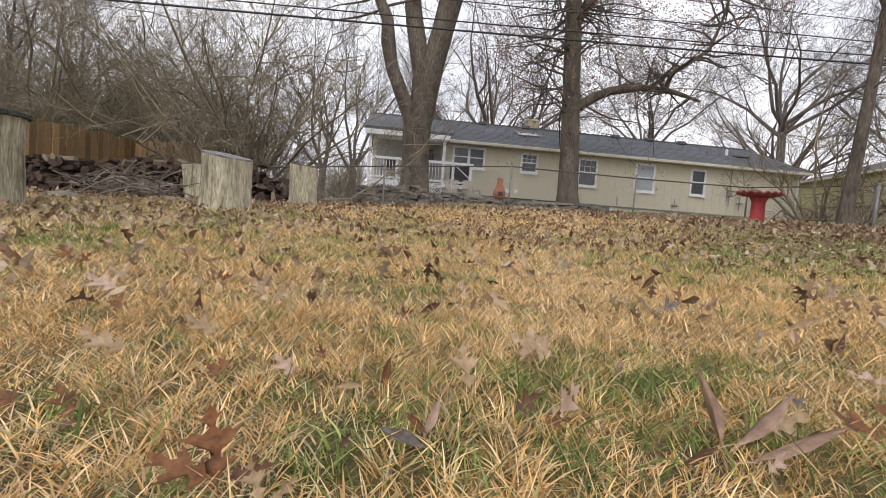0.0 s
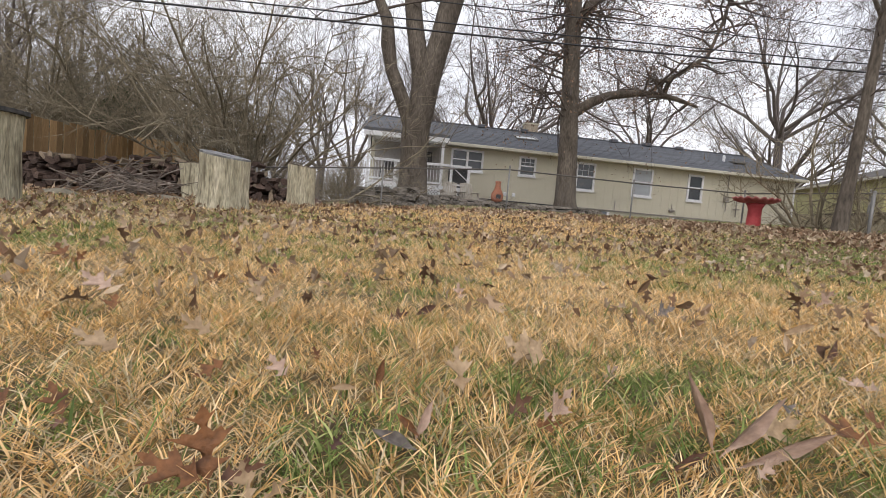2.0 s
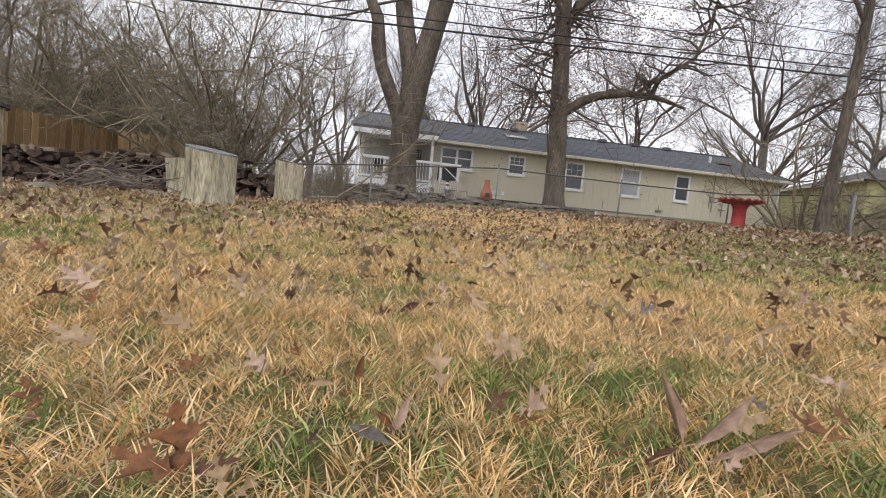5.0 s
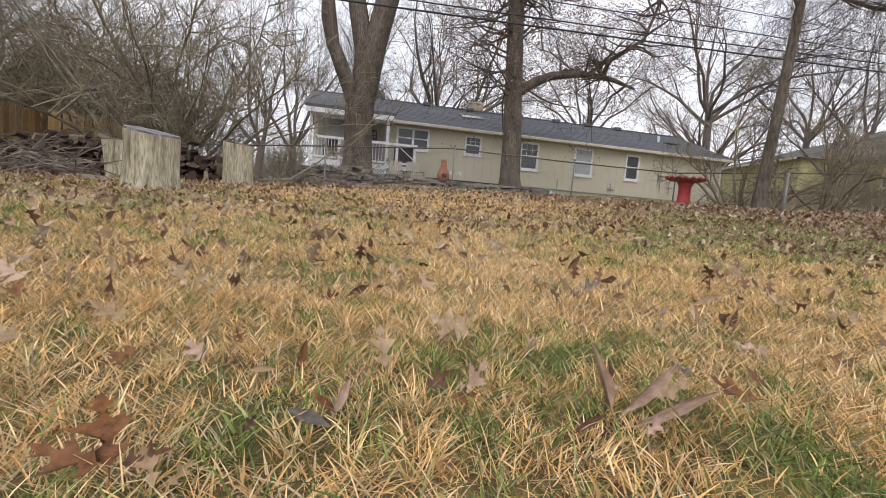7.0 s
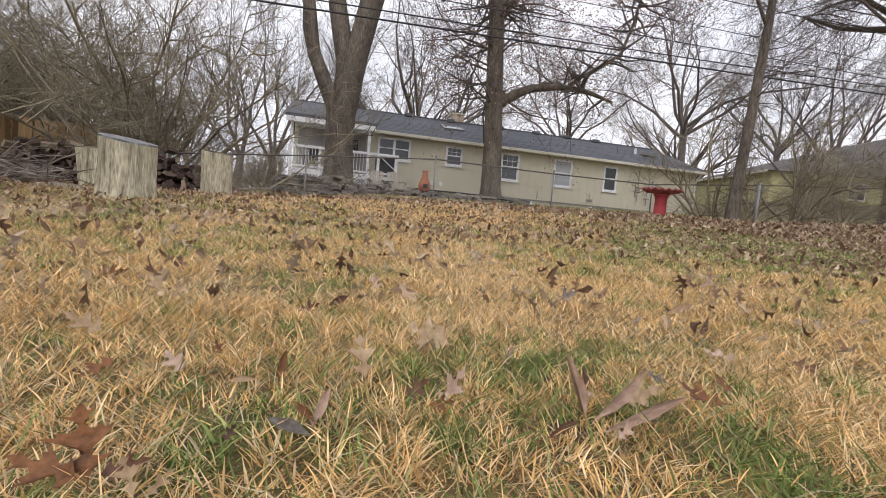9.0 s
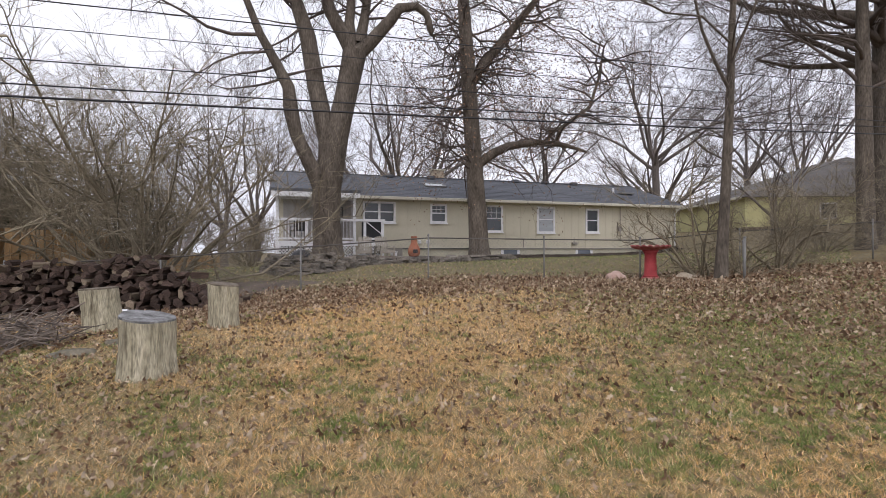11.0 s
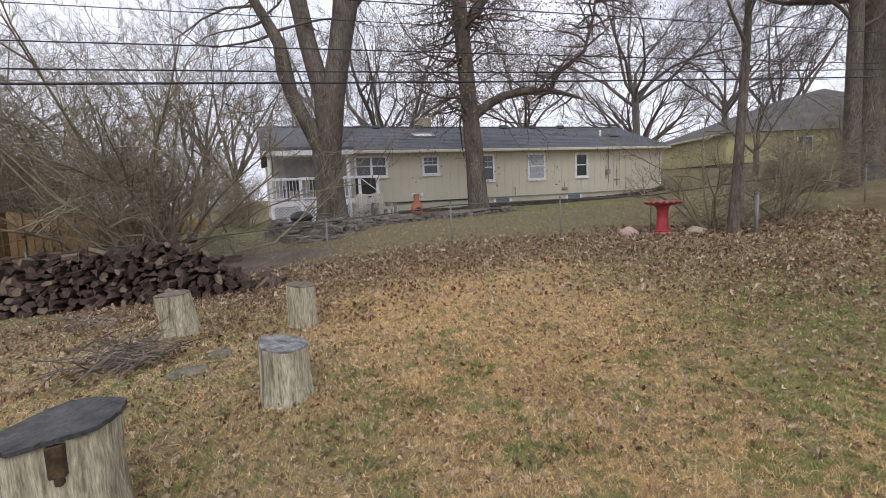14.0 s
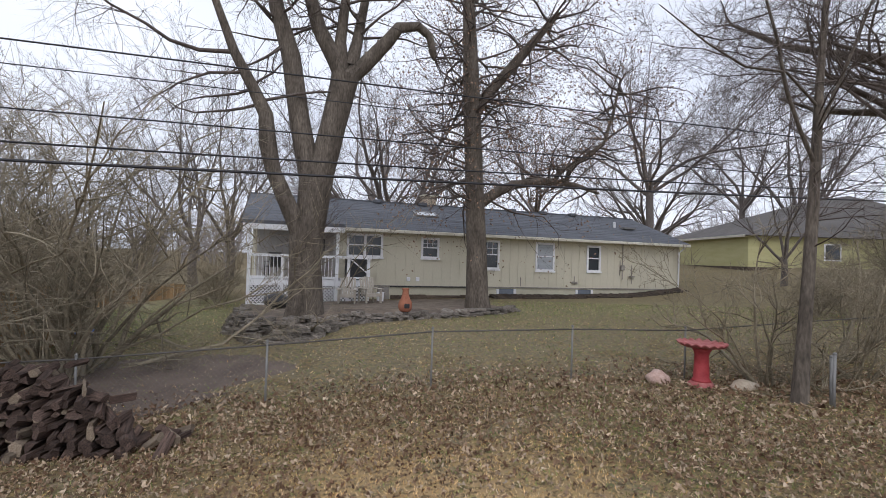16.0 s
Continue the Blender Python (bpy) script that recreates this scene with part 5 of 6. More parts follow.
shrubs(((BIG, -3.3, 12.4, 0, 1.05, "large tangled bare shrub with arching brown stems"),
        (STOUT, -2.9, 12.7, 0, 0.85, "stout-stemmed bare shrub leaning over the wood pile"),
        (BIG, -6.4, 15.4, 130, 1.12, "large tangled bare shrub with arching brown stems"),
        (BIG, -9.0, 15.0, 250, 1.2, "large tangled bare shrub with arching brown stems"),
        (MID, -8.6, 16.0, 190, 1.1, "bare brown shrub behind the wood pile"),
        (MID, -11.5, 14.6, 20, 1.1, "bare brown shrub behind the wood pile"),
        (SAPLING, 7.9, 8.2, 0, 1.0, "vase-shaped clump of bare saplings at the wire fence"),
        (SMALL, 8.4, 8.0, 120, 0.85, "small bare multi-stemmed shrub at the wire fence"),
        (SMALL, 8.2, 7.5, 200, 0.6, "low bare sprouts round the thin tree"),
        (SAPLING, 10.4, 8.6, 150, 0.9, "bare twiggy saplings at the wire fence"),
        (SAPLING, 9.3, 7.6, 70, 0.8, "bare twiggy saplings at the wire fence")))
shrubs(((MID, 16.3, 13.0, 40, 0.62, "bare twiggy shrub past the wire fence"),
        (MID, 15.9, 11.5, 130, 0.55, "bare twiggy shrub past the wire fence"),
        (MID, 21.8, 13.2, 250, 0.85, "bare twiggy shrub on the rise"),
        (MID, 23.5, 14.5, 60, 0.8, "bare twiggy shrub past the wire fence"),
        (MID, 12.5, 6.4, 40, 0.7, "bare twiggy shrub at the wire fence"),
        (MID, -2.2, 24.5, 100, 0.75, "round bare shrub beside the house"),
        (SMALL, -1.6, 21.2, 10, 0.9, "thin bare shrub beside the porch")))


def thin_tree():
    rng = np.random.default_rng(17)
    tr, cr = Wood(), Wood()
    bole = [V(0, 0, -0.3), V(0, 0, 0.05), V(0.05, 0, 0.8), V(0.13, 0, 1.8), V(0.2, 0, 2.8), V(0.24, 0, 3.5), V(0.3, 0, 4.8), V(0.42, 0, 6.2), V(0.5, 0, 9)]
    tr.tube(bole, [0.16, 0.12, 0.095, 0.085, 0.08, 0.072, 0.056, 0.04, 0.015], 10)
    fl = [V(0.24, 0, 3.45), V(-0.1, 0, 3.95), V(-0.4, 0, 4.5), V(-0.6, 0, 5.2), V(-0.95, 0, 6.0), V(-1.3, 0.1, 6.9)]
    tr.tube(fl, [0.034, 0.03, 0.026, 0.022, 0.016, 0.008], 6)
    fr = [V(0.27, 0, 4.0), V(0.5, -0.1, 4.6), V(0.8, -0.2, 5.4), V(1.2, -0.3, 6.5)]
    tr.tube(fr, [0.032, 0.027, 0.02, 0.01], 6)
    reach = [V(0.33, 0, 4.3), V(-0.4, 0, 4.75), V(-1.2, 0, 4.7), V(-2.0, -0.1, 4.85), V(-2.8, -0.1, 5.2)]
    tr.tube(reach, [0.022, 0.02, 0.017, 0.013, 0.007], 5)
    for src, n, ln in ((fl[1:], 12, 1.5), (fr[1:], 10, 1.5), (bole[5:], 34, 1.7), (reach[1:], 9, 1.0), (bole[3:6], 10, 1.1)):
        for k in range(n):
            i = rng.integers(0, len(src) - 1)
            w = rng.random()
            q = src[i] * (1 - w) + src[i + 1] * w
            grow(cr, rng, q, rng.normal(0, 1, 3) * (1, 0.8, 0.4) + (0, 0, 0.35), ln * rng.uniform(0.6, 1.3), 0.013, 2, 0.1, 0.35, (3, 5), 0.01)
    add_tree("tree", "slim straight bare tree beside the bird bath", (7.37, 7.27, ground_z(7.37, 7.27)), tr.mesh("trunk", M_BARK), cr.mesh("crown", M_BARK_DARK))


thin_tree()


def big_right(at, radius, seed, lean, label, limbs=()):
    rng = np.random.default_rng(seed)
    tr, cr = Wood(), Wood()
    bole = [V(0, 0, -0.4), V(0, 0, 0.05), V(0.02, 0, 0.8), V(lean * 0.3, 0, 3.0), V(lean * 0.6, 0, 5.5), V(lean, 0, 8.5), V(lean * 1.2, 0, 13)]
    tr.tube(bole, [radius * 1.6, radius * 1.25, radius * 1.04, radius, radius * 0.88, radius * 0.62, radius * 0.2], 12)
    # great limbs: height on the trunk, reach to the side, rise, thickness
    for z, reach, rise, thick in limbs:
        arm = [V(lean * 0.6 - 0.57 * f * reach, 0.82 * f * reach, z + rise * f ** 1.3 + 0.12 * math.sin(7 * f)) for f in (0, 0.2, 0.45, 0.7, 1.0)]
        tr.tube(arm, [thick, thick * 0.85, thick * 0.65, thick * 0.45, thick * 0.2], 8)
        for q in arm[1:] * 2:
            grow(cr, rng, q, rng.normal(0, 1, 3) * (1, 1, 0.5) + (0, 0, 0.2), rng.uniform(1.0, 2.0), thick * 0.2, 2, 0.05, 0.45, (3, 5), 0.014, 0.2, (0.4, 0.95), (0.45, 0.7))
    for k in range(9):
        i = rng.integers(3, 6)
        w = rng.random()
        q = bole[i] * (1 - w) + bole[min(i + 1, 6)] * w
        a = rng.uniform(0, 6.283)
        grow(cr, rng, q, V(math.cos(a), math.sin(a), rng.uniform(0.1, 0.7)), rng.uniform(2.8, 5.2), radius * 0.3, 4, 0.05, 0.4, (3, 5), 0.014, 0.2, (0.4, 0.95), (0.45, 0.7))
    add_tree("tree", label, at, tr.mesh("trunk", M_BARK), cr.mesh("crown", M_BARK_DARK))


big_right((17.2, 11.1, ground_z(17.2, 11.1)), 0.23, 51, -0.1, "thick-trunked bare tree with wide crooked limbs")
big_right((19.3, 11.7, ground_z(19.3, 11.7)), 0.47, 56, -0.1, "massive bare tree with heavy limbs past the fence", ((6.0, 3.8, 1.1, 0.17), (7.6, 5.4, 2.6, 0.23), (5.2, -2.9, 1.4, 0.16)))

VARIANTS = [spreading_tree(61, 15, 0.42, 5, 10, fork=0.16, up=0.2, wander=0.3, spread=(0.35, 0.8)), spreading_tree(67, 13, 0.3, 5, 5, fork=0.25, spread=(0.3, 0.6)),
            spreading_tree(71, 14, 0.25, 5, 9, fork=0.42, up=0.14, wander=0.3, spread=(0.35, 0.85))]
def far_trees(rows):
    for v, x, y, turn, sc in rows:
        add_tree("tree", "bare spreading winter tree in the distance", (x, y, ground_z(x, y) - 0.1), *VARIANTS[v], None, "distant bare trees", turn, sc)


far_trees(((0, 8.9, 39.5, 10, 1.2), (2, 32.3, 38.0, 80, 1.35), (1, 22.5, 18.5, 60, 0.45), (1, 27.5, 16.0, 160, 0.6), (2, 21.5, 40.0, 20, 1.0), (2, 37.5, 33.0, 200, 1.0), (1, -2.9, 41.0, 140, 1.0), (1, -4.8, 38.0, 20, 0.95), (2, -9.5, 44.0, 200, 0.62), (1, -14.0, 34.0, 310, 0.5), (0, -24.0, 36.0, 55, 0.9), (1, 3.0, 52.0, 15, 1.0)))
far_trees(((0, 17.0, 58.0, 190, 1.0), (0, 38.0, 44.0, 30, 1.0), (1, 40.0, 30.0, 90, 1.1), (0, 34.0, 10.0, 300, 1.0), (2, -13.5, 19.0, 30, 0.6), (0, -19.0, 25.0, 60, 0.7), (2, -11.8, 21.5, 150, 0.62)))



def far_woods():
    """A band of bare trees far behind, too many to count."""
    rng = np.random.default_rng(91)
    w = Wood()
    for k in range(210):
        a = rng.uniform(-1.25, 1.25)
        d = rng.uniform(75, 170)
        x, y = 4 + d * math.sin(a), 5 + d * math.cos(a)
        h = rng.uniform(7, 13)
        q = V(x, y, ground_z(x, y) - 0.5)
        w.tube([q, q + V(0, 0, h * 0.4)], [0.3, 0.22], 4)
        for j in range(9):
            grow(w, rng, q + V(0, 0, h * rng.uniform(0.1, 0.45)), V(rng.normal(0, 0.5), rng.normal(0, 0.5), 1), h * rng.uniform(0.3, 0.6), 0.13, 1, 0.2, 0.3, (5, 6), 0.2, 0.4, (0.4, 0.9), (0.45, 0.7))
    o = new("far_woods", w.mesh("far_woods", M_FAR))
    tagged(o, "grey-brown band of bare woods in the distance", "woods", kind="stuff")


# pale grey carries the haze of distance in the twig colour
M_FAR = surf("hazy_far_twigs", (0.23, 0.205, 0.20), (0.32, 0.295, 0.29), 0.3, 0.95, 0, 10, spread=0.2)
far_woods()


def evergreen(at, height, width, seed):
    rng = np.random.default_rng(seed)
    t = thing("evergreen", "dark green bushy cedar behind the fence", "evergreen", at)
    w = Wood()
    w.tube([V(0, 0, -0.2), V(0, 0, height * 0.9)], [0.1, 0.02], 6)
    o = new("trunk", w.mesh("trunk", M_BARK))
    o.parent = t
    pl = []
    for k in range(7000):
        z = rng.random() ** 1.2
        r = width * (1 - z * 0.85) * math.sqrt(rng.random()) * (0.75 + 0.25 * math.sin(z * 40))
        a = rng.uniform(0, 6.283)
        pl.append(V(r * math.cos(a), r * math.sin(a), z * height))
    f = new("foliage", leaf_quads("foliage", pl, M_GREEN, 0.16, rng))
    f.parent = t


M_GREEN = surf("cedar_green", (0.035, 0.055, 0.022), (0.075, 0.10, 0.04), 2, 0.8, 0, 20, rand="island", spread=0.3)
evergreen((-7.6, 15.5, ground_z(-7.6, 15.5)), 2.9, 1.5, 4)
evergreen((-12.5, 16.0, ground_z(-12.5, 16.0)), 3.4, 1.9, 6)
evergreen((-10.2, 18.0, ground_z(-10.2, 18.0)), 3.4, 1.9, 7)


# ---- second house on the hill ----
def hill_house(L, R, depth, z0, z1, peak, wall, label, windows, side_windows=()):
    """A plain house: L and R are the ends of the wall that faces the yard."""
    h = thing("house", label, "house")
    L, R = Vector((*L, 0)), Vector((*R, 0))
    u = (R - L).normalized()
    n = Vector((-u.y, u.x, 0))
    length = (R - L).length
    m = Matrix(((u.x, n.x, 0, L.x), (u.y, n.y, 0, L.y), (0, 0, 1, 0), (0, 0, 0, 1)))
    part("wall", boxes((0, length, 0, depth, z0, z1), m=m), wall, h)
    # raised dark band, added in place of the slope that hides the wall
    part("foundation", boxes((-0.06, length + 0.06, -0.06, depth + 0.06, z0 - 0.9, z0 + 0.6), m=m), M_FOOTING, h, "dark band at the wall foot in place of the brown slope")
    rf = bmesh.new()
    e, k = 0.45, min(3.5, length * 0.3)
    v = [rf.verts.new(m @ Vector(p)) for p in ((-e, -e, z1), (length + e, -e, z1), (length + e, depth + e, z1), (-e, depth + e, z1), (k, depth / 2, peak), (length - k, depth / 2, peak))]
    for f in ((0, 1, 5, 4), (1, 2, 5), (2, 3, 4, 5), (3, 0, 4), (3, 2, 1, 0)):
        rf.faces.new([v[i] for i in f])
    part("roof", rf, M_ROOF_FAR, h, "grey shingle hip roof")
    part("fascia", boxes((-e, length + e, -e - 0.03, -e - 0.004, z1 - 0.1, z1 + 0.03), m=m), M_TRIM, h)
    for x in windows:
        w = part("window", boxes((x, x + 0.9, -0.03, -0.004, z1 - 1.7, z1 - 0.6), m=m), M_WHITE, h)
        part("pane", boxes((x + 0.08, x + 0.82, -0.045, -0.031, z1 - 1.62, z1 - 0.68), m=m), M_GLASS, w)
    for y in side_windows:
        w = part("window", boxes((length + 0.004, length + 0.03, y, y + 1.0, z1 - 1.35, z1 - 0.35), m=m), M_WHITE, h)
        part("pane", boxes((length + 0.031, length + 0.045, y + 0.08, y + 0.92, z1 - 1.27, z1 - 0.43), m=m), M_GLASS, w)


M_ROOF_FAR = surf("far_grey_shingle", (0.10, 0.092, 0.086), (0.15, 0.14, 0.132), 1.0, 0.95, 0.4, 20, stretch=(0.5, 2, 2), spread=0.2)
hill_house((30.0, 33.8), (26.3, 23.4), 17.0, 1.75, 4.18, 7.2, M_YELLOW, "pale yellow house on the rise under a grey hip roof", (), (4.4, 9.5))


# ---- grass ----
def blade_material(name, ramp_rows, rough=0.7, swing=0.45):
    """Blade colours by a random pick for each blade, shifted by broad patches; light passes partly through."""
    m = bpy.data.materials.new(name)
    m.use_nodes = True
    n, l = m.node_tree.nodes, m.node_tree.links
    bs = n["Principled BSDF"]
    bs.inputs["Roughness"].default_value = rough
    bs.inputs["Specular IOR Level"].default_value = 0.12
    geo = n.new("ShaderNodeNewGeometry")
    patch = n.new("ShaderNodeTexNoise")
    patch.inputs["Scale"].default_value, patch.inputs["Detail"].default_value = 2.6, 5.0
    l.new(geo.outputs["Position"], patch.inputs["Vector"])
    mix = n.new("ShaderNodeMath")
    mix.operation = "MULTIPLY_ADD"
    mix.inputs[1].default_value, mix.inputs[2].default_value = 0.6, -0.07
    half = n.new("ShaderNodeMath")
    half.operation = "MULTIPLY_ADD"
    half.inputs[1].default_value = 0.54
    l.new(patch.outputs["Fac"], half.inputs[0])
    l.new(geo.outputs["Random Per Island"], mix.inputs[0])
    l.new(mix.outputs["Value"], half.inputs[2])
    ramp = n.new("ShaderNodeValToRGB")
    el = ramp.color_ramp.elements
    while len(el) < len(ramp_rows):
        el.new(0.5)
    for e, (pos, c) in zip(el, ramp_rows):
        e.position, e.color = pos, rgb(c)
    l.new(half.outputs["Value"], ramp.inputs["Fac"])
    # a second pick for each blade sets how pale it is
    spin, part_of, tone, hsv = n.new("ShaderNodeMath"), n.new("ShaderNodeMath"), n.new("ShaderNodeMapRange"), n.new("ShaderNodeHueSaturation")
    spin.operation, part_of.operation = "MULTIPLY", "FRACT"
    spin.inputs[1].default_value = 57.31
    tone.inputs["To Min"].default_value, tone.inputs["To Max"].default_value = 1 - swing, 1 + swing * 0.5
    tuft = n.new("ShaderNodeTexNoise")
    tuft.inputs["Scale"].default_value, tuft.inputs["Detail"].default_value = 22.0, 3.0
    shade, both = n.new("ShaderNodeMapRange"), n.new("ShaderNodeMath")
    shade.inputs["From Min"].default_value, shade.inputs["From Max"].default_value = 0.3, 0.7
    shade.inputs["To Min"].default_value, shade.inputs["To Max"].default_value = 0.78, 1.25
    both.operation = "MULTIPLY"
    l.new(geo.outputs["Position"], tuft.inputs["Vector"])
    l.new(tuft.outputs["Fac"], shade.inputs["Value"])
    l.new(tone.outputs["Result"], both.inputs[0])
    l.new(shade.outputs["Result"], both.inputs[1])
    l.new(geo.outputs["Random Per Island"], spin.inputs[0])
    l.new(spin.outputs["Value"], part_of.inputs[0])
    l.new(part_of.outputs["Value"], tone.inputs["Value"])
    l.new(ramp.outputs["Color"], hsv.inputs["Color"])
    l.new(both.outputs["Value"], hsv.inputs["Value"])
    l.new(hsv.outputs["Color"], bs.inputs["Base Color"])
    tr = n.new("ShaderNodeBsdfTranslucent")
    l.new(hsv.outputs["Color"], tr.inputs["Color"])
    ms = n.new("ShaderNodeMixShader")
    ms.inputs["Fac"].default_value = 0.18
    l.new(bs.outputs["BSDF"], ms.inputs[1])
    l.new(tr.outputs["BSDF"], ms.inputs[2])
    l.new(ms.outputs["Shader"], n["Material Output"].inputs["Surface"])
    return m


M_STRAW = blade_material("dry_straw_grass", [(0.05, (0.34, 0.19, 0.07)), (0.25, (0.60, 0.36, 0.13)), (0.45, (0.80, 0.53, 0.235)), (0.7, (0.88, 0.65, 0.375)), (0.95, (0.80, 0.61, 0.42))])
M_BLADE = blade_material("green_grass", [(0.05, (0.07, 0.11, 0.03)), (0.4, (0.16, 0.22, 0.06)), (0.7, (0.31, 0.36, 0.12)), (0.95, (0.55, 0.52, 0.25))])
M_THATCH = blade_material("grey_tan_grass", [(0.05, (0.16, 0.14, 0.06)), (0.35, (0.33, 0.275, 0.16)), (0.6, (0.54, 0.45, 0.285)), (0.8, (0.67, 0.56, 0.38)), (0.95, (0.28, 0.29, 0.11))])


def vnoise(x, y, s, seed):
    """Smooth value noise on arrays."""
    rng = np.random.default_rng(seed)
    g = rng.random((128, 128))
    u, v = x * s + 37.3, y * s + 51.7
    i, j = np.floor(u).astype(int), np.floor(v).astype(int)
    f, h = u - i, v - j
    f, h = f * f * (3 - 2 * f), h * h * (3 - 2 * h)
    a = g[i % 128, j % 128] * (1 - f) + g[(i + 1) % 128, j % 128] * f
    b = g[i % 128, (j + 1) % 128] * (1 - f) + g[(i + 1) % 128, (j + 1) % 128] * f
    return a * (1 - h) + b * h


def step(a, b, v):
    t = np.clip((v - a) / (b - a), 0, 1)
    return t * t * (3 - 2 * t)


# ground heights on a lattice, for many points at once
LX, LY = np.arange(-14, 24.01, 0.2), np.arange(-3, 24.01, 0.2)
LZ = np.array([[ground_z(x, y) for y in LY] for x in LX])


def gz(x, y):
    u, v = np.clip((x + 14) / 0.2, 0, len(LX) - 1.001), np.clip((y + 3) / 0.2, 0, len(LY) - 1.001)
    i, j = u.astype(int), v.astype(int)
    f, h = u - i, v - j
    return LZ[i, j] * (1 - f) * (1 - h) + LZ[i + 1, j] * f * (1 - h) + LZ[i, j + 1] * (1 - f) * h + LZ[i + 1, j + 1] * f * h


def litter_share(x, y):
    """How much of the ground is under fallen leaves: little on the bare patch, much towards the fence and the bird bath."""
    far = step(5.5, 8.6, y) * (1 - step(9.3, 10.6, y + 0.06 * x))
    right = step(2.2, 5.0, x) * step(1.0, 4.0, y) * (1 - step(9.0, 10.0, y))
    return np.clip(0.31 + 0.69 * np.maximum(np.maximum(far, 0.62 * right), 0.25 * step(-0.3, -1.3, x) * step(2.5, 4.0, y)) + 0.3 * (vnoise(x, y, 0.9, 5) - 0.5) + 0.5 * np.clip(vnoise(x, y, 3.5, 25) - 0.55, 0, 1), 0.03, 1) * (1 - step(10.0, 11.2, y))


def green_share(x, y):
    bare = np.exp(-(((x - 1.3) / 2.1) ** 4 + ((y - 5.0) / 2.2) ** 4))
    tuft = np.clip(vnoise(x, y, 2.3, 9) * 0.3 + vnoise(x, y, 6.0, 4) * 0.35 + vnoise(x, y, 12.0, 14) * 0.35 - 0.5, 0, 1)
    g = 0.06 + 3.4 * tuft
    near = (1 - step(0.5, 0.8, np.hypot(x - 0.15, y - 0.2)))
    g += 0.12 * step(9.8, 11, y) + 0.30 * near * (0.55 + 0.9 * vnoise(x, y, 5.0, 21)) + 0.36 * step(1.5, 3.5, x + 0.2 * (4 - y)) * step(0.8, 2.5, y) + 0.12 * step(9.5, 11, y) + 0.08 * step(-0.2, -1.2, x) * step(2.5, 4.0, y)
    g += (0.9 * np.clip(vnoise(x, y, 1.4, 31) - 0.4, 0, 1) + 1.5 * np.clip(vnoise(x, y, 4.5, 51) - 0.55, 0, 1)) * step(1.2, 2.0, y) * (1 - 0.75 * step(3.2, 4.4, y)) * (1 - 0.55 * step(0.0, -1.0, x))
    return np.clip(g - 0.25 * bare, 0.03, 0.95)


def scatter(rng, n, r0, r1, a0, a1):
    """Points in a ring sector about the start; a: degrees to the right of ahead."""
    r = np.sqrt(rng.uniform(r0 * r0, r1 * r1, n))
    a = np.radians(rng.uniform(a0, a1, n))
    return 0.15 + r * np.sin(a), 0.1 + r * np.cos(a)


class Turf:
    def __init__(self):
        self.v, self.f, self.n = [], [], 0

    def add(self, x, y, length, width, lean, rng, curl=0.3, lift=0.0, heading=None, bent=True):
        n = len(x)
        if not n:
            return
        z = gz(x, y) - 0.004 + lift * rng.random(n) ** 1.5
        a = rng.uniform(0, 2 * np.pi, n) if heading is None else heading + rng.normal(0, 1.8, n)
        t = rng.uniform(0, 2 * np.pi, n)
        L = length * rng.uniform(0.55, 1.25, n)
        w = width * rng.uniform(0.6, 1.3, n) * 0.5
        ln = np.clip(np.abs(rng.normal(lean, 0.32, n)), 0.02, 1.45)
        dx, dy = np.cos(a), np.sin(a)
        sx, sy = np.cos(t) * w, np.sin(t) * w
        rows = []
        cuts = ((0.0, 1.0), (0.5, 0.9), (1.0, 0.12)) if bent else ((0.0, 1.0), (1.0, 0.3))
        for f, k in cuts:
            ang = ln * (0.6 + f * curl)
            ang = np.minimum(ang, 1.75)
            px, py, pz = x + dx * np.sin(ang) * L * f, y + dy * np.sin(ang) * L * f, np.maximum(z + np.cos(ang) * L * f, z + 0.006 * f)
            rows.append((px - sx * k, py - sy * k, pz))
            rows.append((px + sx * k, py + sy * k, pz))
        v = np.stack([np.stack(r, 1) for r in rows], 1).reshape(-1, 3)
        k = np.arange(n)[:, None] * (2 * len(cuts)) + self.n
        self.f.append(np.stack([k + np.array((0, 1, 3, 2)) + 2 * i for i in range(len(cuts) - 1)], 1).reshape(-1, 4))
        self.v.append(v)
        self.n += len(v)

    def done(self, name, material, label):
        me = quad_mesh(name, np.concatenate(self.v), np.concatenate(self.f), material, True)
        return tagged(new(name, me), label, "grass", kind="stuff")


def clear_of_things(x, y):
    ok = np.ones(len(x), bool)
    for cx, cy, r in ((-0.70, 5.40, 0.14), (-1.85, 5.93, 0.17), (-0.93, 3.72, 0.15), (-1.86, 2.88, 0.2), (6.95, 8.6, 0.19), (7.37, 7.27, 0.17)):
        ok &= np.hypot(x - cx, y - cy) > r
    back = 0.9 * np.clip((-1.5 - x) / 3.2, 0, 1)
    ok &= ~((x < -1.3) & (x > -9) & (y > 8.42 + back) & (y < 9.0 + back))
    ok &= ~((x > -0.8) & (x < 7.6) & (y > 13.9) & (y > 14.0 + 0.36 * np.maximum(x - 0.5, 0)))
    ok &= y < 21.9
    return ok


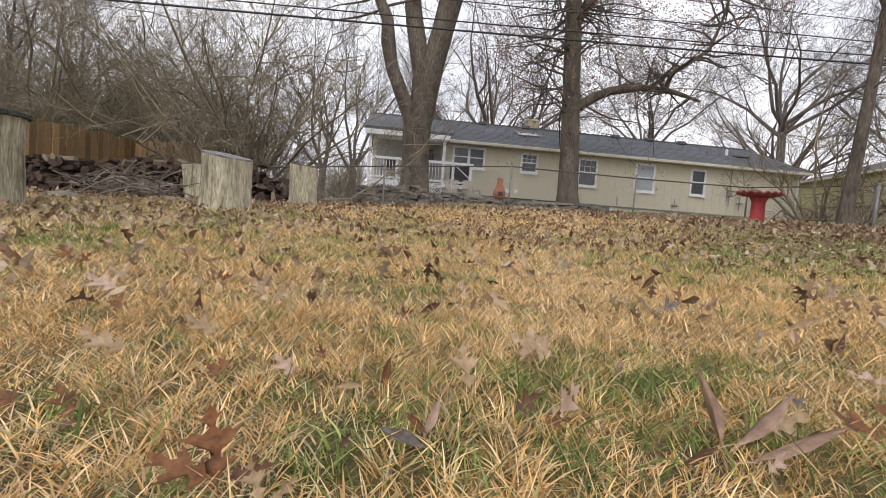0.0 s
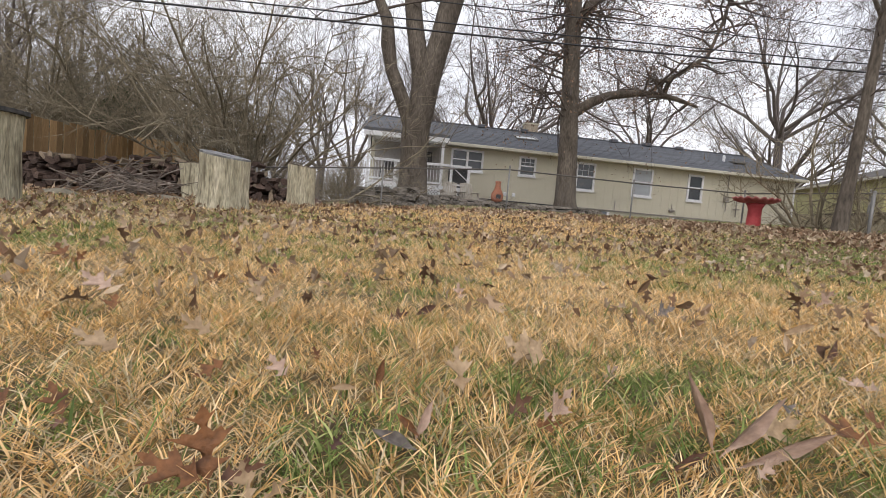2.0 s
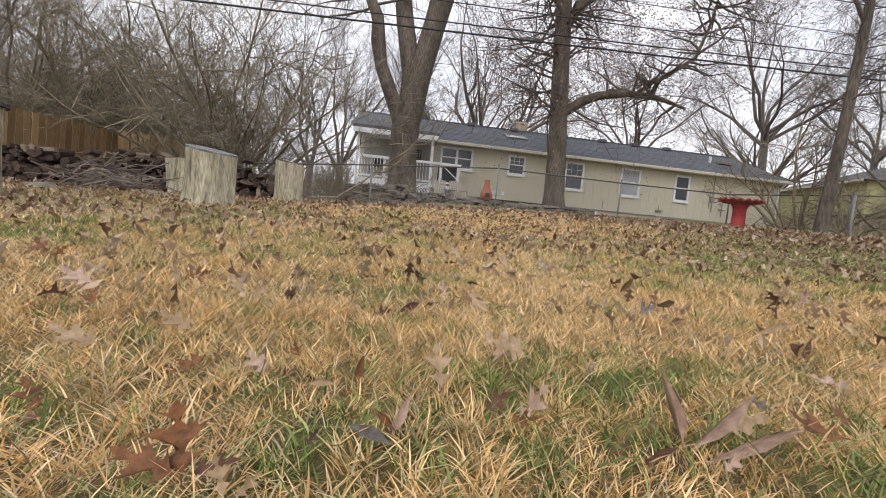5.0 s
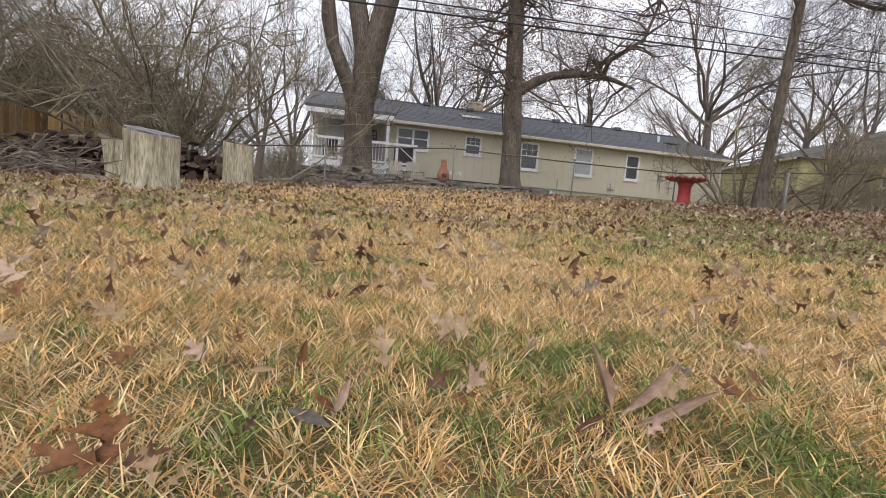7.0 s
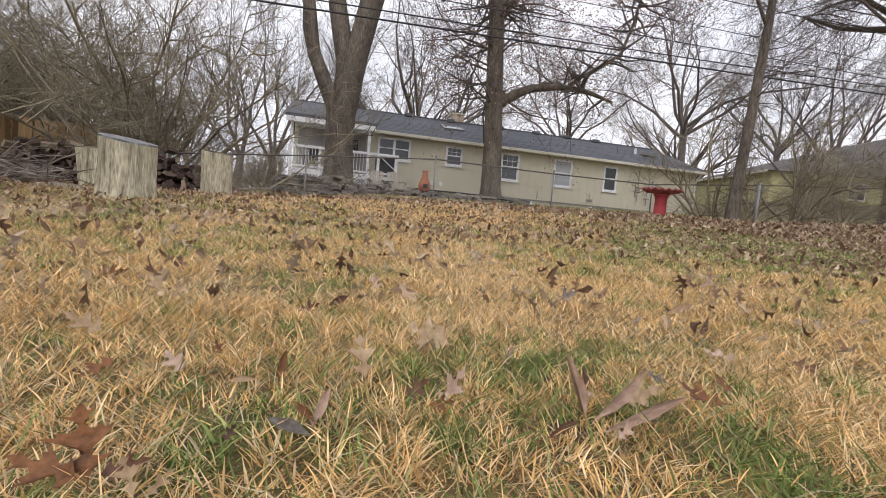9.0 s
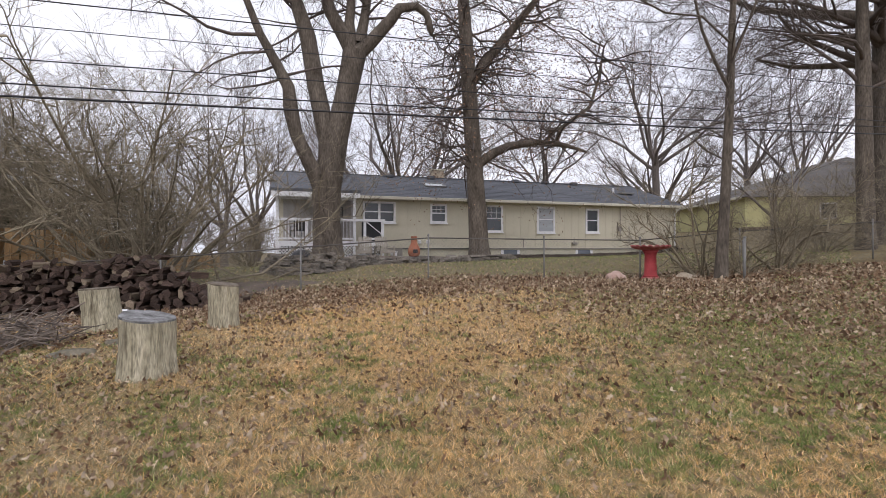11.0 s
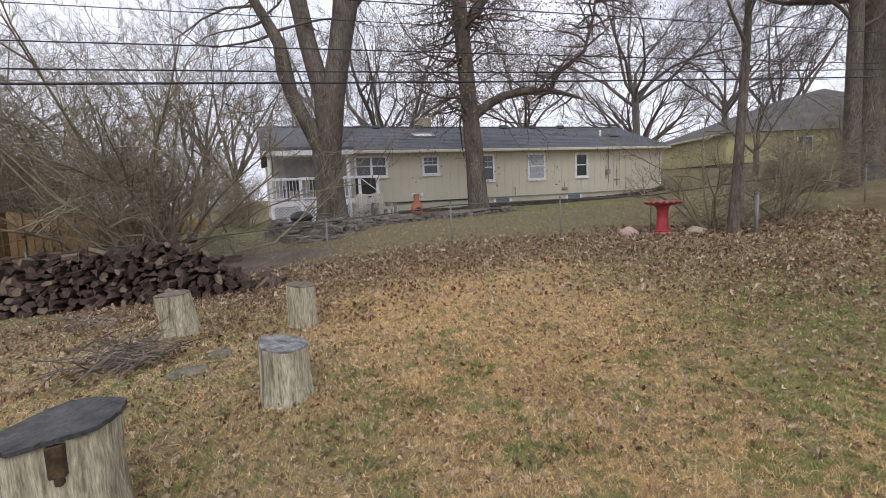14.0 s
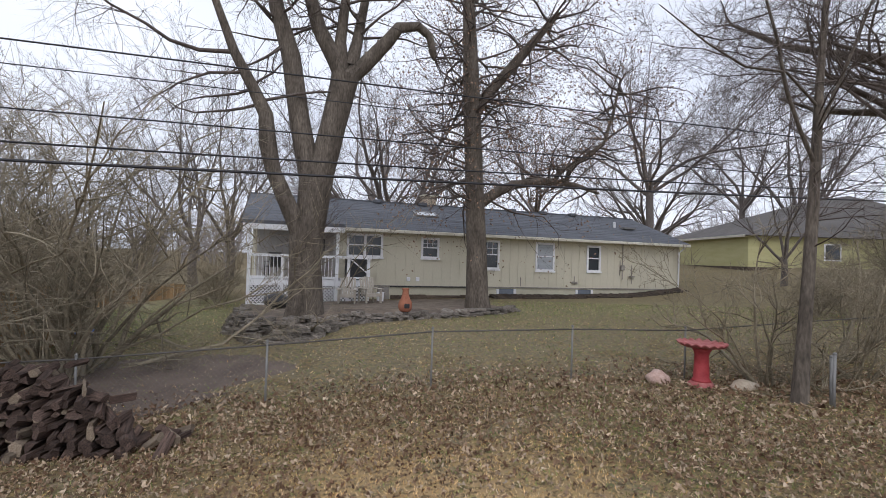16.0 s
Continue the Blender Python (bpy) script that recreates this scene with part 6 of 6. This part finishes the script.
def make_grass():
    rng = np.random.default_rng(77)
    straw, green, thatch = Turf(), Turf(), Turf()
    tab = rng.random((4, 256, 256))
    for r0, r1, a0, a1, dens, ln, wd, lean in ((0.08, 0.9, -48, 72, 120000, 0.019, 0.0012, 1.0), (0.9, 1.9, -48, 72, 46000, 0.019, 0.0017, 0.9), (1.9, 3.6, -62, 70, 30000, 0.024, 0.0030, 0.75),
                                               (3.6, 6.2, -58, 66, 9500, 0.028, 0.0050, 0.75), (6.2, 10.2, -50, 62, 1700, 0.032, 0.0075, 0.8), (10.2, 22.5, -36, 56, 210, 0.045, 0.016, 1.0), (0.2, 4.5, 72, 312, 500, 0.04, 0.010, 0.9)):
        area = math.pi * (r1 * r1 - r0 * r0) * (a1 - a0) / 360
        n = int(area * dens)
        x, y = scatter(rng, n, r0, r1, a0, a1)
        keep = clear_of_things(x, y) & (rng.random(n) > 0.45 * litter_share(x, y))
        x, y = x[keep], y[keep]
        # tufts: blades stand closer to a clump's middle and fan out from it
        cell = 0.04 if r1 < 1 else 0.055 if r1 < 4 else 0.09
        i, j = np.floor(x / cell).astype(int) % 256, np.floor(y / cell).astype(int) % 256
        cx, cy = (np.floor(x / cell) + 0.1 + 0.8 * tab[0][i, j]) * cell, (np.floor(y / cell) + 0.1 + 0.8 * tab[1][i, j]) * cell
        pick, tallness = tab[2][i, j], tab[3][i, j]
        heading = np.arctan2(y - cy, x - cx)
        pull = 0.08 + 0.2 * tallness
        x, y = x + (cx - x) * pull, y + (cy - y) * pull
        g = green_share(x, y)
        u = np.where(rng.random(len(x)) < 0.55, pick, rng.random(len(x)))
        grey = np.clip(0.12 + 0.15 * (1 - step(2.6, 3.8, y)) * step(1.1, 2.0, y) + 0.55 * step(1.6, 4.2, x + (vnoise(x, y, 1.2, 33) - 0.5) * 2.6 + 0.12 * (5 - y)) * step(1.2, 2.6, y) + 0.7 * step(6.8, 9, y) + 0.4 * step(0.1, -1.0, x) * step(1.2, 2.4, y), 0, 0.85)
        is_green = u < g * 0.8
        is_grey = ~is_green & (rng.random(len(x)) < grey)
        is_straw = ~is_green & ~is_grey
        hgt = ln * (0.35 + 0.4 * vnoise(x, y, 3.0, 12) + 0.35 * vnoise(x, y, 9.0, 15) + 0.5 * tallness)
        for turf, mask, tall, wide, down in ((green, is_green, 1.1, 1.1, 0.4), (thatch, is_grey, 1.0, 1.0, 0.65), (straw, is_straw, 1.0, 1.0, 0.65)):
            lying = mask & (rng.random(len(x)) < down)
            up = mask & ~lying
            turf.add(x[up], y[up], hgt[up] * tall, wd * wide, lean, rng, 0.35, 0.0, heading[up], r1 < 2)
            turf.add(x[lying], y[lying], hgt[lying] * tall * 1.1, wd * wide, 1.35, rng, 0.15, 0.016, heading[lying], r1 < 2)
    # longer dead stalks lying over the near grass, and a few broad green blades
    for turf, count, reach, ln, wd, lean in ((thatch, 2200, 1.0, 0.04, 0.0014, 1.35), (straw, 1800, 1.2, 0.036, 0.0013, 1.3), (green, 900, 0.6, 0.034, 0.0019, 1.0)):
        x, y = scatter(rng, count, 0.1, reach, -48, 66)
        keep = rng.random(count) < (0.25 + vnoise(x, y, 4.0, 41) if turf is not green else 1.6 * green_share(x, y))
        x, y = x[keep], y[keep]
        turf.add(x, y, ln, wd, lean, rng, 0.3, 0.02)
    straw.done("dry_grass", M_STRAW, "short dry golden straw-coloured winter grass")
    green.done("green_grass", M_BLADE, "green grass blades among the dry grass")
    thatch.done("dull_grass", M_THATCH, "dull grey-tan winter grass")


make_grass()


# ---- fallen leaves ----
LEAF_ROWS = [(0.14, (0.12, 0.068, 0.042)), (0.34, (0.20, 0.122, 0.075)), (0.54, (0.33, 0.232, 0.152)), (0.74, (0.49, 0.385, 0.275)), (0.94, (0.63, 0.53, 0.40))]
M_LEAF = blade_material("fallen_leaf", LEAF_ROWS, 0.65)


def oak_outline(depth):
    """Half outline of a lobed oak leaf, from stalk to tip: along, across, and its foot on the midrib."""
    rows = [(0, 0.006, 0), (0.14, 0.01, 0.14), (0.2, 0.05, 0.2), (0.28, 0.15, 0.22), (0.37, 0.25, 0.25), (0.36, 0.15, 0.3), (0.41, 0.07, 0.38), (0.5, 0.09, 0.44), (0.58, 0.2, 0.47), (0.7, 0.36, 0.5), (0.67, 0.24, 0.54),
            (0.72, 0.22, 0.57), (0.68, 0.12, 0.62), (0.74, 0.06, 0.7), (0.8, 0.09, 0.76), (0.9, 0.18, 0.8), (0.86, 0.08, 0.84), (0.92, 0.05, 0.9)]
    return [(u, w + (0.62 - depth) * 0.2 * (0.2 < u < 0.85), m) for u, w, m in rows]


def leaf_shape(lobes, depth, curl, fold, twist, slim=1.0):
    """Vertices and triangles of one curled leaf of length 1 that lies along x; z is its upper side."""
    half = oak_outline(depth) if lobes else [(u, w, u) for u, w in ((0, 0.01), (0.12, 0.05), (0.3, 0.13), (0.5, 0.165), (0.7, 0.14), (0.87, 0.07), (0.96, 0.02))]

    def place(u, w):
        a = twist * (u - 0.3)
        z = curl * (u - 0.4) ** 2 + fold * abs(w) ** 1.3 * (1 if lobes else 2.2)
        y, z2 = w * slim * math.cos(a) - z * math.sin(a) * 0.3, z + w * math.sin(a)
        return (u, y, z2)
    mid = [place(m, 0) for u, w, m in half] + [place(1.0, 0)]
    up = [place(u, w) for u, w, m in half]
    dn = [place(u + 0.03 * math.sin(9 * u), -w * (0.9 + 0.2 * math.sin(5 * u))) for u, w, m in half]
    n = len(half)
    f = []
    for i in range(n - 1):
        f += [(i, i + 1, n + 1 + i + 1), (i, n + 1 + i + 1, n + 1 + i), (i, 2 * n + 1 + i, 2 * n + 1 + i + 1), (i, 2 * n + 1 + i + 1, i + 1)]
    f += [(n - 1, n, n + n), (n - 1, 3 * n, n)]
    return np.array(mid + up + dn, float), np.array(f)


SHAPES = [leaf_shape(3, 0.62, 0.5, 0.55, 0.5), leaf_shape(3, 0.55, -0.35, 0.8, -0.7), leaf_shape(3, 0.5, 0.9, 0.4, 0.9), leaf_shape(0, 0, 0.5, 0.8, 0.6, 0.8), leaf_shape(3, 0.66, 0.2, -0.7, 0.3), leaf_shape(3, 0.55, -0.8, 0.9, 1.2)]


def chip(seed):
    """A small curled leaf for the middle distance: a bent ragged fan."""
    g = np.random.default_rng(seed)
    n = 7
    a = 2 * np.pi * np.arange(n) / n
    r = g.uniform(0.45, 1.0, n) * np.where(np.arange(n) % 2, 0.75, 1.0)
    v = np.stack((0.45 + 0.5 * r * np.cos(a), 0.3 * r * np.sin(a), 0.22 * g.normal(0, 1, n) * r), 1)
    v = np.concatenate((v, [(0.45, 0, 0.08)]))
    return v, np.array([(i, (i + 1) % n, n) for i in range(n)])


CHIPS = [chip(k) for k in range(10)]


def turn_matrix(rng, n, flat):
    yaw = rng.uniform(0, 2 * np.pi, n)
    p, r = rng.normal(0, flat, n), rng.normal(0, flat, n)
    flip = rng.random(n) < 0.4
    r = r + np.pi * flip
    cy, sy, cp, sp, cr, sr = np.cos(yaw), np.sin(yaw), np.cos(p), np.sin(p), np.cos(r), np.sin(r)
    m = np.empty((n, 3, 3))
    m[:, 0] = np.stack((cy * cp, cy * sp * sr - sy * cr, cy * sp * cr + sy * sr), 1)
    m[:, 1] = np.stack((sy * cp, sy * sp * sr + cy * cr, sy * sp * cr - cy * sr), 1)
    m[:, 2] = np.stack((-sp, cp * sr, cp * cr), 1)
    return m


def make_litter():
    rng = np.random.default_rng(123)
    V_, F_, n0 = [], [], 0
    for shapes, r0, r1, a0, a1, dens, size, flat in ((SHAPES, 0.85, 2.2, -48, 70, 300, 0.036, 0.9), (CHIPS, 0.85, 2.5, -48, 70, 170, 0.032, 0.9), (SHAPES, 2.2, 4.5, -62, 68, 130, 0.042, 0.8), (CHIPS, 2.2, 5.0, -62, 68, 950, 0.036, 0.75),
                                                     (CHIPS, 5.0, 9.0, -52, 62, 600, 0.058, 0.65), (CHIPS, 9.0, 12.5, -25, 58, 260, 0.08, 0.4)):
        n = int(math.pi * (r1 * r1 - r0 * r0) * (a1 - a0) / 360 * dens)
        x, y = scatter(rng, n, r0, r1, a0, a1)
        keep = clear_of_things(x, y) & (rng.random(n) < litter_share(x, y))
        x, y = x[keep], y[keep]
        pick = rng.integers(0, len(shapes), len(x))
        for k, (sv, sf) in enumerate(shapes):
            i = pick == k
            m = i.sum()
            if not m:
                continue
            s = size * rng.uniform(0.5, 1.45, m)
            p = np.einsum("nij,vj->nvi", turn_matrix(rng, m, flat), sv - (0.45, 0, 0)) * s[:, None, None]
            p[:, :, 0] += x[i][:, None]
            p[:, :, 1] += y[i][:, None]
            low = p[:, :, 2].min(1)
            p[:, :, 2] += (gz(x[i], y[i]) + rng.uniform(-0.004, 0.024, m) + 0.006 * (r0 > 3) - low)[:, None]
            V_.append(p.reshape(-1, 3))
            F_.append((sf[None] + (np.arange(m) * len(sv))[:, None, None]).reshape(-1, 3) + n0)
            n0 += m * len(sv)
    me = quad_mesh("leaf_litter", np.concatenate(V_), np.concatenate(F_), M_LEAF)
    tagged(new("leaf_litter", me), "scattered curled brown and tan fallen oak leaves", "leaves", kind="stuff")


make_litter()


def leaf(base, tip, up, shape, tone, slim, label):
    """One leaf seen close by, from its stalk to its tip; its face is turned towards the open lawn's edge and by up to the sky."""
    v, f = shape
    base, along = Vector(base), Vector(tip) - Vector(base)
    x = along.normalized()
    z = Vector((0.05, -1.0, up + 0.1))
    z = (z - x * z.dot(x)).normalized()
    m = Matrix((x, z.cross(x), z)).transposed().to_4x4()
    n = along.length
    bm = bmesh.new()
    vs = [bm.verts.new(Vector((p[0] * n, p[1] * n * slim, p[2] * n))) for p in v]
    for t in f:
        bm.faces.new([vs[i] for i in t])
    ob = finish("fallen_leaf", bm, tone, None, "", True)
    ob.matrix_world = Matrix.Translation(base) @ m
    return tagged(ob, label, "leaf", "fallen leaves in the near grass")


M_LEAF_RUST = surf("rust_brown_leaf", (0.09, 0.036, 0.014), (0.22, 0.095, 0.036), 45, 0.6, 0.3, 190, spread=0.45, space="World")
M_LEAF_TAN = surf("tan_leaf", (0.24, 0.16, 0.09), (0.44, 0.315, 0.195), 60, 0.7, 0.2, 160, spread=0.25, space="World")
M_LEAF_PINK = surf("pinkish_leaf", (0.30, 0.20, 0.145), (0.46, 0.33, 0.255), 60, 0.7, 0.25, 160, spread=0.25, space="World")
M_LEAF_DARK = surf("dark_leaf", (0.07, 0.035, 0.025), (0.16, 0.08, 0.05), 30, 0.6, 0.3, 160, spread=0.35, space="World")
M_LEAF_GREY = surf("grey_curled_leaf", (0.09, 0.075, 0.065), (0.21, 0.18, 0.16), 40, 0.75, 0.3, 160, spread=0.35, space="World")
OAK, OAK2, LONG = leaf_shape(3, 0.78, 0.3, 0.45, 0.5), leaf_shape(2, 0.66, 0.7, 0.5, 0.8), leaf_shape(0, 0, 0.3, 0.9, 0.25, 0.62)
leaf((0.089, 0.501, 0.047), (0.078, 0.518, 0.088), 0.3, OAK, M_LEAF_RUST, 1.25, "rust-brown lobed oak leaf standing in the grass")
leaf((0.091, 0.497, 0.055), (0.052, 0.512, 0.060), 0.5, OAK2, M_LEAF_RUST, 0.90, "rust-brown lobed oak leaf in the grass")
leaf((0.090, 0.499, 0.055), (0.114, 0.512, 0.058), 0.5, OAK2, M_LEAF_DARK, 0.90, "dark brown oak leaf in the grass")
leaf((0.114, 0.489, 0.047), (0.105, 0.497, 0.069), 0.3, OAK, M_LEAF_TAN, 1.00, "pale tan oak leaf standing in the grass")
leaf((0.117, 0.489, 0.047), (0.129, 0.499, 0.059), 0.3, OAK2, M_LEAF_TAN, 0.80, "pale tan oak leaf standing in the grass")
leaf((0.418, 0.558, 0.047), (0.399, 0.577, 0.104), 0.1, LONG, M_LEAF_PINK, 0.60, "long pinkish curled leaf standing up in the grass")
leaf((0.419, 0.556, 0.047), (0.478, 0.572, 0.089), 0.4, LONG, M_LEAF_PINK, 0.60, "long pinkish curled leaf standing up in the grass")
leaf((0.415, 0.534, 0.050), (0.496, 0.546, 0.071), 0.6, LONG, M_LEAF_PINK, 0.50, "long pinkish curled leaf lying in the grass")
leaf((0.399, 0.539, 0.059), (0.367, 0.532, 0.047), 1.0, LONG, M_LEAF_DARK, 0.80, "dark rust leaf under the long leaves")
leaf((0.451, 0.566, 0.059), (0.497, 0.581, 0.063), 1.0, OAK2, M_LEAF_TAN, 1.00, "pale tan leaf bits behind the long leaves")
leaf((0.440, 0.579, 0.057), (0.441, 0.610, 0.055), 0.6, OAK2, M_LEAF_PINK, 0.90, "pinkish leaf behind the long leaves")
leaf((0.454, 0.618, 0.047), (0.464, 0.648, 0.063), 0.3, LONG, M_LEAF_DARK, 0.90, "dark curled leaf behind the long leaves")
leaf((0.415, 0.515, 0.053), (0.435, 0.523, 0.064), 0.6, OAK2, M_LEAF_PINK, 0.90, "pinkish leaf below the long leaves")
leaf((0.569, 0.562, 0.055), (0.537, 0.597, 0.060), 0.6, OAK2, M_LEAF_RUST, 1.00, "rust-brown oak leaf lying in the grass")
leaf((0.594, 0.583, 0.057), (0.582, 0.606, 0.071), 0.5, OAK2, M_LEAF_RUST, 1.00, "rust-brown oak leaf lying in the grass")
leaf((0.708, 0.683, 0.059), (0.690, 0.726, 0.057), 0.5, OAK, M_LEAF_PINK, 0.90, "pinkish oak leaf in the grass")
leaf((0.527, 0.631, 0.067), (0.542, 0.618, 0.055), 0.8, OAK2, M_LEAF_GREY, 0.90, "grey curled leaf in the grass")
leaf((0.047, 0.668, 0.067), (0.025, 0.650, 0.053), 0.7, OAK, M_LEAF_RUST, 1.10, "rust-brown oak leaf in the grass")
leaf((0.173, 0.660, 0.047), (0.178, 0.671, 0.072), 0.1, LONG, M_LEAF_RUST, 1.30, "small rust leaf standing in the grass")
leaf((0.250, 0.649, 0.047), (0.243, 0.683, 0.082), 0.3, OAK, M_LEAF_TAN, 1.10, "pale tan oak leaf standing in the grass")
leaf((0.354, 0.723, 0.061), (0.300, 0.735, 0.079), 0.6, OAK, M_LEAF_TAN, 1.50, "pale tan oak leaf lying on the grass")
leaf((0.358, 0.758, 0.077), (0.311, 0.742, 0.053), 0.6, OAK2, M_LEAF_TAN, 0.90, "pale tan oak leaf lying on the grass")
leaf((0.201, 0.566, 0.047), (0.213, 0.587, 0.068), 0.2, LONG, M_LEAF_PINK, 1.10, "pinkish curled leaf standing in the grass")
leaf((0.204, 0.562, 0.053), (0.188, 0.574, 0.063), 0.4, LONG, M_LEAF_RUST, 1.20, "rust curled leaf in the grass")
leaf((0.201, 0.538, 0.055), (0.172, 0.552, 0.060), 0.8, LONG, M_LEAF_GREY, 1.30, "grey curled leaf in the grass")
leaf((0.274, 0.600, 0.053), (0.295, 0.618, 0.062), 0.4, OAK2, M_LEAF_DARK, 1.20, "dark brown oak leaf in the grass")
leaf((0.294, 0.577, 0.051), (0.324, 0.605, 0.075), 0.4, OAK, M_LEAF_PINK, 0.90, "pinkish oak leaf in the grass")
leaf((0.284, 0.571, 0.059), (0.308, 0.578, 0.059), 0.6, OAK2, M_LEAF_RUST, 1.00, "rust-brown oak leaf in the grass")
leaf((0.011, 0.953, 0.051), (-0.019, 0.980, 0.082), 0.3, OAK2, M_LEAF_TAN, 0.70, "pale tan oak leaf lying on the grass")
leaf((0.011, 0.953, 0.051), (0.032, 0.973, 0.079), 0.3, OAK2, M_LEAF_TAN, 0.70, "pale tan oak leaf lying on the grass")
leaf((-0.045, 0.692, 0.061), (-0.095, 0.703, 0.068), 1.0, OAK2, M_LEAF_TAN, 0.90, "pale tan oak leaf lying on the grass")
leaf((0.008, 0.757, 0.061), (-0.031, 0.767, 0.072), 1.0, OAK2, M_LEAF_TAN, 1.10, "pale tan oak leaf lying on the grass")
leaf((-0.413, 1.228, 0.047), (-0.446, 1.255, 0.083), 0.2, OAK, M_LEAF_RUST, 1.30, "rust-brown oak leaf standing in the grass")
leaf((-0.381, 1.180, 0.057), (-0.362, 1.199, 0.077), 0.3, OAK2, M_LEAF_RUST, 1.00, "rust-brown oak leaf standing in the grass")
leaf((-0.029, 0.582, 0.047), (-0.050, 0.606, 0.060), 0.3, OAK2, M_LEAF_RUST, 0.90, "rust-brown oak leaf in the grass")
leaf((-0.017, 0.565, 0.057), (-0.029, 0.566, 0.049), 0.8, OAK2, M_LEAF_DARK, 1.00, "dark brown oak leaf in the grass")
leaf((0.099, 0.663, 0.053), (0.079, 0.687, 0.061), 0.4, OAK2, M_LEAF_PINK, 1.10, "pinkish oak leaf in the grass")
leaf((0.116, 0.731, 0.047), (0.108, 0.743, 0.057), 0.3, OAK2, M_LEAF_RUST, 1.20, "small rust leaf standing in the grass")
leaf((0.137, 0.628, 0.059), (0.158, 0.625, 0.061), 0.7, LONG, M_LEAF_TAN, 1.30, "tan oak leaf low in the grass")
leaf((0.183, 0.895, 0.055), (0.208, 0.913, 0.062), 0.5, OAK2, M_LEAF_DARK, 1.30, "dark brown oak leaf in the grass")
leaf((0.223, 0.942, 0.053), (0.255, 0.959, 0.066), 0.5, LONG, M_LEAF_DARK, 1.40, "dark curled leaf in the grass")
leaf((1.202, 1.284, 0.047), (1.246, 1.287, 0.104), 0.3, OAK, M_LEAF_PINK, 1.10, "pinkish oak leaf in the grass")
leaf((1.199, 1.274, 0.053), (1.140, 1.288, 0.088), 0.4, OAK2, M_LEAF_DARK, 0.90, "dark brown oak leaf in the grass")
leaf((0.743, 1.345, 0.047), (0.778, 1.348, 0.087), 0.3, OAK2, M_LEAF_DARK, 1.20, "dark brown oak leaf in the grass")
leaf((1.337, 1.882, 0.047), (1.419, 1.879, 0.090), 0.4, OAK2, M_LEAF_DARK, 1.30, "dark brown oak leaf in the grass")
leaf((0.638, 1.026, 0.057), (0.686, 1.051, 0.069), 0.8, OAK2, M_LEAF_GREY, 1.20, "grey curled leaf in the grass")
leaf((0.399, 0.703, 0.047), (0.423, 0.722, 0.060), 0.4, OAK, M_LEAF_PINK, 1.10, "pinkish oak leaf in the grass")
leaf((0.801, 0.935, 0.059), (0.857, 0.934, 0.079), 0.6, LONG, M_LEAF_TAN, 1.00, "tan curled leaf on the grass")
leaf((1.025, 0.950, 0.057), (1.008, 0.994, 0.080), 0.6, OAK2, M_LEAF_TAN, 1.20, "pale tan oak leaf lying on the grass")
leaf((0.321, 1.116, 0.047), (0.312, 1.139, 0.076), 0.3, OAK2, M_LEAF_PINK, 1.20, "pinkish oak leaf in the grass")
leaf((0.147, 0.540, 0.051), (0.152, 0.550, 0.058), 0.3, OAK2, M_LEAF_DARK, 1.20, "dark brown oak leaf in the grass")
leaf((0.774, 0.825, 0.047), (0.804, 0.844, 0.078), 0.3, LONG, M_LEAF_DARK, 0.90, "dark curled leaf in the grass")
leaf((-0.157, 0.875, 0.047), (-0.163, 0.907, 0.059), 0.3, OAK2, M_LEAF_RUST, 1.30, "rust-brown oak leaf standing in the grass")
leaf((-0.130, 1.110, 0.053), (-0.105, 1.147, 0.056), 0.5, OAK2, M_LEAF_RUST, 1.20, "rust-brown oak leaf in the grass")
leaf((-0.198, 0.975, 0.059), (-0.249, 0.986, 0.070), 1.0, OAK2, M_LEAF_PINK, 1.30, "pinkish oak leaf lying on the grass")
leaf((-0.032, 1.203, 0.047), (-0.039, 1.236, 0.073), 0.3, OAK2, M_LEAF_DARK, 1.10, "dark brown oak leaf in the grass")
leaf((-0.072, 0.593, 0.047), (-0.094, 0.616, 0.051), 0.3, OAK2, M_LEAF_RUST, 1.10, "rust-brown oak leaf in the grass")
